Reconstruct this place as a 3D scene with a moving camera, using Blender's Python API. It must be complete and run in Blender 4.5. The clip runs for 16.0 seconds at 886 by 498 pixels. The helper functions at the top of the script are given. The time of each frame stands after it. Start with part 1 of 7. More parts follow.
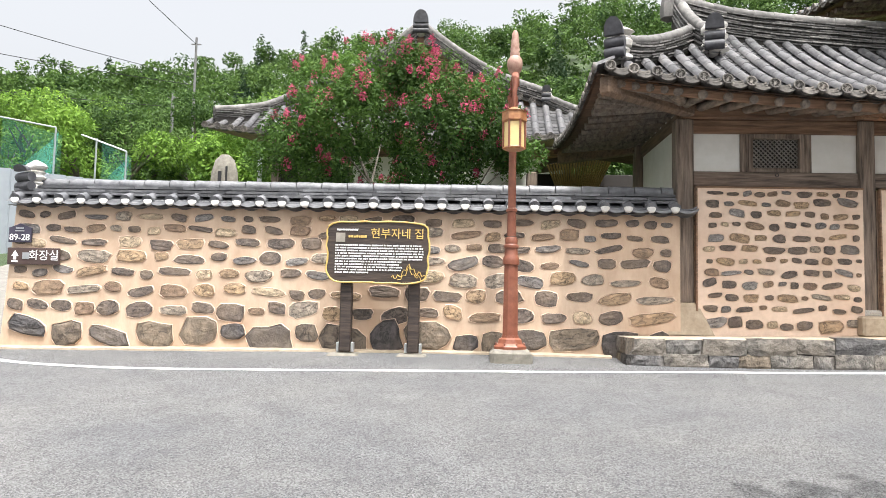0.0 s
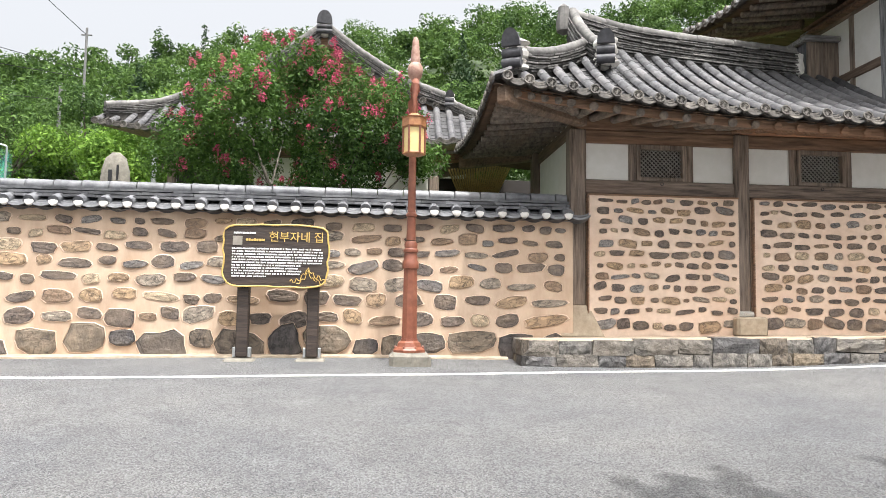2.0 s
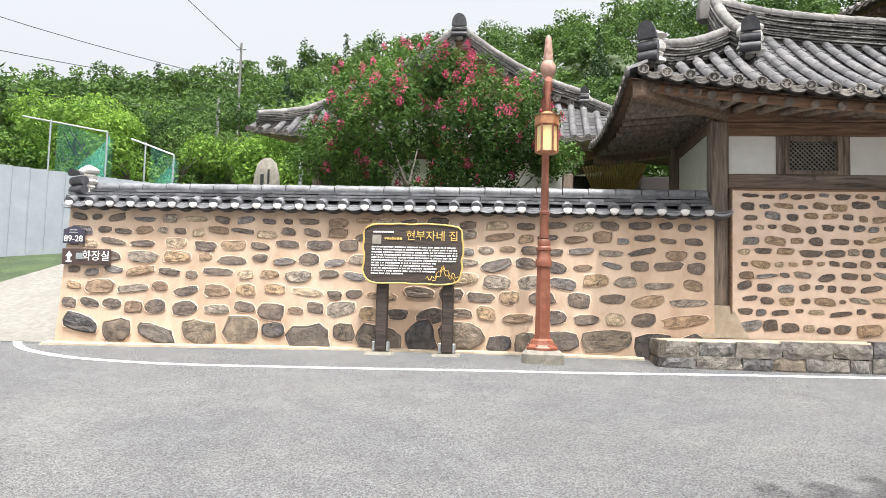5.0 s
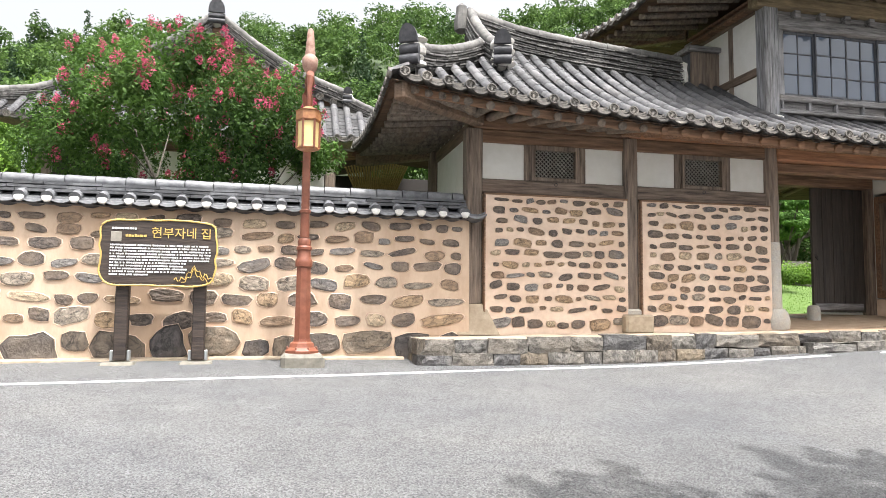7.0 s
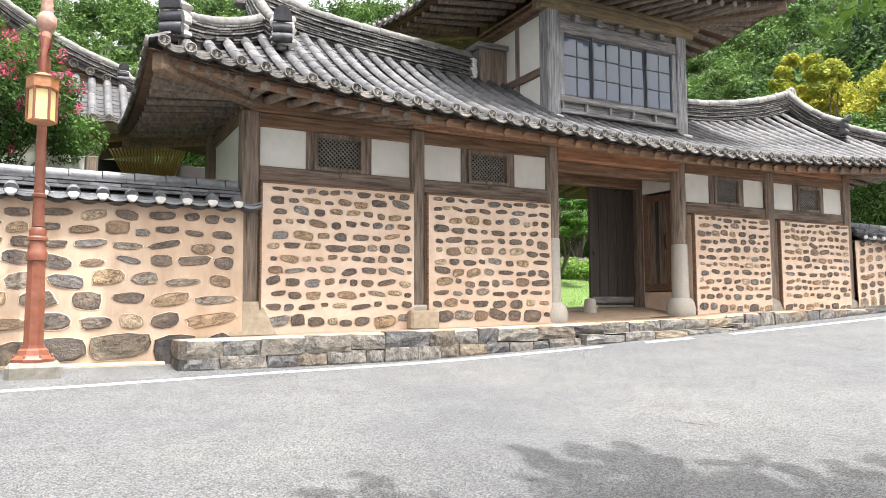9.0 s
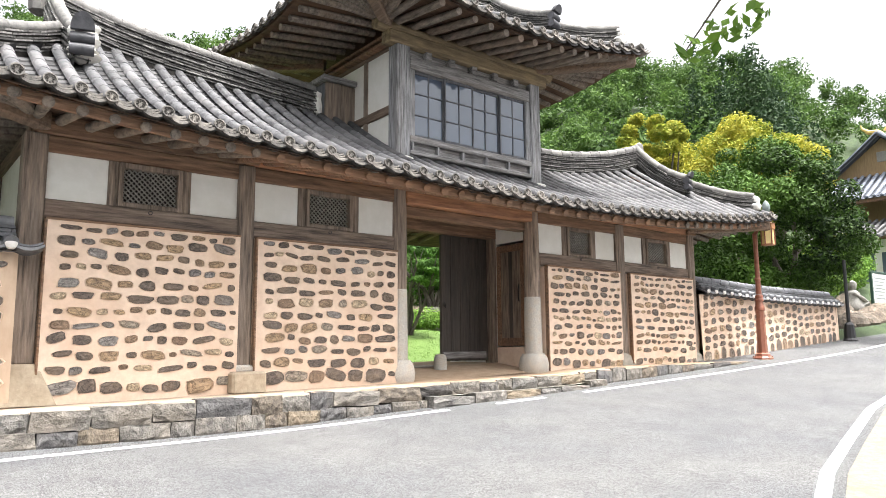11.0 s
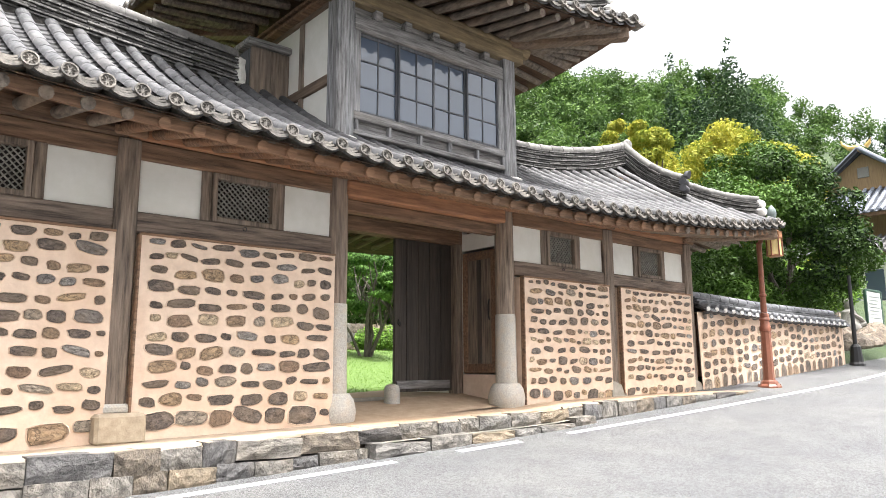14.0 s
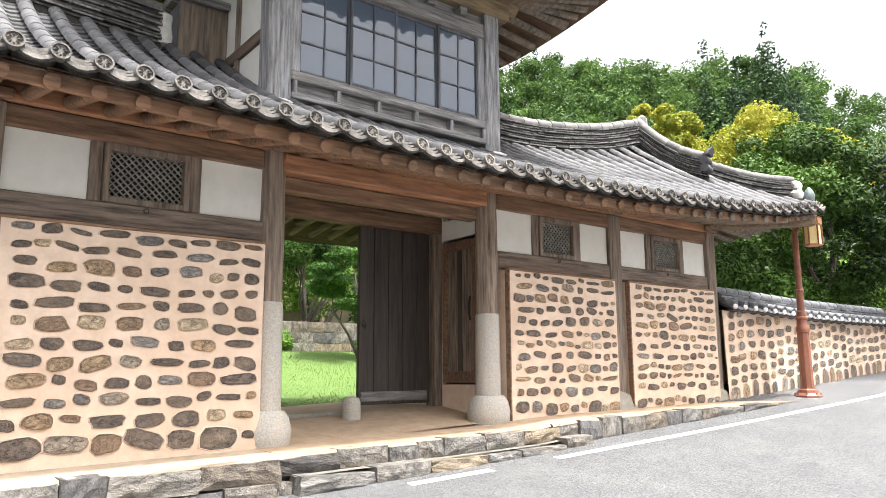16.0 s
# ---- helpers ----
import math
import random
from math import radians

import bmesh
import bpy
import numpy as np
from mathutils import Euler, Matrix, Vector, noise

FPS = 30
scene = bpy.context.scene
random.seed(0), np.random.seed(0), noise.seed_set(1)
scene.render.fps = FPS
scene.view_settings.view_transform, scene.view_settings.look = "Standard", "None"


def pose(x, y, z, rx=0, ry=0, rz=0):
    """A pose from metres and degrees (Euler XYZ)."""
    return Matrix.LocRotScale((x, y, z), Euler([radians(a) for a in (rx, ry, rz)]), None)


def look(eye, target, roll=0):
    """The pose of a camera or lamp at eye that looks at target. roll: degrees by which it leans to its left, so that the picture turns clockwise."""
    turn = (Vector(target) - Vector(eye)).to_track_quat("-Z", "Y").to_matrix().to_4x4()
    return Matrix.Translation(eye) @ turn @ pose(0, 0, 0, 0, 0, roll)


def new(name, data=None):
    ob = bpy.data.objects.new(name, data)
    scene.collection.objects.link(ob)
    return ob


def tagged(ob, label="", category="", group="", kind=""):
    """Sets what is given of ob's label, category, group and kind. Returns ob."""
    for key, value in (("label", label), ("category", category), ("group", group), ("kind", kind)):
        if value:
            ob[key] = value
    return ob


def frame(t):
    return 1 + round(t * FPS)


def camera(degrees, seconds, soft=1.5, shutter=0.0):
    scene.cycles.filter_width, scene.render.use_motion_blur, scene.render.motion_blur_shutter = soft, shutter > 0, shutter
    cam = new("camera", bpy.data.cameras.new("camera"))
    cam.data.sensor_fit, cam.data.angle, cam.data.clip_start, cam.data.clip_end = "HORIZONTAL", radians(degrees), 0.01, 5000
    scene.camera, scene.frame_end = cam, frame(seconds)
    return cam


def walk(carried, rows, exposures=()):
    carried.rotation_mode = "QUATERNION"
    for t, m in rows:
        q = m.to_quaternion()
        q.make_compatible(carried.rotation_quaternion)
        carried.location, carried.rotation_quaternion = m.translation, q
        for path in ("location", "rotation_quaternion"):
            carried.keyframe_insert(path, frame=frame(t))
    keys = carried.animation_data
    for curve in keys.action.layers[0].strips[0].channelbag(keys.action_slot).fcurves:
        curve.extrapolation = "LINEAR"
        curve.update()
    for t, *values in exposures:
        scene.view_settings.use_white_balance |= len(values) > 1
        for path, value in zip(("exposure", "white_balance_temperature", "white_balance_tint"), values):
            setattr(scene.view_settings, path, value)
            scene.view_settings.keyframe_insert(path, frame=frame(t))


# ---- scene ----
cam = camera(62.6, 16.0, 0.9)
PATH = [
    (0, (0.429, 0.072, 0.465), (0.348, 2.065, 0.611), 1.2),
    (0.5, (0.436, 0.083, 0.475), (0.435, 2.077, 0.623), 1.2),
    (1, (0.432, 0.086, 0.481), (0.53, 2.078, 0.631), 1.0),
    (1.5, (0.445, 0.073, 0.48), (0.628, 2.059, 0.636), 0.9),
    (2, (0.512, -0.01, 0.493), (0.687, 1.976, 0.648), 0.9),
    (2.5, (0.58, -0.087, 0.479), (0.633, 1.906, 0.634), 1.2),
    (3, (0.59, -0.103, 0.47), (0.505, 1.89, 0.619), 1.5),
    (3.5, (0.54, -0.124, 0.47), (0.352, 1.862, 0.616), 1.7),
    (3.7, (0.521, -0.142, 0.477), (0.302, 1.841, 0.619), 1.7),
    (5.8, (0.544, -0.011, 0.466), (0.432, 1.98, 0.618), 1.3),
    (6, (0.544, 0.024, 0.47), (0.534, 2.018, 0.625), 1.2),
    (6.5, (0.549, 0.077, 0.465), (0.795, 2.056, 0.627), 0.9),
    (7, (0.57, 0.127, 0.474), (1.018, 2.069, 0.634), 0.6),
    (7.5, (0.611, 0.17, 0.446), (1.214, 2.07, 0.611), 0.2),
    (8, (0.695, 0.241, 0.429), (1.423, 2.097, 0.589), -0.1),
    (8.5, (0.96, 0.382, 0.447), (1.792, 2.194, 0.601), -0.3),
    (9, (1.15, 0.504, 0.481), (2.077, 2.27, 0.633), -0.2),
    (9.5, (1.308, 0.716, 0.507), (2.338, 2.424, 0.659), -0.3),
    (10, (1.479, 0.861, 0.543), (2.612, 2.5, 0.712), -0.5),
    (10.2, (1.586, 0.896, 0.561), (2.747, 2.513, 0.756), -0.5),
    (12.3, (2.525, 2.021, 0.715), (3.814, 3.516, 1.037), -0.3),
    (12.5, (2.621, 2.122, 0.71), (3.917, 3.611, 1.032), -0.3),
    (13, (2.893, 2.42, 0.765), (4.197, 3.901, 1.091), -0.3),
    (13.5, (3.236, 2.644, 0.78), (4.538, 4.126, 1.107), -0.4),
    (14, (3.595, 2.811, 0.789), (4.878, 4.31, 1.113), -0.3),
    (14.5, (3.966, 3.029, 0.868), (5.232, 4.544, 1.192), -0.4),
    (15, (4.397, 3.127, 0.872), (5.641, 4.659, 1.196), -0.4),
    (15.5, (4.788, 3.272, 0.876), (6.01, 4.823, 1.196), -0.3),
    (16, (5.211, 3.489, 0.907), (6.42, 5.049, 1.229), -0.3),
]
walk(cam, [(t, look(eye, target, roll)) for t, eye, target, roll in PATH],
     [(0, 0.52), (3.7, 0.53), (6.5, 0.57), (7, 0.69), (8, 0.86), (10, 0.92), (12.5, 0.98), (16, 1.02)])

# ---- light ----
SUN_TRAVEL = Vector((-0.10, 0.27, -0.95)).normalized()
world = bpy.data.worlds.new("sky")
scene.world = world
world.use_nodes = True
wn = world.node_tree.nodes
sky = wn.new("ShaderNodeTexSky")
sky.sky_type = 'NISHITA'
sky.sun_disc = False
sky.sun_elevation = math.asin(-SUN_TRAVEL.z)
sky.sun_rotation = math.atan2(-SUN_TRAVEL.x, -SUN_TRAVEL.y)
sky.air_density, sky.dust_density, sky.ozone_density = 1.0, 9.0, 0.6
haze = wn.new("ShaderNodeHueSaturation")
haze.inputs["Saturation"].default_value, haze.inputs["Value"].default_value = 0.20, 1.95
world.node_tree.links.new(sky.outputs[0], haze.inputs["Color"])
world.node_tree.links.new(haze.outputs[0], wn["Background"].inputs[0])
wn["Background"].inputs[1].default_value = 0.130
sun = new("sun", bpy.data.lights.new("sun", 'SUN'))
sun.data.energy, sun.data.angle, sun.data.color = 3.7, radians(0.53), (1.0, 0.98, 0.95)
sun.matrix_world = look((0, 0, 40), Vector((0, 0, 40)) + SUN_TRAVEL)

# ---- materials ----
def mat(name, c1, c2, scale=4.0, rough=0.85, bump=0.25, stretch=(1, 1, 1), stain=None, amount=0.5, rnd=0.0, island=0.0, metal=0.0,
        pal=None, dist=0.02, fine=6.0, vein=0.0, span=(0.3, 0.7)):
    """Two-scale procedural surface: grain between c1 and c2, broad stains, optional variation per object or per island."""
    m = bpy.data.materials.new(name)
    m.use_nodes = True
    n, l = m.node_tree.nodes, m.node_tree.links
    b = n["Principled BSDF"]
    tc, mp = n.new("ShaderNodeTexCoord"), n.new("ShaderNodeMapping")
    l.new(tc.outputs["Object"], mp.inputs[0])
    mp.inputs["Scale"].default_value = stretch
    ob = n.new("ShaderNodeObjectInfo")
    geo = n.new("ShaderNodeNewGeometry")
    if rnd:
        off = n.new("ShaderNodeVectorMath")
        off.operation = 'SCALE'
        off.inputs[0].default_value = (37, 19, 23)
        l.new(ob.outputs["Random"], off.inputs["Scale"])
        l.new(off.outputs[0], mp.inputs["Location"])
    na = n.new("ShaderNodeTexNoise")
    na.inputs["Scale"].default_value, na.inputs["Detail"].default_value, na.inputs["Roughness"].default_value = scale, fine, 0.65
    l.new(mp.outputs[0], na.inputs["Vector"])
    rp = n.new("ShaderNodeValToRGB")
    rp.color_ramp.elements[0].position, rp.color_ramp.elements[1].position = span
    rp.color_ramp.elements[0].color, rp.color_ramp.elements[1].color = (*c1, 1), (*c2, 1)
    l.new(na.outputs["Fac"], rp.inputs[0])
    col = rp.outputs[0]
    if pal:
        pr = n.new("ShaderNodeValToRGB")
        pr.color_ramp.interpolation = 'CONSTANT'
        for i, c in enumerate(pal):
            e = pr.color_ramp.elements[i] if i < 2 else pr.color_ramp.elements.new(0.5)
            e.position, e.color = i / len(pal), (*c, 1)
        l.new(ob.outputs["Random"] if rnd else geo.outputs["Random Per Island"], pr.inputs[0])
        mx = n.new("ShaderNodeMix")
        mx.data_type, mx.blend_type = 'RGBA', 'MULTIPLY'
        mx.inputs["Factor"].default_value = 1.0
        l.new(pr.outputs[0], mx.inputs["A"])
        l.new(col, mx.inputs["B"])
        col = mx.outputs["Result"]
    if vein:
        nv = n.new("ShaderNodeTexNoise")
        nv.inputs["Scale"].default_value, nv.inputs["Detail"].default_value, nv.inputs["Distortion"].default_value = scale * 0.55, 4, 0.6
        l.new(mp.outputs[0], nv.inputs["Vector"])
        vr = n.new("ShaderNodeValToRGB")
        for i, (p, v) in enumerate(((0.40, 1.15), (0.46, 0.95), (0.485, 1 - vein), (0.51, 1.0), (0.56, 0.85), (0.60, 1.25))):
            e = vr.color_ramp.elements[i] if i < 2 else vr.color_ramp.elements.new(p)
            e.position, e.color = p, (v, v, v, 1)
        l.new(nv.outputs["Fac"], vr.inputs[0])
        mx = n.new("ShaderNodeMix")
        mx.data_type, mx.blend_type = 'RGBA', 'MULTIPLY'
        mx.inputs["Factor"].default_value = 1.0
        l.new(col, mx.inputs["A"])
        l.new(vr.outputs[0], mx.inputs["B"])
        col = mx.outputs["Result"]
    if stain:
        nb = n.new("ShaderNodeTexNoise")
        nb.inputs["Scale"].default_value, nb.inputs["Detail"].default_value = scale * 0.17, 5
        l.new(mp.outputs[0], nb.inputs["Vector"])
        sr = n.new("ShaderNodeValToRGB")
        sr.color_ramp.elements[0].position, sr.color_ramp.elements[1].position = 0.45, 0.72
        sr.color_ramp.elements[0].color, sr.color_ramp.elements[1].color = (0, 0, 0, 1), (amount, amount, amount, 1)
        l.new(nb.outputs["Fac"], sr.inputs[0])
        mx = n.new("ShaderNodeMix")
        mx.data_type = 'RGBA'
        l.new(sr.outputs[0], mx.inputs["Factor"])
        l.new(col, mx.inputs["A"])
        mx.inputs["B"].default_value = (*stain, 1)
        col = mx.outputs["Result"]
    if (rnd or island) and not pal:
        hv = n.new("ShaderNodeHueSaturation")
        mr = n.new("ShaderNodeMapRange")
        k = rnd or island
        mr.inputs["To Min"].default_value, mr.inputs["To Max"].default_value = 1 - k, 1 + k
        l.new(ob.outputs["Random"] if rnd else geo.outputs["Random Per Island"], mr.inputs[0])
        l.new(mr.outputs[0], hv.inputs["Value"])
        l.new(col, hv.inputs["Color"])
        col = hv.outputs[0]
    l.new(col, b.inputs["Base Color"])
    b.inputs["Roughness"].default_value, b.inputs["Metallic"].default_value = rough, metal
    if bump:
        bp = n.new("ShaderNodeBump")
        bp.inputs["Strength"].default_value, bp.inputs["Distance"].default_value = bump, dist
        l.new(na.outputs["Fac"], bp.inputs["Height"])
        l.new(bp.outputs[0], b.inputs["Normal"])
    return m


def leaf_mat(name, dark, light, through_light=0.35):
    """Leaves: colour by island, with light passing through."""
    m = bpy.data.materials.new(name)
    m.use_nodes = True
    n, l = m.node_tree.nodes, m.node_tree.links
    b = n["Principled BSDF"]
    geo = n.new("ShaderNodeNewGeometry")
    rp = n.new("ShaderNodeValToRGB")
    rp.color_ramp.elements[0].color, rp.color_ramp.elements[1].color = (*dark, 1), (*light, 1)
    tc, na = n.new("ShaderNodeTexCoord"), n.new("ShaderNodeTexNoise")
    na.inputs["Scale"].default_value = 0.45
    l.new(tc.outputs["Object"], na.inputs["Vector"])
    ad = n.new("ShaderNodeMath")
    ad.operation = 'MULTIPLY_ADD'
    ad.inputs[1].default_value, ad.inputs[2].default_value = 1.6, -0.55
    l.new(na.outputs["Fac"], ad.inputs[0])
    sm = n.new("ShaderNodeMath")
    sm.operation = 'MULTIPLY_ADD'
    sm.inputs[1].default_value = 0.5
    l.new(geo.outputs["Random Per Island"], sm.inputs[0])
    l.new(ad.outputs[0], sm.inputs[2])
    l.new(sm.outputs[0], rp.inputs[0])
    l.new(rp.outputs[0], b.inputs["Base Color"])
    b.inputs["Roughness"].default_value, b.inputs["Specular IOR Level"].default_value = 0.7, 0.25
    tr, mxs = n.new("ShaderNodeBsdfTranslucent"), n.new("ShaderNodeMixShader")
    l.new(rp.outputs[0], tr.inputs[0])
    mxs.inputs[0].default_value = through_light
    l.new(b.outputs[0], mxs.inputs[1])
    l.new(tr.outputs[0], mxs.inputs[2])
    l.new(mxs.outputs[0], n["Material Output"].inputs[0])
    return m


def plain(name, c, rough=0.5, metal=0.0, emit=0.0, alpha=1.0, glass=False):
    m = mat(name, [v * 0.92 for v in c], [min(1, v * 1.06) for v in c], 9, rough, 0.08, metal=metal, stain=[v * 0.8 for v in c], amount=0.35)
    b = m.node_tree.nodes["Principled BSDF"]
    if emit:
        b.inputs["Emission Color"].default_value = (*c, 1)
        b.inputs["Emission Strength"].default_value = emit
    b.inputs["Alpha"].default_value = alpha
    return m


PLASTER = mat("ochre_plaster", (0.60, 0.458, 0.350), (0.77, 0.612, 0.487), 7, 0.9, 0.4, stain=(0.56, 0.365, 0.24), amount=0.5)
STONE = mat("field_stone", (0.60, 0.565, 0.54), (1.90, 1.80, 1.66), 3.0, 0.6, 1.0, stretch=(1.3, 1, 1.0), rnd=0.3, dist=0.04, stain=(0.38, 0.27, 0.17), amount=0.3, fine=10.0, vein=0.75,
            pal=[(0.100, 0.083, 0.076), (0.270, 0.198, 0.132), (0.195, 0.190, 0.190), (0.320, 0.235, 0.152), (0.175, 0.122, 0.090), (0.245, 0.216, 0.184), (0.205, 0.148, 0.105), (0.385, 0.320, 0.235), (0.112, 0.094, 0.084), (0.225, 0.155, 0.112), (0.230, 0.232, 0.238), (0.150, 0.115, 0.092), (0.310, 0.245, 0.175), (0.205, 0.168, 0.132), (0.135, 0.130, 0.132), (0.265, 0.190, 0.125)])
BLOCK = mat("terrace_stone", (0.36, 0.36, 0.36), (1.18, 1.15, 1.10), 2.4, 0.75, 1.0, stretch=(1.8, 0.6, 0.8), rnd=0.3, dist=0.05, stain=(0.34, 0.26, 0.17), amount=0.2, fine=9.0, vein=0.5,
            pal=[(0.125, 0.122, 0.125), (0.175, 0.168, 0.160), (0.160, 0.134, 0.108), (0.090, 0.084, 0.082), (0.205, 0.192, 0.176), (0.115, 0.100, 0.095), (0.215, 0.175, 0.128), (0.150, 0.146, 0.144)])
POINTING = mat("pale_pointing", (0.60, 0.45, 0.345), (0.80, 0.64, 0.52), 5, 0.9, 0.4, stain=(0.50, 0.35, 0.24), amount=0.4)
PLASTER_OLD = mat("old_ochre_plaster", (0.43, 0.315, 0.225), (0.63, 0.495, 0.375), 4, 0.9, 0.45, stretch=(1, 1, 0.45), stain=(0.36, 0.225, 0.135), amount=0.65, fine=9.0)
BOULDER = mat("dark_footing_boulder", (0.42, 0.42, 0.43), (1.5, 1.46, 1.4), 2.6, 0.6, 1.0, stretch=(1.4, 1, 1.0), rnd=0.3, dist=0.05, stain=(0.30, 0.235, 0.17), amount=0.4, fine=9.0, vein=0.7,
              pal=[(0.075, 0.071, 0.074), (0.138, 0.111, 0.087), (0.094, 0.088, 0.090), (0.188, 0.152, 0.114), (0.069, 0.061, 0.060), (0.119, 0.102, 0.090)])
WHITE = mat("white_plaster", (0.74, 0.73, 0.68), (0.82, 0.81, 0.77), 6, 0.9, 0.1, stain=(0.66, 0.62, 0.53), amount=0.4)
LIME = mat("lime_mortar", (0.56, 0.54, 0.50), (0.80, 0.79, 0.76), 14, 0.9, 0.5, stain=(0.4, 0.37, 0.33), amount=0.5)
WOOD_V = mat("weathered_wood_upright", (0.038, 0.028, 0.022), (0.37, 0.285, 0.22), 9, 0.8, 0.9, stretch=(3, 3, 0.22), stain=(0.28, 0.225, 0.19), amount=0.5, island=0.15, fine=9.0)
WOOD_RAIL = mat("grey_brown_rail_wood", (0.042, 0.032, 0.027), (0.34, 0.26, 0.205), 9, 0.8, 0.9, stretch=(0.22, 3, 3), stain=(0.20, 0.12, 0.08), amount=0.5, island=0.15, fine=9.0)
WOOD_OLD = mat("old_grey_rafter_wood", (0.045, 0.038, 0.032), (0.27, 0.225, 0.185), 9, 0.8, 0.7, stretch=(2, 0.5, 2), stain=(0.22, 0.15, 0.10), amount=0.5, island=0.25, fine=9.0)
WOOD_H = mat("weathered_wood_lying", (0.045, 0.028, 0.019), (0.33, 0.20, 0.125), 9, 0.8, 0.8, stretch=(0.22, 3, 3), stain=(0.29, 0.145, 0.075), amount=0.55, island=0.2, fine=9.0)
LATTICE = mat("pale_lattice_wood", (0.16, 0.145, 0.13), (0.40, 0.375, 0.34), 12, 0.8, 0.4)
WOOD_D = mat("weathered_wood_deep", (0.075, 0.052, 0.037), (0.28, 0.20, 0.145), 9, 0.8, 0.6, stretch=(3, 0.22, 3), stain=(0.28, 0.17, 0.10), amount=0.5, island=0.3)
# board brown darkened to paint in the shade between rafters
SOFFIT = mat("shade_darkened_soffit_board", (0.035, 0.020, 0.013), (0.13, 0.075, 0.045), 7, 0.9, 0.4, stretch=(0.4, 2, 2), stain=(0.14, 0.075, 0.04), amount=0.5)
WOOD_RED = mat("russet_beam_wood", (0.17, 0.072, 0.038), (0.56, 0.275, 0.14), 8, 0.7, 0.4, stretch=(0.25, 3, 3), stain=(0.13, 0.085, 0.06), amount=0.5, island=0.1, fine=9.0)
WOOD_GREY = mat("silvered_wood", (0.030, 0.031, 0.035), (0.46, 0.46, 0.475), 7, 0.8, 1.0, stretch=(4.5, 4.5, 0.35), stain=(0.16, 0.14, 0.13), amount=0.5, fine=9.0)
SASH = mat("blue_grey_sash", (0.040, 0.043, 0.052), (0.12, 0.125, 0.14), 9, 0.7, 0.4, stretch=(3, 3, 0.4))
WOOD_OCHRE = mat("smoked_ochre_beam", (0.075, 0.055, 0.034), (0.34, 0.26, 0.15), 7, 0.8, 0.6, stretch=(0.3, 2, 2), stain=(0.07, 0.055, 0.045), amount=0.6, fine=9.0)
WOOD_GREY_H = mat("silvered_wood_lying", (0.050, 0.048, 0.050), (0.38, 0.37, 0.37), 8, 0.8, 1.0, stretch=(0.3, 3.6, 3.6), stain=(0.17, 0.13, 0.10), amount=0.5, fine=9.0)
DOOR = mat("dark_door_planks", (0.022, 0.018, 0.016), (0.075, 0.062, 0.053), 8, 0.6, 0.5, stretch=(4, 4, 0.25), stain=(0.11, 0.088, 0.07), amount=0.4, island=0.2)
TILE = mat("grey_roof_tile", (0.034, 0.034, 0.038), (0.125, 0.124, 0.129), 9, 0.7, 0.35, stain=(0.20, 0.19, 0.185), amount=0.4, island=0.38, fine=9.0)
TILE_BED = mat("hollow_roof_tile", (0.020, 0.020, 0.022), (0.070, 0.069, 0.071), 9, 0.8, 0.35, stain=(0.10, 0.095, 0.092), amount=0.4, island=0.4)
RIDGE_CAP = mat("ridge_cap_tile", (0.075, 0.072, 0.07), (0.20, 0.193, 0.183), 9, 0.75, 0.3, stain=(0.30, 0.285, 0.26), amount=0.4, rnd=0.25)
TILE_CAP = mat("eave_tile_clay", (0.050, 0.047, 0.045), (0.215, 0.195, 0.17), 13, 0.8, 0.6, stain=(0.040, 0.038, 0.037), amount=0.65, rnd=0.35, fine=9.0)
TILE_DARK = mat("coping_tile", (0.042, 0.044, 0.050), (0.145, 0.148, 0.156), 8, 0.5, 0.3, stain=(0.19, 0.19, 0.19), amount=0.35, island=0.45, fine=9.0)
RIDGE = mat("stacked_ridge_tile", (0.028, 0.027, 0.027), (0.215, 0.207, 0.196), 16, 0.8, 0.4, stain=(0.030, 0.030, 0.030), amount=0.5, island=0.6)
RIDGE_BED = mat("dark_ridge_bedding", (0.022, 0.02, 0.018), (0.06, 0.055, 0.05), 12, 0.9, 0.5)
BLACK_TILE = mat("ridge_end_tile", (0.035, 0.035, 0.04), (0.09, 0.09, 0.10), 10, 0.6, 0.3)
GRANITE = mat("dressed_granite", (0.30, 0.285, 0.26), (0.56, 0.53, 0.48), 60, 0.8, 0.3, stain=(0.50, 0.40, 0.28), amount=0.4)
EARTH = mat("lime_earth_floor", (0.32, 0.225, 0.15), (0.45, 0.335, 0.235), 7, 0.9, 0.3, stain=(0.30, 0.19, 0.11), amount=0.5)
PALE = mat("pale_terrace_screed", (0.31, 0.24, 0.175), (0.45, 0.365, 0.28), 7, 0.9, 0.3, stain=(0.44, 0.33, 0.23), amount=0.4)
VERGE = mat("sandy_verge", (0.16, 0.136, 0.106), (0.25, 0.212, 0.168), 12, 0.95, 0.4, stain=(0.13, 0.122, 0.078), amount=0.4)
LANE = mat("worn_lane_concrete", (0.125, 0.118, 0.106), (0.22, 0.208, 0.185), 9, 0.9, 0.3, stain=(0.13, 0.125, 0.11), amount=0.5)
LIP = mat("pale_lime_footing", (0.25, 0.20, 0.145), (0.44, 0.365, 0.275), 9, 0.9, 0.5, stain=(0.30, 0.24, 0.17), amount=0.5)
POLE = mat("grey_pole", (0.12, 0.12, 0.12), (0.22, 0.22, 0.215), 8, 0.8, 0.2)
CONCRETE = mat("concrete", (0.24, 0.22, 0.185), (0.38, 0.35, 0.30), 10, 0.9, 0.3, stain=(0.17, 0.155, 0.13), amount=0.5)
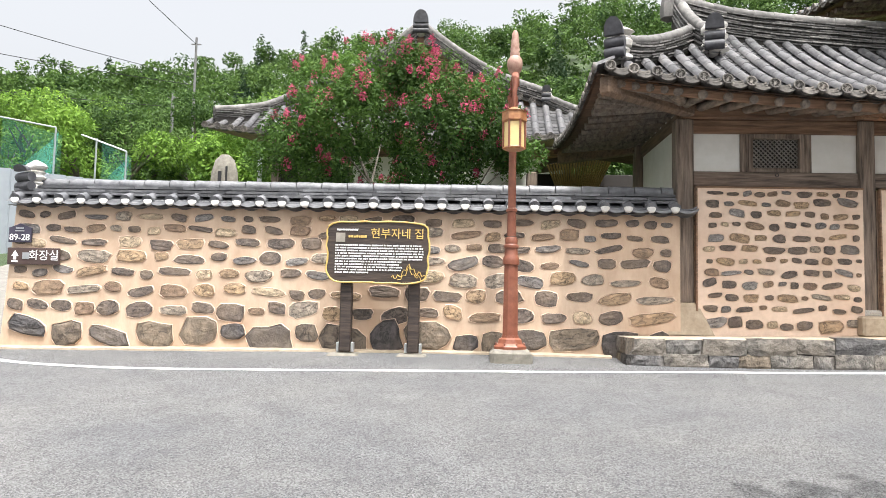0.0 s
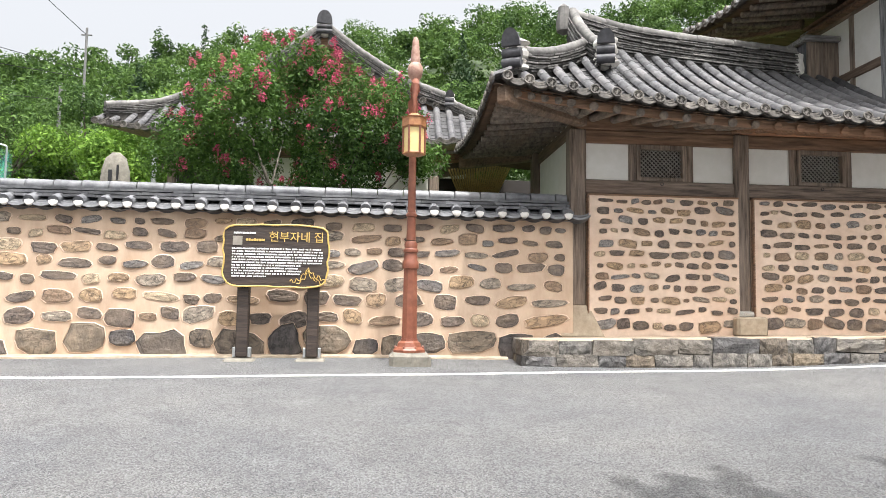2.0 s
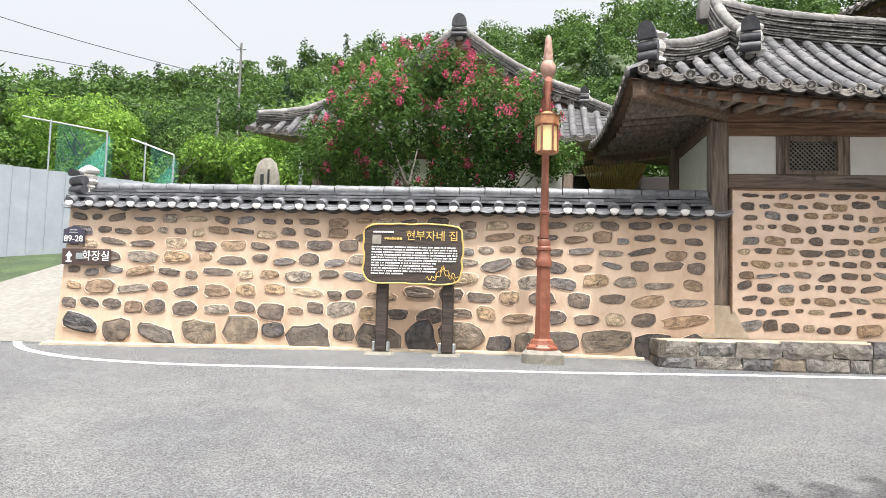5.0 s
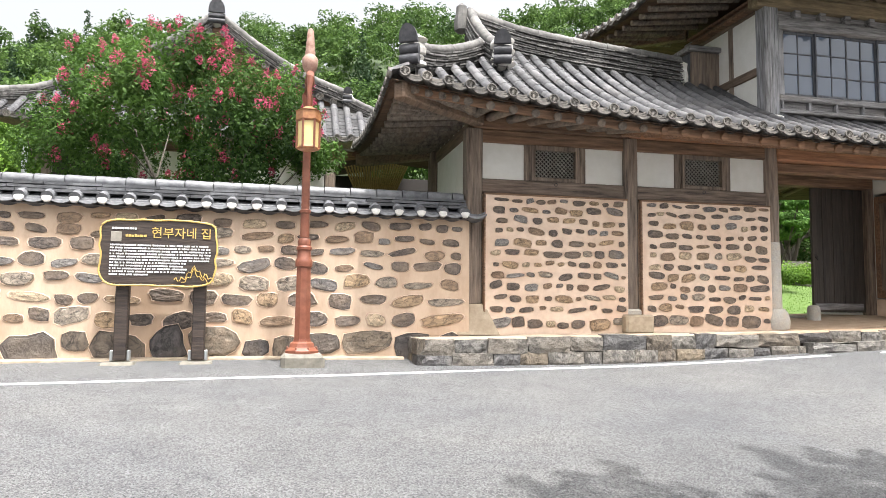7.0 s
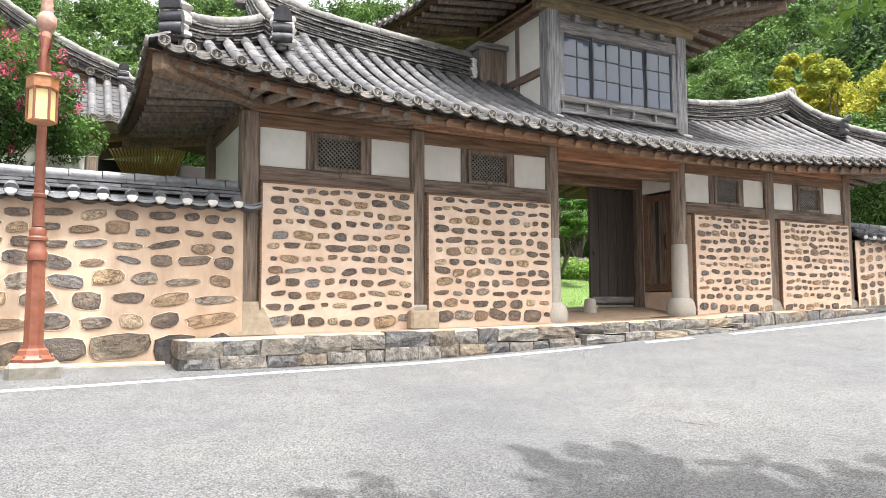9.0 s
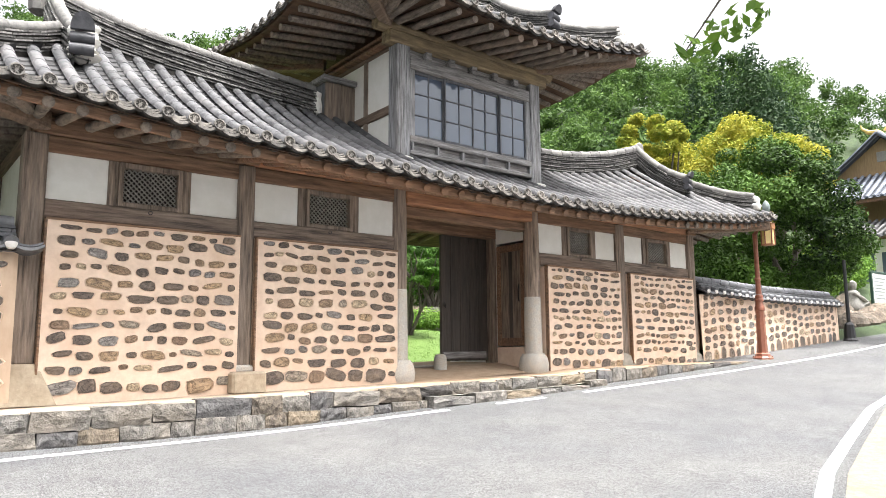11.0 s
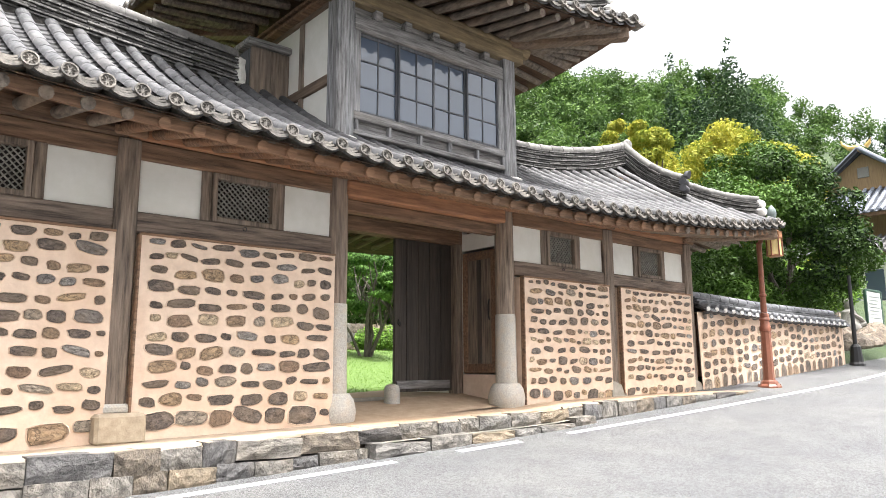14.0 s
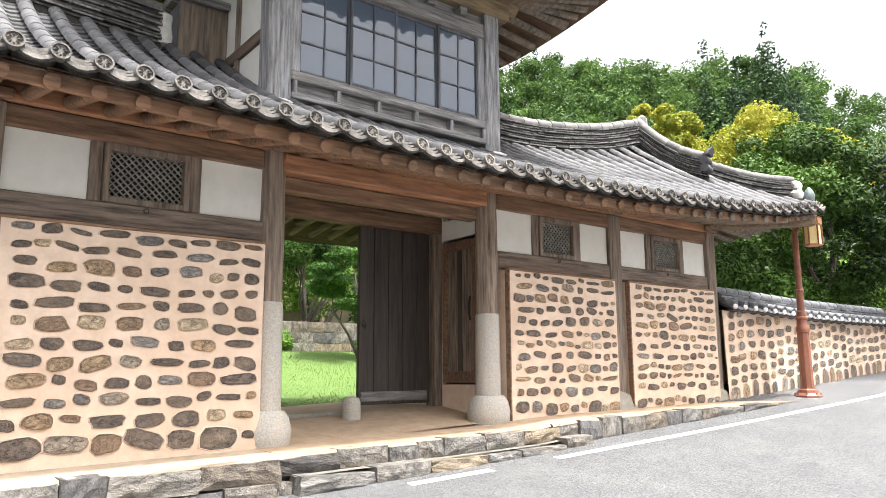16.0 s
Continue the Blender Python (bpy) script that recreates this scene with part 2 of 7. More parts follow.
COPPER = mat("brown_lamp_paint", (0.155, 0.047, 0.026), (0.25, 0.088, 0.050), 12, 0.45, 0.1, stain=(0.34, 0.18, 0.12), amount=0.25)
GOLD = mat("gilt_lantern_metal", (0.42, 0.21, 0.06), (0.58, 0.32, 0.10), 14, 0.4, 0.2, metal=0.3)
AMBER = plain("amber_lantern_glass", (0.74, 0.58, 0.27), 0.25)
SIGN = mat("charred_sign_board", (0.012, 0.009, 0.008), (0.075, 0.052, 0.04), 11, 0.6, 0.5, stretch=(0.3, 3, 3))
YELLOW = plain("yellow_paint", (0.62, 0.43, 0.13), 0.5)
INK_WHITE = plain("white_sign_paint", (0.82, 0.82, 0.80), 0.6)
SIGN_BROWN = plain("brown_enamel", (0.07, 0.045, 0.04), 0.35)
SIGN_NAVY = plain("navy_enamel", (0.05, 0.045, 0.07), 0.35)
STEEL = plain("galvanised_steel", (0.45, 0.47, 0.48), 0.4, 0.7)
IRON = plain("black_iron", (0.03, 0.03, 0.032), 0.5, 0.4)
# near-black colour standing in for the shade of rooms and openings
DARK = plain("painted_interior_dark", (0.035, 0.03, 0.027), 0.9)
PAINT_LINE = mat("worn_road_paint", (0.62, 0.62, 0.60), (0.86, 0.86, 0.84), 22, 0.7, 0.3, stain=(0.30, 0.30, 0.29), amount=0.55)
BARK = mat("grey_bark", (0.055, 0.045, 0.037), (0.15, 0.13, 0.108), 14, 0.9, 0.6, stretch=(2, 2, 0.5))
ROCK = mat("boulder", (0.085, 0.066, 0.050), (0.25, 0.20, 0.155), 4, 0.9, 0.9, dist=0.1, stain=(0.07, 0.065, 0.055), amount=0.5, rnd=0.2, fine=9.0, vein=0.5)
FENCE = mat("blue_grey_sheet_metal", (0.25, 0.28, 0.31), (0.31, 0.34, 0.37), 3, 0.5, 0.05, stain=(0.22, 0.24, 0.26), amount=0.4)
NET = plain("green_netting", (0.08, 0.40, 0.31), 0.8, alpha=0.45)
STATUE = mat("pale_carved_stone", (0.18, 0.17, 0.155), (0.30, 0.29, 0.27), 18, 0.9, 0.4)
BAMBOO = mat("bamboo_lath", (0.30, 0.18, 0.065), (0.52, 0.33, 0.14), 14, 0.7, 0.2, island=0.3)
PETAL = leaf_mat("crape_myrtle_petals", (0.29, 0.018, 0.068), (0.64, 0.15, 0.235), 0.3)
LEAF = leaf_mat("crape_myrtle_leaf", (0.009, 0.030, 0.008), (0.108, 0.205, 0.038))
PINE = leaf_mat("garden_pine_needle", (0.018, 0.060, 0.016), (0.15, 0.29, 0.055))
LEAF_DARK = leaf_mat("maple_leaf", (0.004, 0.014, 0.004), (0.098, 0.195, 0.027), 0.12)
LEAF_YELLOW = leaf_mat("yellowing_leaf", (0.12, 0.19, 0.02), (0.52, 0.46, 0.07))
LEAF_FAR = leaf_mat("woodland_leaf", (0.019, 0.049, 0.015), (0.13, 0.22, 0.05))
LEAF_BRIGHT = leaf_mat("fresh_leaf", (0.040, 0.105, 0.014), (0.25, 0.41, 0.065))
BLADE = leaf_mat("grass_blade", (0.075, 0.145, 0.020), (0.15, 0.25, 0.045), 0.5)
NEEDLE = leaf_mat("conifer_needle", (0.012, 0.034, 0.016), (0.055, 0.10, 0.035), 0.2)


def glass_mat():
    m = bpy.data.materials.new("old_window_glass")
    m.use_nodes = True
    b = m.node_tree.nodes["Principled BSDF"]
    b.inputs["Base Color"].default_value = (0.085, 0.11, 0.155, 1)
    b.inputs["Roughness"].default_value = 0.03
    b.inputs["Specular IOR Level"].default_value = 0.9
    return m


GLASS = glass_mat()


def ground_mat():
    """Asphalt on the carriageway; earth, grass and woodland floor beyond, by place."""
    m = bpy.data.materials.new("asphalt_and_earth")
    m.use_nodes = True
    n, l = m.node_tree.nodes, m.node_tree.links
    b = n["Principled BSDF"]
    tc = n.new("ShaderNodeTexCoord")

    def noise_tex(scale, detail=6, rough=0.6):
        q = n.new("ShaderNodeTexNoise")
        q.inputs["Scale"].default_value, q.inputs["Detail"].default_value, q.inputs["Roughness"].default_value = scale, detail, rough
        l.new(tc.outputs["Object"], q.inputs["Vector"])
        return q

    def ramp(src, p0, c0, p1, c1):
        r = n.new("ShaderNodeValToRGB")
        r.color_ramp.elements[0].position, r.color_ramp.elements[1].position = p0, p1
        r.color_ramp.elements[0].color, r.color_ramp.elements[1].color = (*c0, 1), (*c1, 1)
        l.new(src, r.inputs[0])
        return r

    def mix(a, bb, fac, kind='MIX'):
        x = n.new("ShaderNodeMix")
        x.data_type, x.blend_type = 'RGBA', kind
        l.new(fac, x.inputs["Factor"]) if not isinstance(fac, float) else setattr(x.inputs["Factor"], "default_value", fac)
        l.new(a, x.inputs["A"])
        l.new(bb, x.inputs["B"])
        return x.outputs["Result"]
    vo = n.new("ShaderNodeTexVoronoi")
    vo.inputs["Scale"].default_value = 112
    l.new(tc.outputs["Object"], vo.inputs["Vector"])
    chips = ramp(vo.outputs["Color"], 0.12, (0.040, 0.041, 0.043), 0.92, (0.186, 0.188, 0.193))
    worn = ramp(noise_tex(0.55, 5).outputs["Fac"], 0.33, (0.86, 0.865, 0.88), 0.68, (1.12, 1.10, 1.06))
    patch = ramp(noise_tex(2.6, 7).outputs["Fac"], 0.3, (0.85, 0.85, 0.85), 0.7, (1.1, 1.1, 1.09))
    asphalt = mix(mix(chips.outputs[0], worn.outputs[0], 1.0, 'MULTIPLY'), patch.outputs[0], 1.0, 'MULTIPLY')
    earth = ramp(noise_tex(1.1, 8).outputs["Fac"], 0.35, (0.022, 0.040, 0.014), 0.65, (0.05, 0.078, 0.025))
    sep = n.new("ShaderNodeSeparateXYZ")
    l.new(tc.outputs["Object"], sep.inputs[0])
    edge = n.new("ShaderNodeMath")
    edge.operation = 'GREATER_THAN'
    edge.inputs[1].default_value = 10.0
    l.new(sep.outputs["Y"], edge.inputs[0])
    l.new(mix(asphalt, earth.outputs[0], edge.outputs[0]), b.inputs["Base Color"])
    b.inputs["Roughness"].default_value = 0.9
    bp = n.new("ShaderNodeBump")
    bp.inputs["Strength"].default_value, bp.inputs["Distance"].default_value = 0.7, 0.010
    l.new(vo.outputs["Distance"], bp.inputs["Height"])
    l.new(bp.outputs[0], b.inputs["Normal"])
    return m


GROUND = ground_mat()
GRASS = mat("lawn_grass", (0.050, 0.100, 0.013), (0.098, 0.165, 0.030), 30, 0.9, 0.9, stain=(0.125, 0.185, 0.042), amount=0.5)

# ---- builders ----
class MB:
    """Collects vertices and faces of one mesh."""

    def __init__(self):
        self.v, self.f = [], []

    def add(self, vs, fs):
        k = len(self.v)
        self.v.extend(vs)
        self.f.extend([tuple(i + k for i in q) for q in fs])
        return self

    def box(self, x0, x1, y0, y1, z0, z1, c=0.008, skew=0.0):
        """A chamfered box."""
        c = min(c, (x1 - x0) / 3, (y1 - y0) / 3, (z1 - z0) / 3)
        vs, idx = [], {}
        for ix, x in enumerate((x0, x1)):
            for iy, y in enumerate((y0, y1)):
                for iz, z in enumerate((z0, z1)):
                    sx, sy, sz = (1 - 2 * ix) * c, (1 - 2 * iy) * c, (1 - 2 * iz) * c
                    for k, p in enumerate(((x, y + sy, z + sz), (x + sx, y, z + sz), (x + sx, y + sy, z))):
                        idx[ix, iy, iz, k] = len(vs)
                        vs.append(p)
        fs = []
        for a in (0, 1):
            fs.append([idx[a, 0, 0, 0], idx[a, 1, 0, 0], idx[a, 1, 1, 0], idx[a, 0, 1, 0]])
            fs.append([idx[0, a, 0, 1], idx[1, a, 0, 1], idx[1, a, 1, 1], idx[0, a, 1, 1]])
            fs.append([idx[0, 0, a, 2], idx[1, 0, a, 2], idx[1, 1, a, 2], idx[0, 1, a, 2]])
            for d in (0, 1):
                fs.append([idx[0, a, d, 1], idx[1, a, d, 1], idx[1, a, d, 2], idx[0, a, d, 2]])
                fs.append([idx[a, 0, d, 0], idx[a, 1, d, 0], idx[a, 1, d, 2], idx[a, 0, d, 2]])
                fs.append([idx[a, d, 0, 0], idx[a, d, 1, 0], idx[a, d, 1, 1], idx[a, d, 0, 1]])
                for e in (0, 1):
                    fs.append([idx[a, d, e, k] for k in (0, 1, 2)])
        return self.add(vs, fs)

    def bar(self, p, q, w, h, c=0.006):
        """A chamfered square bar from p to q, w wide across and h high."""
        p, q = Vector(p), Vector(q)
        d = q - p
        n = MB().box(-w / 2, w / 2, -h / 2, h / 2, 0, d.length, c)
        m = Matrix.Translation(p) @ d.to_track_quat("Z", "Y").to_matrix().to_4x4()
        return self.add([tuple(m @ Vector(v)) for v in n.v], n.f)

    def tube(self, pts, radii, n=8, closed=True):
        """A round tube along a line of points."""
        pts = [Vector(p) for p in pts]
        vs, fs = [], []
        for i, p in enumerate(pts):
            d = (pts[min(i + 1, len(pts) - 1)] - pts[max(i - 1, 0)]).normalized()
            a = d.orthogonal().normalized() if abs(d.z) > 0.9 else d.cross(Vector((0, 0, 1))).normalized()
            b = d.cross(a)
            r = radii[i] if hasattr(radii, "__len__") else radii
            for k in range(n):
                t = 2 * math.pi * k / n
                vs.append(tuple(p + a * (r * math.cos(t)) + b * (r * math.sin(t))))
        for i in range(len(pts) - 1):
            for k in range(n):
                fs.append((i * n + k, i * n + (k + 1) % n, (i + 1) * n + (k + 1) % n, (i + 1) * n + k))
        if closed:
            fs.append(tuple(range(n)))
            fs.append(tuple(range((len(pts) - 1) * n, len(pts) * n)))
        return self.add(vs, fs)

    def lathe(self, x, y, prof, n=12, turn=0.0):
        """A turned shape about an upright axis: prof is a list of (radius, z)."""
        vs, fs = [], []
        for r, z in prof:
            for k in range(n):
                t = 2 * math.pi * k / n + turn
                vs.append((x + r * math.cos(t), y + r * math.sin(t), z))
        for i in range(len(prof) - 1):
            for k in range(n):
                fs.append((i * n + k, i * n + (k + 1) % n, (i + 1) * n + (k + 1) % n, (i + 1) * n + k))
        fs.append(tuple(range(n)))
        fs.append(tuple(range((len(prof) - 1) * n, len(prof) * n)))
        return self.add(vs, fs)

    def sheet(self, rows):
        """A sheet through rows of points, all rows equally long."""
        w = len(rows[0])
        fs = [(i * w + k, i * w + k + 1, (i + 1) * w + k + 1, (i + 1) * w + k) for i in range(len(rows) - 1) for k in range(w - 1)]
        return self.add([tuple(p) for r in rows for p in r], fs)

    def mesh(self, name, material, smooth=False):
        me = bpy.data.meshes.new(name)
        me.from_pydata(self.v, [], self.f)
        me.materials.append(material)
        if smooth:
            me.polygons.foreach_set("use_smooth", [True] * len(me.polygons))
            me.set_sharp_from_angle(angle=radians(40))
        b = bmesh.new()
        b.from_mesh(me)
        if len(b.faces) < 60000:
            bmesh.ops.recalc_face_normals(b, faces=b.faces)
        b.to_mesh(me)
        b.free()
        me.update()
        return me


def thing(name, base, label, category, group="", kind=""):
    """An Empty at a thing's base."""
    e = new(name)
    e.empty_display_size = 0.2
    e.matrix_basis = Matrix.Translation(base)
    e["base"] = list(base)
    return tagged(e, label, category, group, kind)


def under(ob, parent):
    """Hang ob under parent, its mesh staying in world coordinates."""
    ob.parent = parent
    top = parent
    while top.parent:
        top = top.parent
    if parent is top and "base" in top:
        ob.matrix_parent_inverse = Matrix.Translation(-Vector(top["base"]))
    return ob


def part(name, mb, material, parent, label="", smooth=False):
    """One mesh object under a thing or under a part."""
    ob = under(new(name, mb.mesh(name, material, smooth)), parent)
    return tagged(ob, label) if label else ob


def piece(name, me, parent, m):
    """One more object on a shared mesh, at the pose m."""
    ob = under(new(name, me), parent)
    ob.matrix_basis = m
    return ob


def solid(name, mb, material, label, category, group="", kind="", smooth=False):
    return tagged(new(name, mb.mesh(name, material, smooth)), label, category, group, kind)


def leaves(centres, radii, count, size, seed, squash=0.8, hollow=0.45, drop=0.0):
    """Small leaf blades scattered in overlapping clumps; returns vertices and faces."""
    rg = np.random.default_rng(seed)
    centres, radii = np.asarray(centres, float), np.asarray(radii, float)
    w = radii ** 2
    pick = rg.choice(len(centres), count, p=w / w.sum())
    d = rg.normal(size=(count, 3))
    d /= np.linalg.norm(d, axis=1)[:, None]
    rad = (hollow + (1 - hollow) * rg.random(count) ** 0.6)[:, None] * radii[pick][:, None]
    p = centres[pick] + d * rad * np.array([1, 1, squash])
    nrm = d * 0.55 + rg.normal(size=(count, 3)) * 0.5 + np.array([0, 0, 0.45 - drop])
    nrm /= np.linalg.norm(nrm, axis=1)[:, None]
    a = np.cross(nrm, rg.normal(size=(count, 3)))
    a /= np.linalg.norm(a, axis=1)[:, None]
    b = np.cross(nrm, a)
    s = size * (0.6 + 0.8 * rg.random(count))[:, None]
    q = np.stack([p - a * s, p + b * s * 0.45, p + a * s, p - b * s * 0.45], 1).reshape(-1, 3)
    return q


def leaf_object(name, q, material):
    """One mesh of leaf blades, four corners each."""
    n = len(q) // 4
    me = bpy.data.meshes.new(name)
    me.vertices.add(n * 4)
    me.vertices.foreach_set("co", np.ascontiguousarray(q, dtype=np.float32).ravel())
    me.loops.add(n * 4)
    me.loops.foreach_set("vertex_index", np.arange(n * 4, dtype=np.int32))
    me.polygons.add(n)
    me.polygons.foreach_set("loop_start", np.arange(0, n * 4, 4, dtype=np.int32))
    me.materials.append(material)
    me.update(calc_edges=True)
    return new(name, me)


def lettering(text, size, material, parent, m, name="lettering"):
    """Words as a flat mesh; m places them, reading along +x and facing -y before it."""
    cu = bpy.data.curves.new(name, 'FONT')
    cu.body, cu.size, cu.extrude, cu.align_x, cu.align_y = text, size, 0.004, 'CENTER', 'CENTER'
    tmp = new(name, cu)
    me = bpy.data.meshes.new_from_object(tmp.evaluated_get(bpy.context.evaluated_depsgraph_get()))
    bpy.data.objects.remove(tmp)
    me.materials.clear()
    me.materials.append(material)
    ob = under(new(name, me), parent)
    ob.matrix_basis = m @ pose(0, 0, 0, 90, 0, 0)
    return ob


def interp(xs, ys):
    """A smooth curve through given heights."""
    def g(x):
        x = min(max(x, xs[0]), xs[-1])
        for i in range(len(xs) - 1):
            if x <= xs[i + 1]:
                h = xs[i + 1] - xs[i]
                u = (x - xs[i]) / h
                d0 = (ys[i + 1] - ys[max(i - 1, 0)]) / (xs[i + 1] - xs[max(i - 1, 0)]) * h
                d1 = (ys[min(i + 2, len(ys) - 1)] - ys[i]) / (xs[min(i + 2, len(xs) - 1)] - xs[i]) * h
                return (2 * u**3 - 3 * u**2 + 1) * ys[i] + (u**3 - 2 * u**2 + u) * d0 + (3 * u**2 - 2 * u**3) * ys[i + 1] + (u**3 - u**2) * d1
    return g


def stone_meshes(seed, n=11, count=28, material=None, square=0.0, rough=0.09, rim=0.13):
    """Shared field-stone shapes of unit size facing -y, each sunk in a raised collar of pointing."""
    rg = random.Random(seed)
    out = []
    for k in range(count):
        e = rg.uniform(2.2, 5.0) + square
        jig = [1 + rg.uniform(-rough, rough) for _ in range(n)]
        spin = rg.uniform(0, 0.5)
        ph = [rg.uniform(0, 6.3) for _ in range(3)]
        am = [rg.uniform(0.01, 0.10), rg.uniform(0.01, 0.08), rg.uniform(0.0, 0.03)]
        vs, fs = [], []
        for ring, (s, y) in enumerate(((1 + rim, 0.5), (1 + rim * 0.3, -0.62), (1.0, 0.1), (0.975, -0.45), (0.80, -0.78))):
            for i in range(n):
                t = 2 * math.pi * i / n + spin
                c, d = math.cos(t), math.sin(t)
                r = jig[i] * (abs(c) ** e + abs(d) ** e) ** (-1 / e)
                r *= 1 + am[0] * math.sin(2 * t + ph[0]) + am[1] * math.sin(3 * t + ph[1]) + am[2] * math.sin(5 * t + ph[2])
                vs.append((0.5 * s * r * c, y + (rg.uniform(-0.16, 0.16) if ring > 2 else 0), 0.5 * s * r * d))
        vs.append((rg.uniform(-0.15, 0.15), -0.9 + rg.uniform(-0.2, 0.2), rg.uniform(-0.15, 0.15)))
        for ring in range(4):
            for i in range(n):
                fs.append((ring * n + i, ring * n + (i + 1) % n, ring * n + n + (i + 1) % n, ring * n + n + i))
        for i in range(n):
            fs.append((4 * n + i, 4 * n + (i + 1) % n, 5 * n))
        me = MB().add(vs, fs).mesh("stone", material or STONE)
        me.materials.append(POINTING)
        me.polygons.foreach_set("material_index", [1] * (2 * n) + [0] * (3 * n))
        out.append(me)
    return out

# ---- ground ----
base_z = interp([-60, -12, -6, 0, 5, 8.6, 11, 17, 22.3, 45], [-0.9, -0.40, -0.32, -0.25, -0.26, -0.10, 0.02, 0.38, 0.75, 2.2])


def smooth(a, b, x):
    u = min(max((x - a) / (b - a), 0), 1)
    return u * u * (3 - 2 * u)


hill_top = interp([-100, -60, -35, -22, -11, 0, 7, 14, 30, 48, 62, 68, 76, 100], [8, 11, 15.5, 19.5, 24, 26.5, 28, 29.5, 31, 28, 25, 28, 24, 14])


def ground_z(x, y):
    road = base_z(x) + 0.08 * (max(y, -25) - 9.3)
    yard = 0.36 + 0.04 * max(x - 10, 0) * smooth(14, 10, y) + 3.6 * smooth(23.5, 38, y) + 1.0 * smooth(14.5, 22, y) * smooth(6, 8, x)
    lane = base_z(x) + 0.06 + 0.24 * min(max(y - 10.0, 0), 16)
    k = smooth(12.7, 13.3, y) if 3.25 < x < 15.9 else smooth(9.95, 10.15, y)
    inner = lane + (yard - lane) * smooth(-5.9, -5.4, x) if x < 10 else yard + (base_z(x) + 0.3 - yard) * smooth(17, 22, x)
    inner += 1.7 * smooth(12.4, 17, y) * smooth(24, 28, x)
    z = road + (inner - road) * k
    dx, dy = x - 2, y
    r = math.hypot(dx, dy)
    if y > -5:
        az = math.degrees(math.atan2(dx, max(dy, 0.01)))
        z += hill_top(az) * smooth(34 + 32 * smooth(62, 69, az), 95 + 25 * smooth(62, 69, az), r) * smooth(-5, 12, y)
    return z


def axis(lo, hi, fine_lo, fine_hi, step):
    a = [fine_lo]
    while a[-1] < fine_hi:
        a.append(a[-1] + step)
    s = step
    while a[-1] < hi:
        s *= 1.22
        a.append(a[-1] + s)
    s, lead = step, [fine_lo]
    while lead[-1] > lo:
        s *= 1.22
        lead.append(lead[-1] - s)
    return lead[:0:-1] + a


gx, gy = axis(-420, 460, -9, 24, 0.5), axis(-300, 420, -3, 12, 0.35)
tagged(new("ground", MB().sheet([[(x, y, ground_z(x, y)) for x in gx] for y in gy]).mesh("ground", GROUND, True)),
       "grey worn asphalt road sloping up to the wall, earth beyond", "ground", kind="structure")


def strip(name, pts, width, material, label, category, lift=0.006):
    """A flat painted band along a line, following the ground."""
    rows = []
    for i, p in enumerate(pts):
        a, b = Vector(pts[max(i - 1, 0)]), Vector(pts[min(i + 1, len(pts) - 1)])
        d = (b - a).normalized()
        s = Vector((-d.y, d.x)) * width / 2
        rows.append([(p[0] + s.x * k, p[1] + s.y * k, ground_z(p[0] + s.x * k, p[1] + s.y * k) + lift) for k in (-1, -0.3, 0.3, 1)])
    return tagged(new(name, MB().sheet(rows).mesh(name, material)), label, category, kind="structure")


line_y = interp([-6.9, -6.2, -5.4, -4.7, -3.5, -2, -0.8, 1.2, 2, 3.5, 5.5, 8.2, 10.9, 15.2, 22, 34], [10.3, 9.4, 8.85, 8.56, 8.34, 8.33, 8.38, 8.54, 8.68, 8.93, 9.04, 8.96, 8.9, 8.8, 8.8, 10.4])
def run(x0, x1):
    return [(x0 + (x1 - x0) * i / 60, line_y(x0 + (x1 - x0) * i / 60)) for i in range(61)]


strip("road_marking", run(-6.9, 8.2), 0.11, PAINT_LINE, "worn white edge line along the old wall", "road marking")
strip("road_marking", run(9.05, 10.0), 0.11, PAINT_LINE, "short worn white dash of the edge line", "road marking")
strip("road_marking", run(10.87, 34), 0.11, PAINT_LINE, "worn white edge line climbing past the gate", "road marking")
far_edge = [(4.6, 2.2), (5.6, 3.0), (6.5, 3.5), (7.3, 3.85), (8.7, 4.4), (10.2, 4.85), (12.5, 5.5), (15, 5.95), (20, 6.4), (30, 7.4)]
far_edge = [(x + 0.22, y) for x, y in far_edge]
strip("road_marking", far_edge[1:], 0.12, PAINT_LINE, "worn white edge line on the far side of the road", "road marking")
verge_rows = []
for i, p in enumerate(far_edge):
    a, b = Vector(far_edge[max(i - 1, 0)]), Vector(far_edge[min(i + 1, len(far_edge) - 1)])
    d = (b - a).normalized()
    verge_rows.append([(p[0] + d.y * w, p[1] - d.x * w, ground_z(p[0] + d.y * w, p[1] - d.x * w) + 0.012) for w in (0.16, 0.6, 1.4, 2.6)])
tagged(new("verge", MB().sheet(verge_rows).mesh("verge", VERGE)), "pale sandy verge beside the road", "verge", kind="structure")

# ---- shared shapes ----
STONES = stone_meshes(3, 12, 60, None, 0.0, 0.04)
BOULDERS = stone_meshes(8, 11, 18, BOULDER, 0.6, 0.07, 0.05)


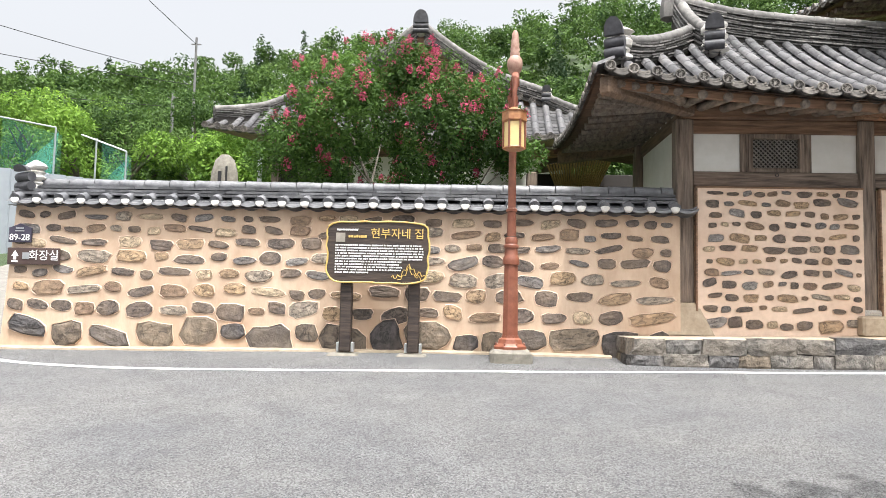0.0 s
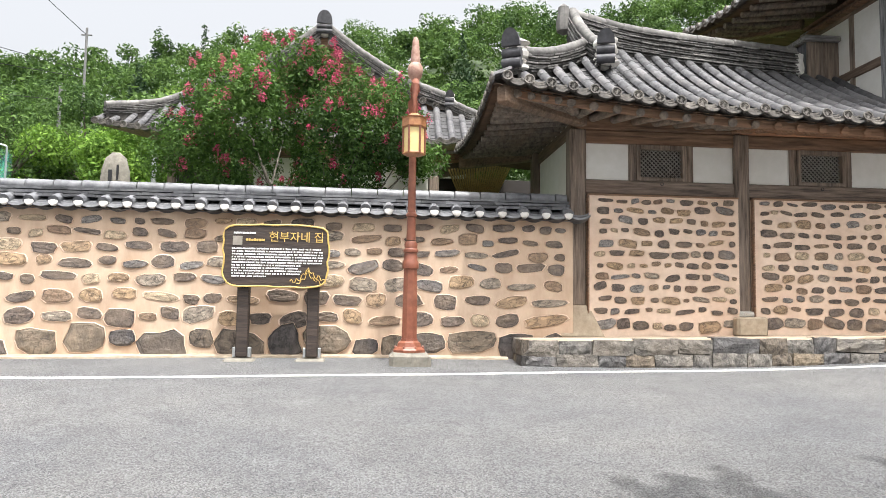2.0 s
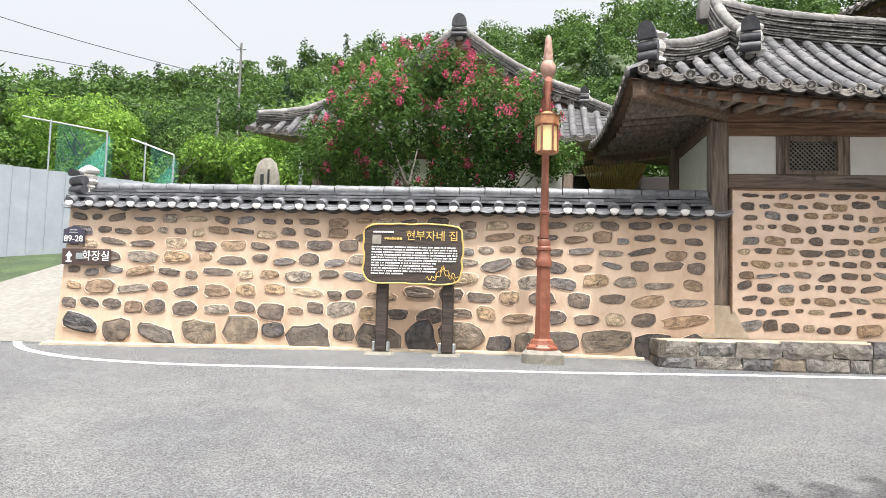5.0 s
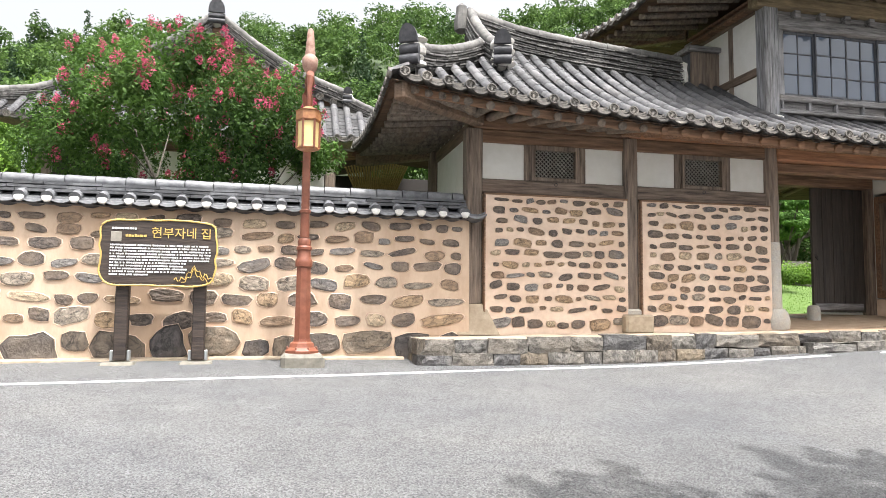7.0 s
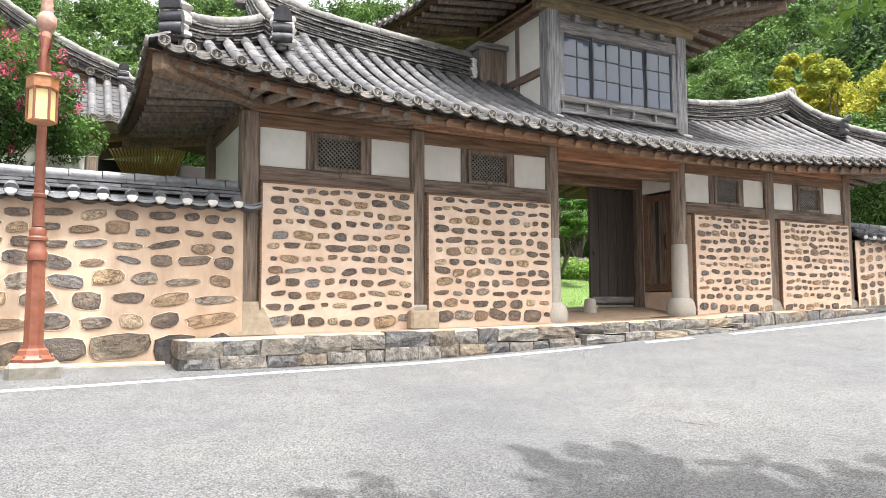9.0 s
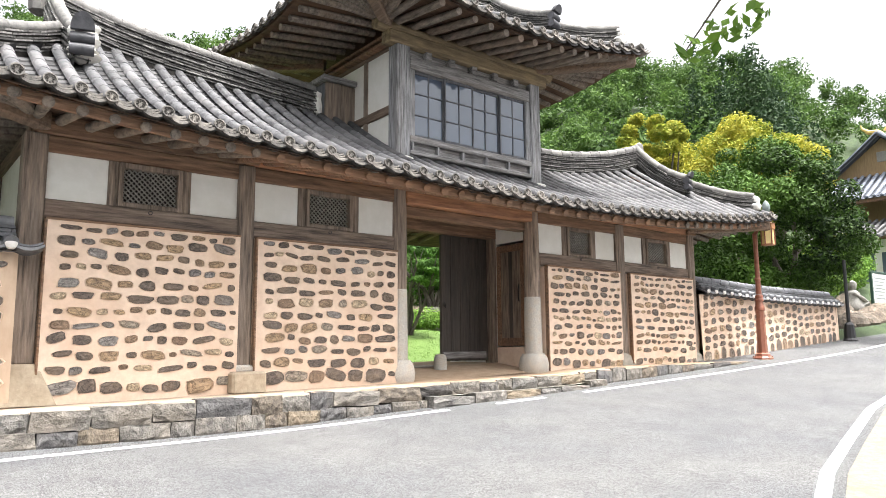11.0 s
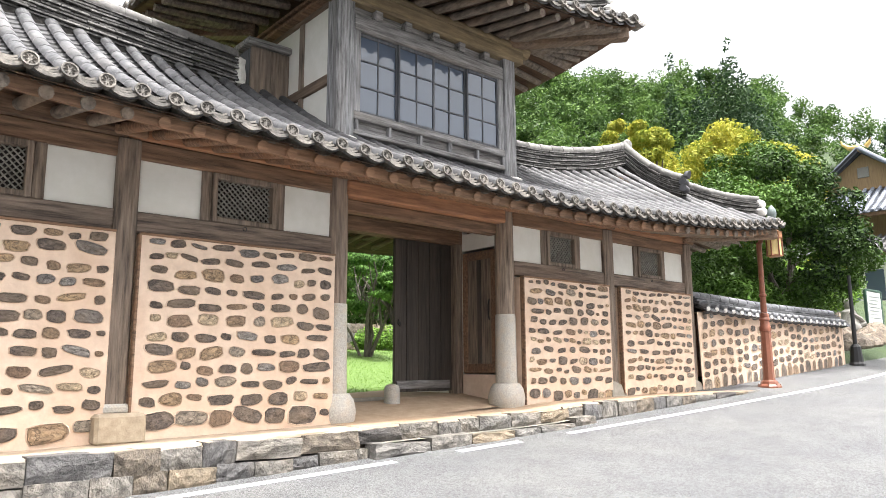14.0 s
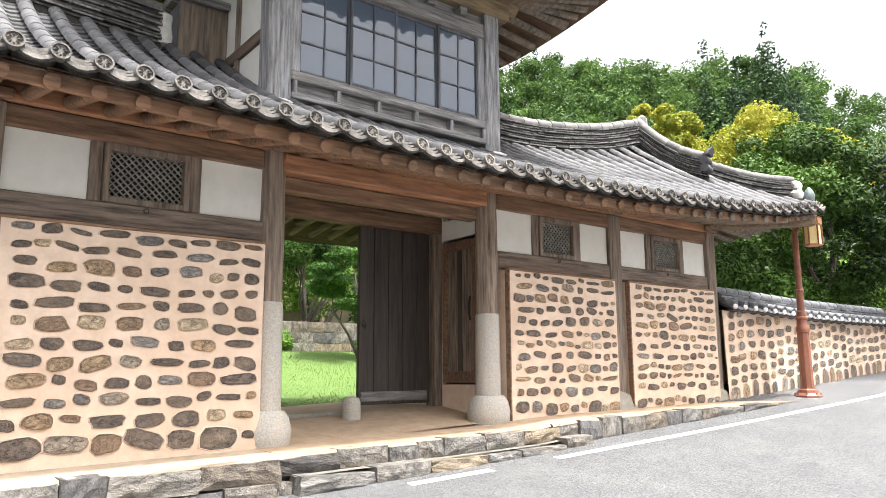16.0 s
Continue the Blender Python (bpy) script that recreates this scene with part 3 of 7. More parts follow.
def block_meshes(seed, count):
    """Rough squared blocks with broken corners and a split face, of unit size."""
    rg = random.Random(seed)
    out = []
    for k in range(count):
        n, m = 6, 4
        vs, fs = [], []
        tilt = rg.uniform(-0.12, 0.12)
        lean = [rg.uniform(-0.05, 0.05) for _ in range(4)]
        for j in range(m):
            for i in range(n):
                u, w = i / (n - 1), j / (m - 1)
                rim = i in (0, n - 1) or j in (0, m - 1)
                x = (u - 0.5) + (lean[0] if u < 0.5 else lean[1]) * (w - 0.5) + (rg.uniform(-0.03, 0.03) if not rim else 0)
                z = (w - 0.5) + rg.uniform(-0.03, 0.03) + (lean[2] * (u - 0.5) if w > 0.5 else lean[3] * (u - 0.5))
                vs.append((x, (-0.72 if rim else -0.88) + rg.uniform(-0.10, 0.10) + tilt * (w - 0.5), z))
        for j in range(m - 1):
            for i in range(n - 1):
                fs.append((j * n + i, j * n + i + 1, j * n + n + i + 1, j * n + n + i))
        ring = [i for i in range(n)] + [j * n + n - 1 for j in range(1, m)] + [(m - 1) * n + i for i in range(n - 2, -1, -1)] + [j * n for j in range(m - 2, 0, -1)]
        b0 = len(vs)
        vs += [(vs[q][0] * 1.02, 1.0, vs[q][2] * 1.02) for q in ring]
        fs += [(ring[q], ring[(q + 1) % len(ring)], b0 + (q + 1) % len(ring), b0 + q) for q in range(len(ring))]
        out.append(MB().add(vs, fs).mesh("block", BLOCK))
    return out


BLOCKS = block_meshes(5, 16)


def lay_stones(parent, x0, x1, rows, y, seed, fill=0.66, wmin=0.13, wmax=0.30, depth=0.012, name="stone", turn=None, shapes=None):
    """Courses of single stones bedded in a wall's face. rows: (bottom, height, width factor, fill)."""
    rg = random.Random(seed)
    for z, h, wf, fl in rows:
        x = x0 + rg.uniform(0.0, 0.08)
        while x < x1 - 0.07:
            w = min(rg.uniform(wmin, wmax) * wf, x1 - x)
            if x1 - (x + w) < 0.09:
                w = x1 - x
            sw = w * min(rg.uniform(0.60, 0.88) + max(fl - 0.72, 0) * 0.55, 0.95)
            sh = min(h * fl * rg.choice((rg.uniform(0.52, 0.76), rg.uniform(0.76, 1.10))), h * 0.97, sw * rg.uniform(0.50, 0.80) if wf < 1.5 and h < 0.3 else h)
            yy = y(z + h / 2) if callable(y) else y
            m = Matrix.LocRotScale((x + w / 2, yy, z + h / 2 + rg.uniform(-0.16, 0.16) * h), Euler((0, radians(rg.gauss(0, 6)), 0)),
                                   (sw * rg.choice((1, -1)), depth * rg.uniform(0.6, 1.5), sh))
            piece(name, rg.choice(shapes or STONES), parent, (turn @ m) if turn else m)
            x += w


def courses(z0, z1, heights):
    s = (z1 - z0) / sum(h[0] for h in heights)
    out, z = [], z0
    for h, wf, fl in heights:
        out.append((z, h * s, wf, fl))
        z += h * s
    return out


crack_x = interp([3.9, 4.5, 5.1, 5.8, 6.0], [6.89, 6.66, 6.09, 5.85, 5.56])
cy = [3.8 + 0.055 * i for i in range(41)]
wob = random.Random(3)
cc = [(crack_x(y) + wob.uniform(-0.02, 0.02), y, wob.uniform(0.002, 0.006)) for y in cy]
tagged(new("road_crack", MB().sheet([[(x + s * w, y, ground_z(x, y) + 0.004) for x, y, w in cc] for s in (-1, 1)]).mesh("road_crack", RIDGE_BED)), "thin dark crack wandering across the asphalt", "crack", kind="structure")

# ---- tile shapes ----
def cap_mesh():
    """Round end of a row of roof tiles, with a flower of eight petals in a rim."""
    mb, r, n = MB(), 0.068, 16
    ring = lambda q, y: [(q * math.cos(2 * math.pi * i / n), y, q * math.sin(2 * math.pi * i / n)) for i in range(n)]
    vs = ring(r, 0.03) + ring(r, -0.025) + ring(r * 0.8, -0.025) + ring(r * 0.78, -0.012)
    fs = [(k * n + i, k * n + (i + 1) % n, k * n + n + (i + 1) % n, k * n + n + i) for k in range(3) for i in range(n)]
    fs.append(tuple(range(3 * n, 4 * n)))
    mb.add(vs, fs)
    for i in range(8):
        a = 2 * math.pi * i / 8
        c, s = math.cos(a), math.sin(a)
        pt = lambda u, w, y: (u * c - w * s, y, u * s + w * c)
        mb.add([pt(r * 0.2, 0, -0.014), pt(r * 0.5, r * 0.13, -0.014), pt(r * 0.74, 0, -0.014), pt(r * 0.5, -r * 0.13, -0.014), pt(r * 0.5, 0, -0.03)],
               [(0, 1, 4), (1, 2, 4), (2, 3, 4), (3, 0, 4)])
    return mb.mesh("eave_tile", TILE_CAP, True)


def drip_mesh(w=0.283, sag=0.062, layers=3):
    """Stacked edges of the hollow tiles between two rows."""
    mb = MB()
    for k in range(layers):
        y0, lift, wk = -0.02 + 0.03 * k, 0.042 * k, w * (0.5 - 0.03 * k)
        top = [(wk * u, lift - sag * (1 - u * u) + 0.03) for u in (-1, -0.6, -0.2, 0.2, 0.6, 1)]
        low = [(x, z - (0.023 if k else 0.026 + 0.010 * (1 - (x / wk) ** 2))) for x, z in top]
        vs = [(x, y, z) for y in (y0, y0 + 0.16) for x, z in top + low]
        fs = []
        for i in range(5):
            fs += [(i, i + 1, 7 + i, 6 + i), (i, i + 1, 13 + i, 12 + i), (6 + i, 7 + i, 19 + i, 18 + i)]
        mb.add(vs, fs)
    return mb.mesh("drip_tile", TILE_CAP, True)


CAP, DRIP = cap_mesh(), drip_mesh()


def tile_row(tubes, beds, path, side, gap, r=0.073):
    """One column of half-round tiles along path (eave to top), and the hollow tiles beside it."""
    up = Vector((0, 0, 1))
    for i in range(len(path) - 1):
        vs = []
        for p, q, dz in ((path[i], r, 0.006), (path[i + 1], r * 0.965, 0.0)):
            for k in range(6):
                t = math.pi * k / 5
                vs.append(tuple(p + side * (q * math.cos(t)) + up * (q * 0.95 * math.sin(t) + dz)))
        tubes.add(vs, [(k, k + 1, 7 + k, 6 + k) for k in range(5)] + [tuple(range(6))])
        for h in (0.0, 0.5):
            vs = []
            for f, dz in ((h, -0.014), (h, 0.016), (h + 0.5, -0.002)):
                p = path[i].lerp(path[i + 1], f)
                for u in (-1, -0.5, 0, 0.5, 1):
                    vs.append(tuple(p + side * (gap / 2 + u * gap * 0.42) + up * (dz - 0.045 - 0.035 * (1 - u * u))))
            beds.add(vs, [(r0 + k, r0 + k + 1, r0 + 6 + k, r0 + 5 + k) for r0 in (0, 5) for k in range(4)])


def stacked_ridge(name, pts, parent, height, width=0.20, layers=7, seed=1, cap=True, length=0.30):
    """A ridge of thin tiles laid in layers along a line, with half-round tiles on top."""
    rg = random.Random(seed)
    mb = MB()
    pts = [Vector(p) for p in pts]
    seg = [0.0]
    for a, b in zip(pts, pts[1:]):
        seg.append(seg[-1] + (b - a).length)

    def at(s):
        s = min(max(s, 0), seg[-1])
        for i in range(len(seg) - 1):
            if s <= seg[i + 1] + 1e-9:
                return pts[i].lerp(pts[i + 1], (s - seg[i]) / (seg[i + 1] - seg[i]))
    th = height / layers
    for k in range(layers):
        s = -rg.uniform(0, length)
        while s < seg[-1]:
            a, b = at(max(s, 0)), at(min(s + length - 0.008, seg[-1]))
            if (b - a).length > 0.04:
                w = width * (1.0 if k % 2 else 0.82) * (1.15 - 0.2 * k / layers) + rg.uniform(-0.02, 0.02)
                lift = Vector((0, 0, th * (k + 0.5) - 0.02 + rg.uniform(-0.005, 0.005)))
                mb.bar(a + lift, b + lift, th * 0.86, w, 0.003) if abs((b - a).normalized().z) > 0.99 else mb.add(*slab(a + lift, b + lift + Vector((0, 0, rg.uniform(-0.006, 0.006))), w, th * 0.55))
            s += length
    ob = part(name, mb, RIDGE, parent)
    across = [(q - p).cross(Vector((0, 0, 1))).normalized() for p, q in zip(pts, pts[1:])]
    across.append(across[-1])
    core = MB().sheet([[tuple(p + s * (width * o) + Vector((0, 0, z))) for p, s in zip(pts, across)]
                       for o, z in ((-0.42, -0.17), (-0.36, 0.0), (-0.33, height), (0.33, height), (0.36, 0.0), (0.42, -0.17))])
    part("ridge_core", core, RIDGE_BED, parent)
    if cap:
        s = 0.0
        while s < seg[-1] - 0.05:
            a, b = at(s), at(s + 0.31)
            lift = Vector((0, 0, height + 0.005))
            part("ridge_cap", MB().tube([a + lift, b + lift], [width * 0.40, width * 0.36], 10), RIDGE_CAP, parent, smooth=True)
            s += 0.31
    ob["kind"] = "stuff"
    return ob


def slab(a, b, w, h):
    """A flat slab from a to b, level across."""
    d = (b - a).normalized()
    s = d.cross(Vector((0, 0, 1))).normalized() * (w / 2)
    u = Vector((0, 0, h / 2))
    vs = [tuple(p + x + y) for p in (a, b) for x in (-s, s) for y in (-u, u)]
    return vs, [(0, 1, 3, 2), (4, 5, 7, 6), (0, 1, 5, 4), (2, 3, 7, 6), (0, 2, 6, 4), (1, 3, 7, 5)]


def ridge_end(parent, p, face, height=0.45, width=0.24, lime=True):
    """Round-headed end tile over two drums, with lime mortar behind; face is the way it looks."""
    face = Vector((face[0], face[1], 0)).normalized()
    m = Matrix.Translation(p) @ pose(0, 0, 0, 0, 0, math.degrees(math.atan2(-face.x, face.y)) + 180)
    mb = MB()
    for z in (0.07, 0.20):
        mb.tube([(-width / 2, -0.02, z), (0, -0.03, z), (width / 2, -0.02, z)], 0.068, 10)
    n = 12
    vs = []
    for y in (-0.10, -0.04):
        for i in range(n + 1):
            t = math.pi * i / n
            vs.append((width * 0.5 * math.cos(t), y - 0.05 * math.sin(t), 0.28 + (height - 0.28) * math.sin(t) ** 0.8))
    fs = [tuple(range(n + 1)), tuple(range(n + 1, 2 * n + 2))] + [(i, i + 1, n + 2 + i, n + 1 + i) for i in range(n)] + [(0, n, 2 * n + 1, n + 1)]
    mb.add(vs, fs)
    mb.v = [tuple(m @ Vector(v)) for v in mb.v]
    part("ridge_end_tile", mb, BLACK_TILE, parent, "dark round-headed ridge end tile", True)
    if not lime:
        return
    lm = MB()
    rg = random.Random(int(p[0] * 100))
    prof = []
    for k in range(5):
        z = 0.04 + 0.07 * k
        prof += [(0.085 + rg.uniform(-0.015, 0.02), z - 0.025), (0.10 + rg.uniform(-0.02, 0.02), z), (0.075 + rg.uniform(-0.015, 0.02), z + 0.03)]
    lm.lathe(0, 0, [(0.02, -0.05)] + prof + [(0.02, 0.40)], 11)
    lm.v = [(v[0] * 1.75 + 0.02 * math.sin(40 * v[2] + 3 * v[1]), 0.12 + v[1] * 1.3, v[2] * 1.15) for v in lm.v]
    lm.v = [tuple(m @ Vector(v)) for v in lm.v]
    part("mortar", lm, LIME, parent, "crumbling white lime mortar", True)


def hip_roof(parent, X0, X1, Y0, Y1, yr, g0, g1, eave, ridge_z, side_eave, wall, ridges, gap=0.283, M=None, detail=True, rafters=True, seed=1,
             ridge_h=0.40, fs=0.8, inner=None, timber=None):
    """A hipped and gabled tiled roof, its ridge along x at y = yr between g0 and g1; eave(x) and ridge_z(x) give its heights.
    wall = (x0, x1, y0, y1) of the walls under it."""
    inner = inner or (lambda x: eave(x) + 0.1)
    timber = timber or (lambda x: WOOD_H)
    T = (lambda p: M @ Vector(p)) if M else Vector
    R3 = M.to_3x3() if M else Matrix.Identity(3)

    def front(x, y):
        v = (y - Y0) / (yr - Y0)
        if v > 1:
            v = (Y1 - y) / (Y1 - yr)
        v = min(max(v, 0), 1)
        return eave(x) + (ridge_z(min(max(x, g0), g1)) - eave(x)) * (fs * v + (1 - fs) * v * v)
    hy0, hy1 = Y0 + (g0 - X0), Y1 - (g0 - X0)
    ends = ((X0, g0, 1), (X1, g1, -1))

    def side(x, y, X, g):
        u = min(max((x - X) / (g - X), 0), 1)
        zt = front(g, hy0)
        return side_eave(y) + (zt - side_eave(y)) * (0.85 * u + 0.15 * u * u)

    def f_end(x):
        if x < g0:
            return Y0 + (x - X0) * (hy0 - Y0) / (g0 - X0)
        if x > g1:
            return Y0 + (X1 - x) * (hy0 - Y0) / (X1 - g1)
        return yr
    tubes, beds, board = MB(), MB(), MB()
    x, cols = X0 + 0.16, []
    while x < X1 - 0.03:
        cols.append(x)
        x += gap
    for x in cols:
        ye = f_end(x)
        n = max(1, round((ye - Y0) / 0.30))
        path = [T((x, Y0 + (ye - Y0) * i / n, front(x, Y0 + (ye - Y0) * i / n))) for i in range(n + 1)]
        if ye - Y0 > 0.1:
            row = MB()
            tile_row(row, beds, path, R3 @ Vector((1, 0, 0)), gap)
            part("tile_rib", row, TILE, parent, smooth=True)
        turn = Matrix.Translation(path[0] + Vector((0, 0, 0.02))) @ R3.to_4x4() @ pose(0, 0, 0, -14, 0, 0)
        if detail:
            piece("eave_tile", CAP, parent, turn)
            mid = T((x + gap / 2, Y0 + 0.01, front(min(x + gap / 2, X1), Y0) - 0.015))
            piece("drip_tile", DRIP, parent, Matrix.Translation(mid) @ R3.to_4x4() @ pose(0, 0, 0, -10, 0, 0))
    for X, g, sgn in ends:
        y = Y0 + 0.25
        while y < Y1 - 0.1:
            if y < hy0:
                xe = X + (g - X) * (y - Y0) / (hy0 - Y0)
            elif y > hy1:
                xe = X + (g - X) * (Y1 - y) / (Y1 - hy1)
            else:
                xe = g
            n = max(1, round(abs(xe - X) / 0.30))
            path = [T((X + (xe - X) * i / n, y, side(X + (xe - X) * i / n, y, X, g))) for i in range(n + 1)]
            row = MB()
            tile_row(row, beds, path, R3 @ Vector((0, -sgn, 0)), gap)
            part("tile_rib", row, TILE, parent, smooth=True)
            if detail:
                turn = Matrix.Translation(path[0] + Vector((0, 0, 0.02))) @ R3.to_4x4() @ pose(0, 0, 0, -12, 0, -90 * sgn)
                piece("eave_tile", CAP, parent, turn)
                mid = T((X, y - sgn * 0 + gap / 2, side(X, y + gap / 2, X, g) - 0.015))
                piece("drip_tile", DRIP, parent, Matrix.Translation(mid) @ R3.to_4x4() @ pose(0, 0, 0, -10, 0, -90 * sgn))
            y += gap

    def sheet_z(x, y):
        z = front(x, y)
        for X, g, sgn in ends:
            if (x - g) * sgn < 0:
                z = min(z, side(x, y, X, g))
        return z
    xs = sorted(set([X0, X1, g0, g1, g0 - 0.01, g1 + 0.01] + [X0 + (X1 - X0) * i / 48 for i in range(49)]))
    ys = [Y0 + (Y1 - Y0) * i / 24 for i in range(25)]
    board.sheet([[T((x, y, sheet_z(x, y) - 0.115)) for x in xs] for y in ys])
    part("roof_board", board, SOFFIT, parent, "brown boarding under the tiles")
    wx0, wx1, wy0, wy1 = wall

    def soffit_z(x, y):
        ty = min((y - Y0) / (wy0 - Y0), (Y1 - y) / (Y1 - wy1))
        tx_ = min((x - X0) / (wx0 - X0), (X1 - x) / (X1 - wx1))
        t = min(max(min(ty, tx_), 0), 1)
        k = min(max(0.5 + (tx_ - ty) * 2.5, 0), 1)
        edge = (eave(x) * k + side_eave(y) * (1 - k)) - 0.125
        return edge + (inner(x) + 0.04 - edge) * t
    sx_ = sorted(set([X0 + 0.03, X1 - 0.03, wx0, wx1] + [X0 + 0.03 + (X1 - X0 - 0.06) * i / 60 for i in range(61)]))
    sy_ = sorted(set([Y0 + 0.05, Y1 - 0.05, wy0, wy1] + [Y0 + 0.05 + (Y1 - Y0 - 0.1) * i / 24 for i in range(25)]))
    if rafters:
        # the soffit's dark colour supplies the shaded gaps between rafters
        part("soffit", MB().sheet([[T((x, y, soffit_z(x, y))) for x in sx_] for y in sy_]), SOFFIT, parent, "boarded soffit, coloured dark for the shade between rafters")
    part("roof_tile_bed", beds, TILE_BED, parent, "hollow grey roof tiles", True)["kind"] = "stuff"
    if rafters:
        rg = random.Random(seed)
        wx0, wx1, wy0, wy1 = wall
        x = X0 + 1.0
        while x < X1 - 0.95:
            cx = min(max(x, wx0), wx1)
            a, b = (x, Y0 + 0.09), (cx if abs(cx - x) < 1e-6 else cx, wy0 + 0.25)
            p = [T((a[0] + (b[0] - a[0]) * k, a[1] + (b[1] - a[1]) * k, (eave(x) - 0.17) * (1 - k) + inner(x) * k)) for k in (0, 0.5, 1)]
            part("rafter", MB().tube(p, [0.052 + rg.uniform(0, 0.008), 0.06, 0.062], 10), timber(x), parent, smooth=True)
            x += 0.31
        for X, g, sgn in ends:
            wx = wx0 if sgn > 0 else wx1
            for y0, yw, s2 in ((Y0, wy0, 1), (Y1, wy1, -1)):
                c = T((X + sgn * 0.10, y0 + s2 * 0.10, front(X, Y0) - 0.22))
                e = T((wx + sgn * 0.1, yw + s2 * 0.1, inner(wx) - 0.06))
                part("hip_rafter", MB().bar(c, e, 0.17, 0.22, 0.02), WOOD_D, parent, "heavy upswept corner rafter")
                w = T((wx + sgn * 0.05, yw + s2 * 0.1, inner(wx) - 0.02))
                for k in range(1, 7):
                    q = T((X + sgn * 0.14, y0 + s2 * (0.185 * k + 0.1), side_eave(y0 + s2 * 0.185 * k) - 0.155))
                    part("rafter", MB().tube([q, w], [0.052, 0.045], 8), timber(X), parent, smooth=True)
                    if s2 > 0 and k < 6:
                        q = T((X + sgn * (0.185 * k + 0.1), y0 + 0.11, eave(X + sgn * 0.185 * k) - 0.165))
                        part("rafter", MB().tube([q, w], [0.052, 0.045], 8), timber(X), parent, smooth=True)
            y = Y0 + 1.25
            while y < Y1 - 1.0:
                p = [T((X + sgn * 0.14, y, side_eave(y) - 0.16)), T((wx + sgn * 0.15, y, inner(wx)))]
                part("rafter", MB().tube(p, [0.052, 0.06], 8), timber(X), parent, smooth=True)
                y += 0.31
    for a, b in ridges:
        n = max(2, int((b - a) / 0.4))
        stacked_ridge("main_ridge", [T((a + (b - a) * i / n, yr, ridge_z(a + (b - a) * i / n) - 0.03)) for i in range(n + 1)], parent, ridge_h, 0.24, 10, seed)
    for X, g, sgn in ends:
        foot_y = hy0 - 0.56
        dn = [T((g + sgn * (0.06 + 0.02 * i), yr + (foot_y - yr) * i / 6, front(g, yr + (foot_y - yr) * i / 6) - 0.02 + 0.10 * (abs(i - 3) / 3) ** 2)) for i in range(7)]
        stacked_ridge("descending_ridge", dn, parent, ridge_h * 0.78, 0.21, 8, seed + 3)
        ridge_end(parent, dn[-1] + Vector((0, 0, 0.04)), R3 @ Vector((-0.3 * sgn, -1, 0)), 0.47 if sgn > 0 else 0.40, 0.25, sgn > 0)
        hp = [T((g + (X + sgn * 0.28 - g) * i / 5, hy0 + (Y0 + 0.28 - hy0) * i / 5, front(g + (X + sgn * 0.28 - g) * i / 5, hy0 + (Y0 + 0.28 - hy0) * i / 5) - 0.06 + 0.12 * (i / 5) ** 3)) for i in range(6)]
        stacked_ridge("hip_ridge", hp, parent, ridge_h * 0.68, 0.20, 7, seed + 5)
        if sgn > 0:
            ridge_end(parent, hp[-1] + Vector((0, 0, 0.02)), R3 @ Vector((-0.6 * sgn, -1, 0)), 0.50, 0.25)
        else:
            end = hp[-1]
            lump = MB().lathe(0, 0, [(0.02, -0.06), (0.11, -0.03), (0.13, 0.06), (0.10, 0.12), (0.12, 0.19), (0.09, 0.25), (0.02, 0.29)], 9)
            lump.v = [(end.x + v[0] * (1 + 0.2 * math.sin(30 * v[2])), end.y + v[1], end.z + v[2]) for v in lump.v]
            part("mortar", lump, LIME, parent, "crumbling white lime mortar", True)
    # gable infill
    for X, g, sgn in ends:
        gb = MB().sheet([[T((g + sgn * 0.02, hy0 + (hy1 - hy0) * i / 16, z)) for i in range(17)] for z in (0, 1)])
        for i in range(17):
            y = hy0 + (hy1 - hy0) * i / 16
            gb.v[i] = tuple(T((g + sgn * 0.02, y, front(g, hy0) - 0.1)))
            gb.v[17 + i] = tuple(T((g + sgn * 0.02, y, max(front(g, y) - 0.02, front(g, hy0) - 0.09))))
        part("gable_board", gb, WOOD_D if not M else WHITE, parent)
    return front


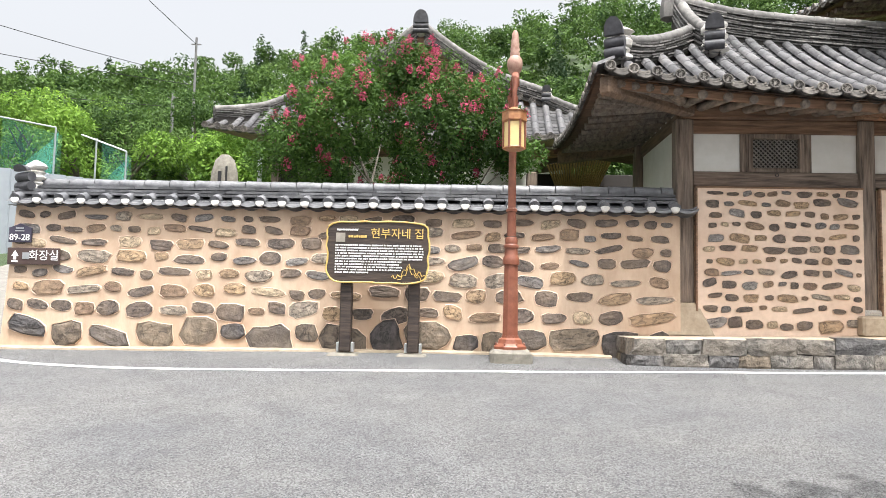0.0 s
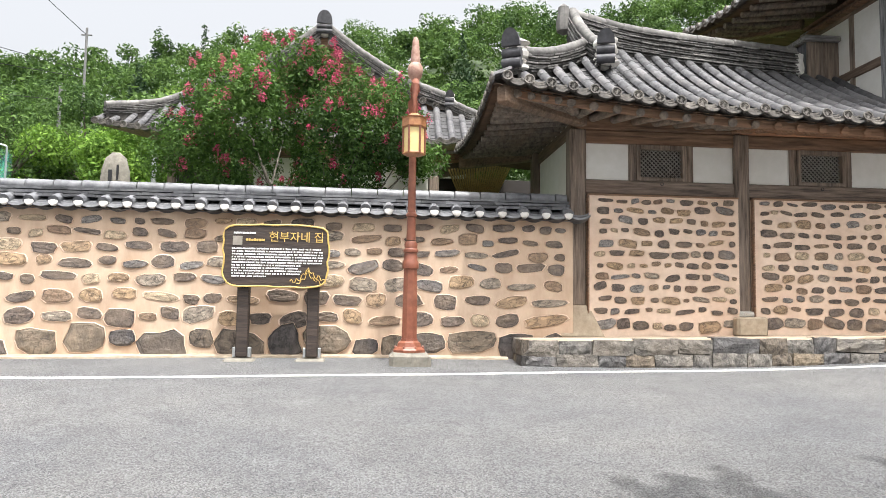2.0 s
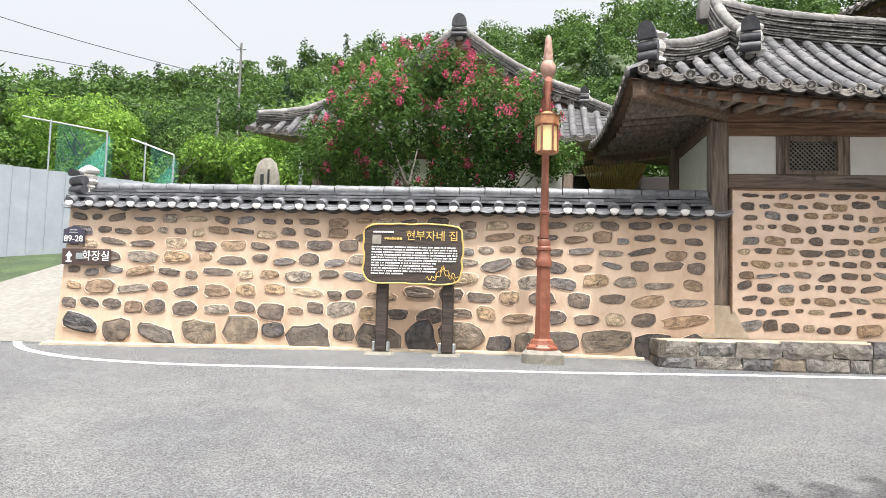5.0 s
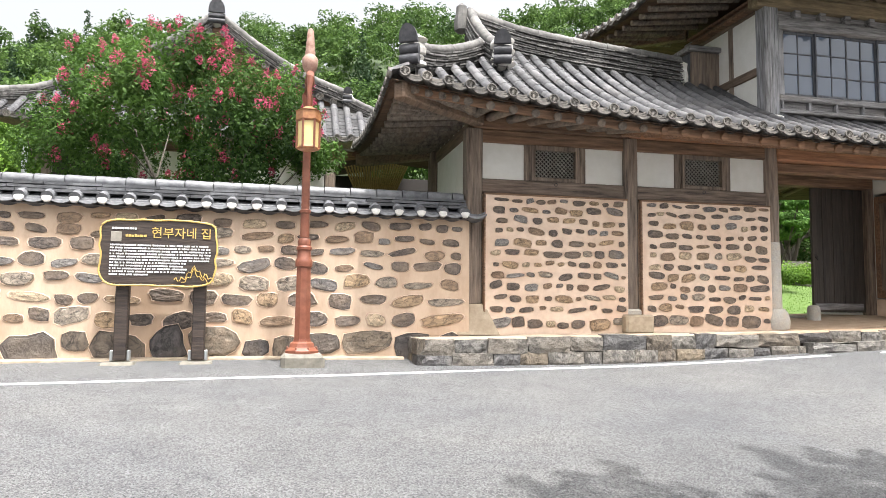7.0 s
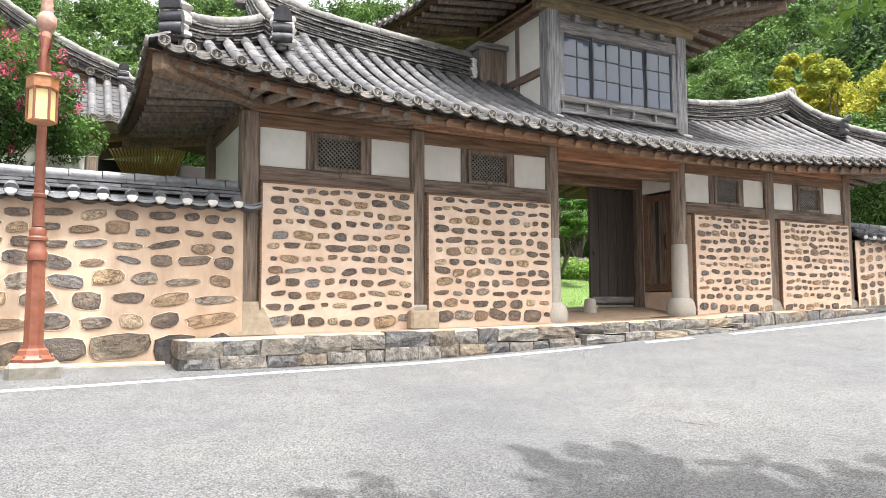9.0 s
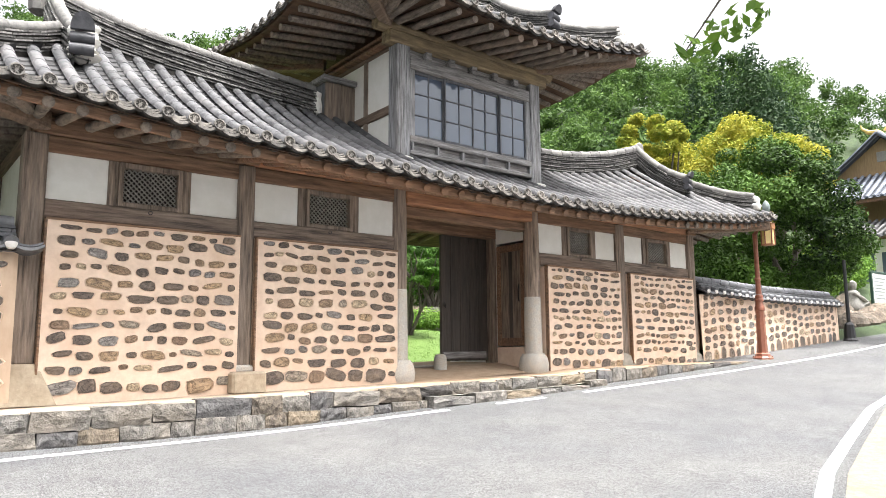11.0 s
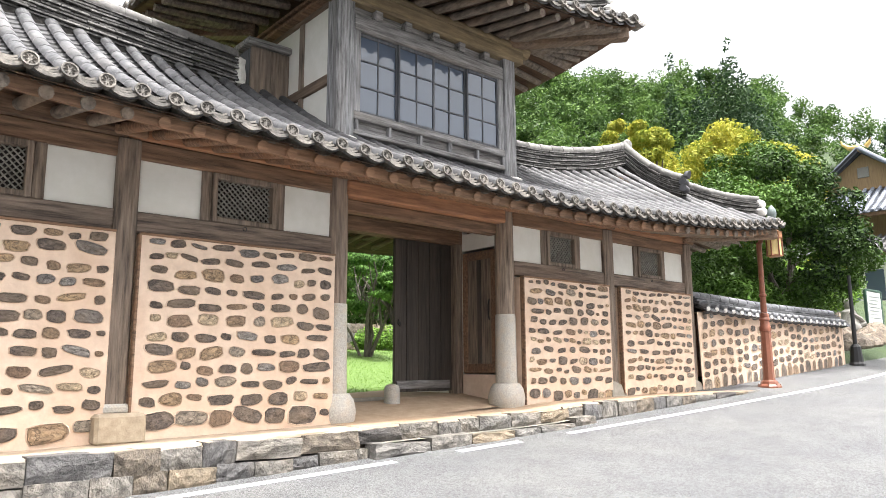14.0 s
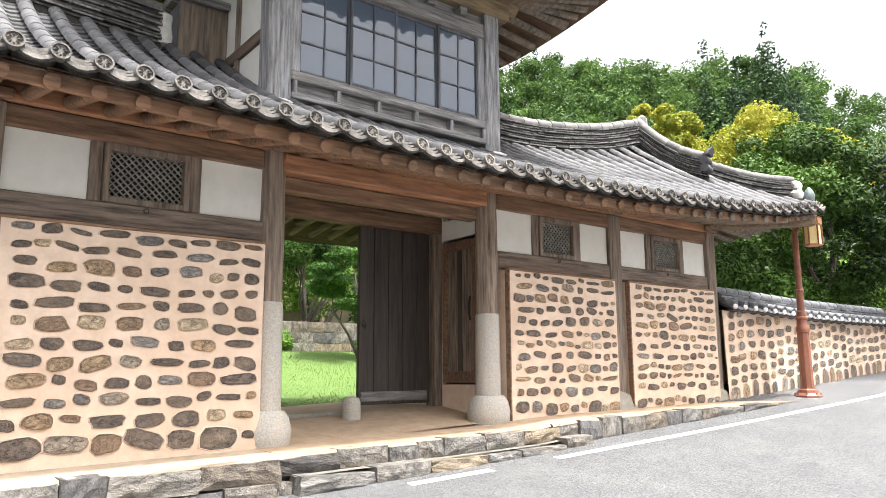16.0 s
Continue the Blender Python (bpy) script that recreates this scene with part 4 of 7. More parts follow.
# ---- boundary walls ----
def coping(parent, x0, x1, y, z, tail=1, seed=2, ramp=lambda x: 0.0):
    """Tiled coping of a wall: stacked tiles, round rows with white plugs, hollow tiles between."""
    n = max(2, int((x1 - x0) / 0.5))
    pts = [(x0 + (x1 - x0) * i / n, y, z + ramp(x0 + (x1 - x0) * i / n)) for i in range(n + 1)]
    rg = random.Random(seed)
    mb = MB()
    for k, (w, dz, th) in enumerate(((0.50, 0.175, 0.05), (0.40, 0.228, 0.05), (0.31, 0.28, 0.045))):
        s = x0 - rg.uniform(0, 0.3)
        while s < x1:
            a, b = max(s, x0), min(s + 0.34, x1)
            if b - a > 0.04:
                p = Vector((a, y, z + dz + ramp(a) + rg.uniform(-0.004, 0.004)))
                q = Vector((b - 0.006, y, z + dz + ramp(b) + rg.uniform(-0.004, 0.004)))
                mb.add(*slab(p, q, w + rg.uniform(-0.012, 0.012), th * 0.72))
            s += 0.34
    part("coping_slab", mb, TILE_DARK, parent)["kind"] = "stuff"
    s = x0
    while s < x1 - 0.05:
        e = min(s + 0.36, x1)
        part("coping_cap", MB().tube([(s, y, z + 0.335 + ramp(s)), (e - 0.012, y, z + 0.33 + ramp(e))], [0.085, 0.082], 12), TILE_DARK, parent, "half-round grey cap tile", True)
        s += 0.36
    core = MB().sheet([[(p[0], y + dy, p[2] + dz) for p in pts] for dy, dz in ((-0.36, 0.045), (-0.30, 0.075), (-0.12, 0.16), (0.12, 0.16), (0.36, 0.045), (0.36, 0.0), (-0.34, 0.0))])
    part("coping_core", core, TILE_DARK, parent)
    x = x0 + 0.12
    while x < x1 - 0.04:
        dz = ramp(x)
        part("coping_row", MB().tube([(x, y - 0.10, z + 0.165 + dz), (x, y - 0.30, z + 0.098 + dz), (x, y - 0.355, z + 0.08 + dz)], [0.074, 0.076, 0.076], 10), TILE_DARK, parent, smooth=True)
        part("plaster_plug", MB().lathe(0, 0, [(0.014, 0.012), (0.042, 0.010), (0.063, 0.003), (0.070, -0.03)], 10).turned(Matrix.Translation((x + rg.uniform(-0.006, 0.006), y - 0.352, z + 0.086 + dz)) @ pose(0, 0, 0, 90 - 12, 0, 0)), LIME, parent, "white lime plug", True)
        ob = piece("drip_tile", DRIP_DARK, parent, Matrix.Translation((x + 0.155, y - 0.335, z + 0.058 + dz)) @ pose(0, 0, 0, -14, 0, 0))
        x += 0.31
    return parent


def turned(self, m):
    self.v = [tuple(m @ Vector(v)) for v in self.v]
    return self


MB.turned = turned
DRIP_DARK = drip_mesh(0.31, 0.05, 2)
DRIP_DARK.materials.clear()
DRIP_DARK.materials.append(TILE_DARK)

wall_a = tagged(new("wall_west", MB().sheet([[(x, y, z) for x, y, z in ring] for ring in (
    [(-6.03, 9.86, -0.5), (3.2, 9.86, -0.5), (3.2, 10.42, -0.5), (-6.03, 10.42, -0.5), (-6.03, 9.86, -0.5)],
    [(-5.93, 9.92, 1.72), (3.2, 9.92, 1.72), (3.2, 10.36, 1.72), (-5.93, 10.36, 1.72), (-5.93, 9.92, 1.72)])]).mesh("wall_west", PLASTER_OLD)),
    "ochre plaster wall set with grey field stones under a tiled coping", "wall", kind="structure")
coping(wall_a, -6.0, 3.17, 10.14, 1.69)

rg = random.Random(90)
lip = []
for i in range(57):
    x = -6.12 + 8.4 * i / 56
    f = 9.74 - (0.05 if x < -2.4 else 0.0) + rg.uniform(-0.025, 0.025)
    g = ground_z(x, 9.7)
    lip.append([(x, f, g - 0.05), (x, f + 0.015, g + 0.018 + rg.uniform(0, 0.012)), (x, 9.80, g + 0.030 + rg.uniform(0, 0.012)), (x, 9.90, g + 0.055)])
tagged(under(new("footing_strip", MB().sheet(lip).mesh("footing_strip", LIP)), wall_a), "pale crumbling lime strip along the wall's foot")

# ---- gatehouse ----
gate = thing("gatehouse", (9.5, 11.3, 0.25), "old timber gatehouse with stone-set plaster panels and grey tiled roofs", "gatehouse")
eave = interp([1.9, 2.25, 3.57, 4.9, 6.4, 8.5, 10.9, 13, 15.9, 16.83, 17.3], [3.42, 3.36, 3.22, 3.12, 3.06, 3.0, 2.98, 3.06, 3.28, 3.42, 3.50])
ridge_z = interp([3.4, 4.5, 7.3, 9.5, 12.6, 14.5, 15.9], [4.92, 4.66, 4.42, 4.30, 4.26, 4.52, 4.92])
roof = part("roof", MB().box(7.9, 11.1, 10.2, 12.3, 3.0, 3.06), WOOD_H, gate, "grey tiled hip-and-gable roof")
hip_roof(roof, 1.92, 17.25, 8.9, 13.7, 11.3, 3.5, 15.75, eave, ridge_z, lambda y: 3.25 + 0.24 * (abs(y - 11.3) / 2.4) ** 2, (3.3, 15.9, 10.0, 12.6),
         [(3.5, 7.35), (11.25, 15.75)], inner=lambda x: 3.15 + 0.45 * (eave(min(max(x, 3.0), 16.2)) - 3.0), timber=lambda x: WOOD_H if 5.6 < x < 14 else WOOD_OLD)
for x, s in ((7.38, 1), (11.2, -1)):
    part("mortar", MB().lathe(x, 11.3, [(0.02, 4.36), (0.11, 4.40), (0.12, 4.52), (0.10, 4.64), (0.11, 4.74), (0.02, 4.80)], 8), LIME, roof, "white lime mortar at the ridge end", True)
for x, s in ((3.42, 1), (15.85, -1)):
    part("mortar", MB().lathe(x, 11.3, [(0.02, 4.9), (0.12, 4.96), (0.13, 5.1), (0.10, 5.25), (0.09, 5.36), (0.02, 5.42)], 8), RIDGE_CAP, roof, "stacked pale tiles at the ridge end", True)

FY = 10.07
TAN_STONE = mat("tan_footing_stone", (0.30, 0.24, 0.175), (0.46, 0.38, 0.28), 14, 0.85, 0.5, stain=(0.25, 0.19, 0.13), amount=0.5)
def post(x0, x1, z0, z1, y0=FY, name="post", material=WOOD_V, lean=0.0):
    mb = MB().box(x0, x1, y0, y0 + (x1 - x0), z0, z1, 0.018)
    mb.v = [(v[0] + lean * (v[2] - z0), v[1], v[2]) for v in mb.v]
    return part(name, mb, material, gate)


for x0, x1, z0 in ((3.20, 3.44, 0.52), (5.655, 5.875, 0.44), (13.31, 13.55, 0.5), (15.72, 15.95, 0.5)):
    post(x0, x1, z0, 3.06)
for xc in (8.225, 11.08):
    part("column", MB().lathe(xc, FY + 0.12, [(0.135, 1.54), (0.14, 2.2), (0.132, 3.06)], 16), WOOD_V, gate, "round weathered timber column", True)
    zb = 0.20 if xc < 9 else 0.27
    part("column_stone", MB().lathe(xc, FY + 0.12, [(0.155, zb + 0.30), (0.150, 1.0), (0.146, 1.53), (0.138, 1.55)], 16), GRANITE, gate, "dressed granite column shaft", True)
    part("column_base", MB().lathe(xc, FY + 0.12, [(0.20, zb - 0.12), (0.255, zb + 0.02), (0.265, zb + 0.12), (0.235, zb + 0.24), (0.185, zb + 0.31)], 18), GRANITE, gate, "rounded granite column base", True)
# stones under the square posts
part("post_base", MB().add([(3.02, 9.86, 0.10), (3.64, 9.86, 0.10), (3.64, 10.4, 0.10), (3.02, 10.4, 0.10), (3.18, 10.03, 0.53), (3.46, 10.03, 0.53), (3.46, 10.35, 0.53), (3.18, 10.35, 0.53)],
     [(0, 1, 5, 4), (1, 2, 6, 5), (2, 3, 7, 6), (3, 0, 4, 7), (4, 5, 6, 7)]), TAN_STONE, gate, "flared mortar post footing")
part("post_base", MB().box(5.55, 6.0, 9.84, 10.3, 0.12, 0.40, 0.03), TAN_STONE, gate, "squared tan stone post footing")
part("post_base", MB().box(5.62, 5.92, 10.0, 10.3, 0.38, 0.48, 0.03), GRANITE, gate)
for xc in (13.43, 15.83):
    part("post_base", MB().add([(xc - 0.22, 9.95, 0.26), (xc + 0.24, 9.95, 0.26), (xc + 0.24, 10.3, 0.26), (xc - 0.22, 10.3, 0.26), (xc - 0.13, 10.04, 0.6), (xc + 0.14, 10.04, 0.52), (xc + 0.14, 10.3, 0.52), (xc - 0.13, 10.3, 0.6)],
         [(0, 1, 5, 4), (1, 2, 6, 5), (2, 3, 7, 6), (3, 0, 4, 7), (4, 5, 6, 7)]), CONCRETE, gate, "flared mortar post footing")

# panels set with stones
PANELS = ((3.45, 5.665, 0.14, 11), (5.885, 8.10, 0.17, 12), (11.27, 13.30, 0.27, 13), (13.58, 15.735, 0.30, 14))
for x0, x1, z0, seed in PANELS:
    pn = part("wall_panel", MB().box(x0, x1, 10.0, 10.32, z0 - 0.12, 2.10, 0.012), PLASTER, gate, "ochre plaster panel set with small grey stones")
    part("panel_edging", MB().box(x0 - 0.012, x0 + 0.012, 9.985, 10.06, z0, 2.10, 0.004).box(x0, x1, 9.985, 10.06, 2.088, 2.112, 0.004), WOOD_H, pn)
    hs = [(0.26, 1.25, 0.95)] + [(0.18, 1.05, 0.74), (0.165, 0.95, 0.70), (0.175, 1.0, 0.76)] * 3 + [(0.155, 0.95, 0.68), (0.14, 0.9, 0.66)]
    if seed > 12:
        hs[0] = (0.30, 0.85, 0.92)
    lay_stones(pn, x0 + 0.05, x1 - 0.03, courses(z0 + 0.01, 2.09, hs), 9.997, seed, wmin=0.14, wmax=0.34)

# rails, white panels and lattice windows of the upper band
for xa, xb in ((3.44, 5.655), (5.875, 8.10), (11.21, 13.31), (13.55, 15.72)):
    part("rail", MB().box(xa - 0.01, xb + 0.01, FY + 0.03, FY + 0.2, 2.125, 2.335, 0.015), WOOD_RAIL, gate)
    part("lintel", MB().box(xa - 0.01, xb + 0.01, FY + 0.03, FY + 0.2, 2.865, 3.06, 0.015), WOOD_H, gate)
    w = xb - xa
    k0, k1 = xa + w * 0.29, xa + w * 0.725
    for a, b in ((xa, k0), (k1, xb)):
        part("plaster_panel", MB().box(a - 0.005, b + 0.005, 10.145, 10.25, 2.33, 2.87, 0.004), WHITE, gate, "white plaster panel")
    for a in (k0, k1 - 0.11):
        part("stud", MB().box(a, a + 0.11, FY + 0.045, FY + 0.19, 2.33, 2.87, 0.01), WOOD_V, gate)
    win = part("window", MB().box(k0 + 0.11, k0 + 0.165, FY + 0.02, FY + 0.16, 2.335, 2.862, 0.006).box(k1 - 0.165, k1 - 0.11, FY + 0.02, FY + 0.16, 2.335, 2.862, 0.006)
               .box(k0 + 0.165, k1 - 0.165, FY + 0.02, FY + 0.16, 2.80, 2.862, 0.006).box(k0 + 0.165, k1 - 0.165, FY + 0.02, FY + 0.16, 2.335, 2.39, 0.006), WOOD_V, gate, "dark timber frame with diagonal lattice")
    # dark sheet close behind the lattice: the room's shade as colour
    part("window_dark_sheet", MB().box(k0 + 0.16, k1 - 0.16, FY + 0.13, FY + 0.15, 2.385, 2.805, 0.002), DARK, win)
    a0, a1, z0, z1 = k0 + 0.165, k1 - 0.165, 2.39, 2.80
    for sgn in (1, -1):
        mb = MB()
        c = -1.2
        while c < 1.6:
            # slat along x - sgn z = const, clipped to the opening
            pts = []
            for zz in (z0, z1):
                xx = a0 + c + sgn * (zz - z0)
                pts.append((xx, zz))
            (xa_, za_), (xb_, zb_) = pts
            t0, t1 = 0.0, 1.0
            for lo, hi in ((a0, a1),):
                d = xb_ - xa_
                ta, tb = sorted(((lo - xa_) / d, (hi - xa_) / d))
                t0, t1 = max(t0, ta), min(t1, tb)
            if t1 - t0 > 0.05:
                p = (xa_ + (xb_ - xa_) * t0, FY + 0.10 + 0.008 * sgn, za_ + (zb_ - za_) * t0)
                q = (xa_ + (xb_ - xa_) * t1, FY + 0.10 + 0.008 * sgn, za_ + (zb_ - za_) * t1)
                mb.bar(p, q, 0.020, 0.012, 0.002)
            c += 0.062
        part("lattice", mb, LATTICE, win)
    part("window_ring", MB().tube([((k0 + k1) / 2 + 0.022 * math.cos(t * 0.7), FY + 0.02, 2.29 + 0.022 * math.sin(t * 0.7)) for t in range(10)], 0.005, 6), IRON, win)

# beams along the top of the front
for xa, xb in ((3.3, 5.76), (5.77, 8.22), (8.23, 11.07), (11.09, 13.42), (13.43, 15.85)):
    part("plate_beam", MB().box(xa, xb, 10.085, 10.40, 3.063, 3.40, 0.02), WOOD_RED if xa > 5 else WOOD_H, gate, "russet wall plate under the rafters")
    part("bracket", MB().box(xb - 0.16, xb + 0.16, 10.03, 10.083, 3.07, 3.17, 0.02), WOOD_H, gate)
part("gate_lintel", MB().box(8.3, 11.0, 10.05, 10.27, 2.86, 3.06, 0.02), WOOD_RED, gate, "russet lintel over the gateway")
part("gate_lintel", MB().box(8.34, 10.96, 10.2, 10.36, 2.70, 2.86, 0.02), WOOD_H, gate)
part("eave_board", MB().sheet([[(x, 9.03 + dy, eave(x) + dz) for x in [2.0 + 0.5 * i for i in range(31)]] for dy, dz in ((0, -0.20), (0, -0.06), (0.05, -0.06), (0.05, -0.20), (0, -0.20))]), WOOD_H, gate)
# walls behind the panels, side walls, passage
part("wall_core", MB().box(3.3, 8.2, 10.22, 10.4, 0.1, 3.03), WHITE, gate)
part("wall_core", MB().box(11.1, 15.9, 10.22, 10.4, 0.1, 3.03), WHITE, gate)
side = part("side_wall", MB().box(3.30, 3.42, 10.35, 12.6, 0.1, 3.4), WHITE, gate, "white plaster side wall")
part("rail", MB().box(3.27, 3.45, 10.3, 12.6, 3.0, 3.2, 0.015), WOOD_D, gate)
part("side_wall", MB().box(15.78, 15.9, 10.35, 12.6, 0.1, 3.4), WHITE, gate)
part("rear_wall", MB().box(3.3, 8.1, 12.5, 12.62, 0.1, 3.3), WHITE, gate)
part("rear_wall", MB().box(11.2, 15.9, 12.5, 12.62, 0.1, 3.3), WHITE, gate)
post(3.18, 3.44, 0.3, 3.2, 12.45)
part("passage_wall", MB().box(8.10, 8.2, 10.3, 12.6, 0.2, 3.1), WHITE, gate)
part("passage_wall", MB().box(11.17, 11.27, 10.3, 10.42, 0.2, 3.1), WHITE, gate)
part("passage_wall", MB().box(11.17, 11.27, 11.18, 12.6, 0.2, 3.1), WHITE, gate)
# ceiling takes the darkened board colour, so its shade is partly painted
part("passage_ceiling", MB().box(8.1, 11.2, 10.35, 12.9, 3.06, 3.12), SOFFIT, gate, "boarded passage ceiling, coloured dark for its shade")
for x in (8.6, 9.2, 9.8, 10.4):
    part("joist", MB().box(x, x + 0.14, 10.35, 12.9, 2.94, 3.06, 0.01), WOOD_D, gate)
# small side door of the gate keeper's room
sd = part("side_door", MB().box(11.155, 11.20, 10.44, 11.16, 0.72, 2.55, 0.006), WOOD_V, gate, "dark red-brown planked side door")
part("door_stile", MB().box(11.135, 11.16, 10.44, 10.54, 0.72, 2.55, 0.006).box(11.135, 11.16, 11.06, 11.16, 0.72, 2.55, 0.006).box(11.135, 11.16, 10.54, 11.06, 0.72, 0.86, 0.006).box(11.135, 11.16, 10.54, 11.06, 2.42, 2.55, 0.006), WOOD_H, sd)
part("door_stile", MB().box(11.138, 11.158, 10.76, 10.84, 0.86, 2.42, 0.004), DOOR, sd)
part("door_handle", MB().tube([(11.12, 10.56, 1.5), (11.10, 10.56, 1.58), (11.10, 10.56, 1.72), (11.12, 10.56, 1.8)], 0.012, 6), IRON, sd)
part("plaster_panel", MB().box(11.16, 11.2, 10.40, 11.18, 2.60, 2.86, 0.004), WHITE, gate, "white plaster panel")
part("plinth", MB().box(11.14, 11.2, 10.40, 11.18, 0.25, 0.70, 0.01), PLASTER, gate)
part("door_frame", MB().box(11.05, 11.196, 11.205, 11.415, 0.27, 2.71, 0.012), WOOD_V, gate, "upright of the gate frame")
part("door_frame", MB().box(8.204, 8.35, 11.205, 11.415, 0.27, 2.71, 0.012), WOOD_V, gate)
part("door_head", MB().box(8.2, 11.2, 11.2, 11.42, 2.70, 2.92, 0.015), WOOD_H, gate)
# right leaf shut, left leaf swung in
leaf = part("door_leaf", MB().box(9.96, 11.06, 11.36, 11.385, 0.46, 2.70, 0.004), DOOR, gate, "shut dark planked gate leaf")
for i in range(5):
    part("plank", MB().box(9.96 + i * 0.22 + 0.004, 9.96 + (i + 1) * 0.22 - 0.004, 11.335, 11.36, 0.46, 2.70, 0.006), DOOR, leaf)
part("kick_rail", MB().box(9.99, 11.0, 11.315, 11.34, 0.50, 0.62, 0.006), WOOD_GREY_H, leaf, "worn grey rail across the foot")
part("door_ring", MB().tube([(10.02, 11.32, 1.5), (9.99, 11.30, 1.44), (10.03, 11.30, 1.40), (10.05, 11.32, 1.46)], 0.01, 6), IRON, leaf)
leaf2 = part("door_leaf", MB().box(8.36, 8.41, 11.44, 12.5, 0.46, 2.70, 0.006), DOOR, gate, "gate leaf swung open against the passage wall")
part("threshold", MB().box(8.35, 9.96, 11.28, 11.44, 0.30, 0.395, 0.015), CONCRETE, gate)
solid("door_stop_stone", MB().lathe(9.67, 11.0, [(0.12, 0.26), (0.112, 0.36), (0.105, 0.52), (0.085, 0.57), (0.03, 0.585)], 12), GRANITE, "short granite stop stone on the passage floor", "stone", smooth=True)

# ---- upper storey ----
tower = part("upper_storey", MB().box(7.95, 11.1, 10.1, 12.2, 5.35, 5.4), WOOD_H, gate, "glazed upper storey over the gateway")
TY = 9.93
for x0, x1, y0 in ((7.86, 8.13, TY), (10.88, 11.13, TY), (7.88, 8.12, 12.05), (10.88, 11.12, 12.05)):
    part("post", MB().box(x0, x1, y0, y0 + 0.25, 3.5, 5.5, 0.02), WOOD_GREY, tower, "silvered wormy corner post")
# sill, head, beams
part("sill", MB().box(8.13, 10.88, TY + 0.01, TY + 0.16, 3.80, 3.90, 0.012), WOOD_GREY_H, tower)
part("sill", MB().box(8.13, 10.88, TY + 0.01, TY + 0.16, 3.60, 3.67, 0.012), WOOD_GREY_H, tower)
for i in range(6):
    x = 8.16 + i * 0.535
    part("sill_block", MB().box(x, x + 0.05, TY + 0.02, TY + 0.14, 3.67, 3.80, 0.006), WOOD_GREY, tower)
part("apron", MB().box(8.13, 10.88, TY + 0.09, TY + 0.13, 3.66, 3.82, 0.004), WOOD_GREY_H, tower)
part("head_beam", MB().box(8.13, 10.88, TY + 0.02, TY + 0.18, 4.97, 5.17, 0.015), WOOD_GREY_H, tower)
part("head_beam", MB().box(7.7, 11.3, TY - 0.03, TY + 0.22, 5.30, 5.50, 0.02), WOOD_OCHRE, tower, "smoke-stained ochre plate beam")
part("frieze", MB().box(8.13, 10.88, TY + 0.10, TY + 0.16, 5.16, 5.31, 0.004), WOOD_GREY_H, tower)
for i in range(5):
    part("frieze_block", MB().box(8.45 + i * 0.5, 8.57 + i * 0.5, TY - 0.01, TY + 0.12, 5.17, 5.30, 0.012), WOOD_GREY_H, tower)
part("plate_log", MB().tube([(7.5, TY + 0.1, 5.57), (9.5, TY + 0.1, 5.55), (11.5, TY + 0.1, 5.57)], 0.10, 10), WOOD_OCHRE, tower, smooth=True)
part("jamb", MB().box(8.13, 8.24, TY + 0.03, TY + 0.15, 3.9, 4.97, 0.008), WOOD_GREY, tower)
part("jamb", MB().box(10.77, 10.88, TY + 0.03, TY + 0.15, 3.9, 4.97, 0.008), WOOD_GREY, tower)
# four sliding sashes, two by three panes each
for k in range(4):
    x0 = 8.24 + k * 0.6325
    x1, yy = x0 + 0.645, TY + (0.05 if k % 2 else 0.085)
    s = part("window", MB().box(x0, x0 + 0.032, yy, yy + 0.03, 3.90, 4.97, 0.004).box(x1 - 0.032, x1, yy, yy + 0.03, 3.90, 4.97, 0.004)
             .box(x0 + 0.032, x1 - 0.032, yy, yy + 0.03, 4.925, 4.97, 0.004).box(x0 + 0.032, x1 - 0.032, yy, yy + 0.03, 3.90, 3.95, 0.004), SASH, tower, "dark grey sliding sash of six panes")
    xm = (x0 + x1) / 2
    part("glazing_bar", MB().box(xm - 0.011, xm + 0.011, yy + 0.003, yy + 0.027, 3.95, 4.925, 0.003)
         .box(x0 + 0.032, x1 - 0.032, yy + 0.004, yy + 0.026, 4.255, 4.277, 0.003).box(x0 + 0.032, x1 - 0.032, yy + 0.004, yy + 0.026, 4.60, 4.622, 0.003), SASH, s)
    for i in range(2):
        for j in range(3):
            a, b = (x0 + 0.034, xm - 0.012) if i == 0 else (xm + 0.012, x1 - 0.034)
            z0 = (3.952, 4.279, 4.624)[j]
            z1 = (4.254, 4.599, 4.923)[j]
            t = 0.004 * math.sin(k * 2.1 + i * 3.7 + j)
            part("pane", MB().add([(a, yy + 0.015 + t, z0), (b, yy + 0.015 - t, z0), (b, yy + 0.015 - t, z1), (a, yy + 0.015 + t, z1)], [(0, 1, 2, 3)]), GLASS, s)
# dark sheet just behind the sashes, painting the unlit room
part("room_dark_sheet", MB().box(8.1, 10.9, TY + 0.18, TY + 0.2, 3.6, 5.2), DARK, tower)
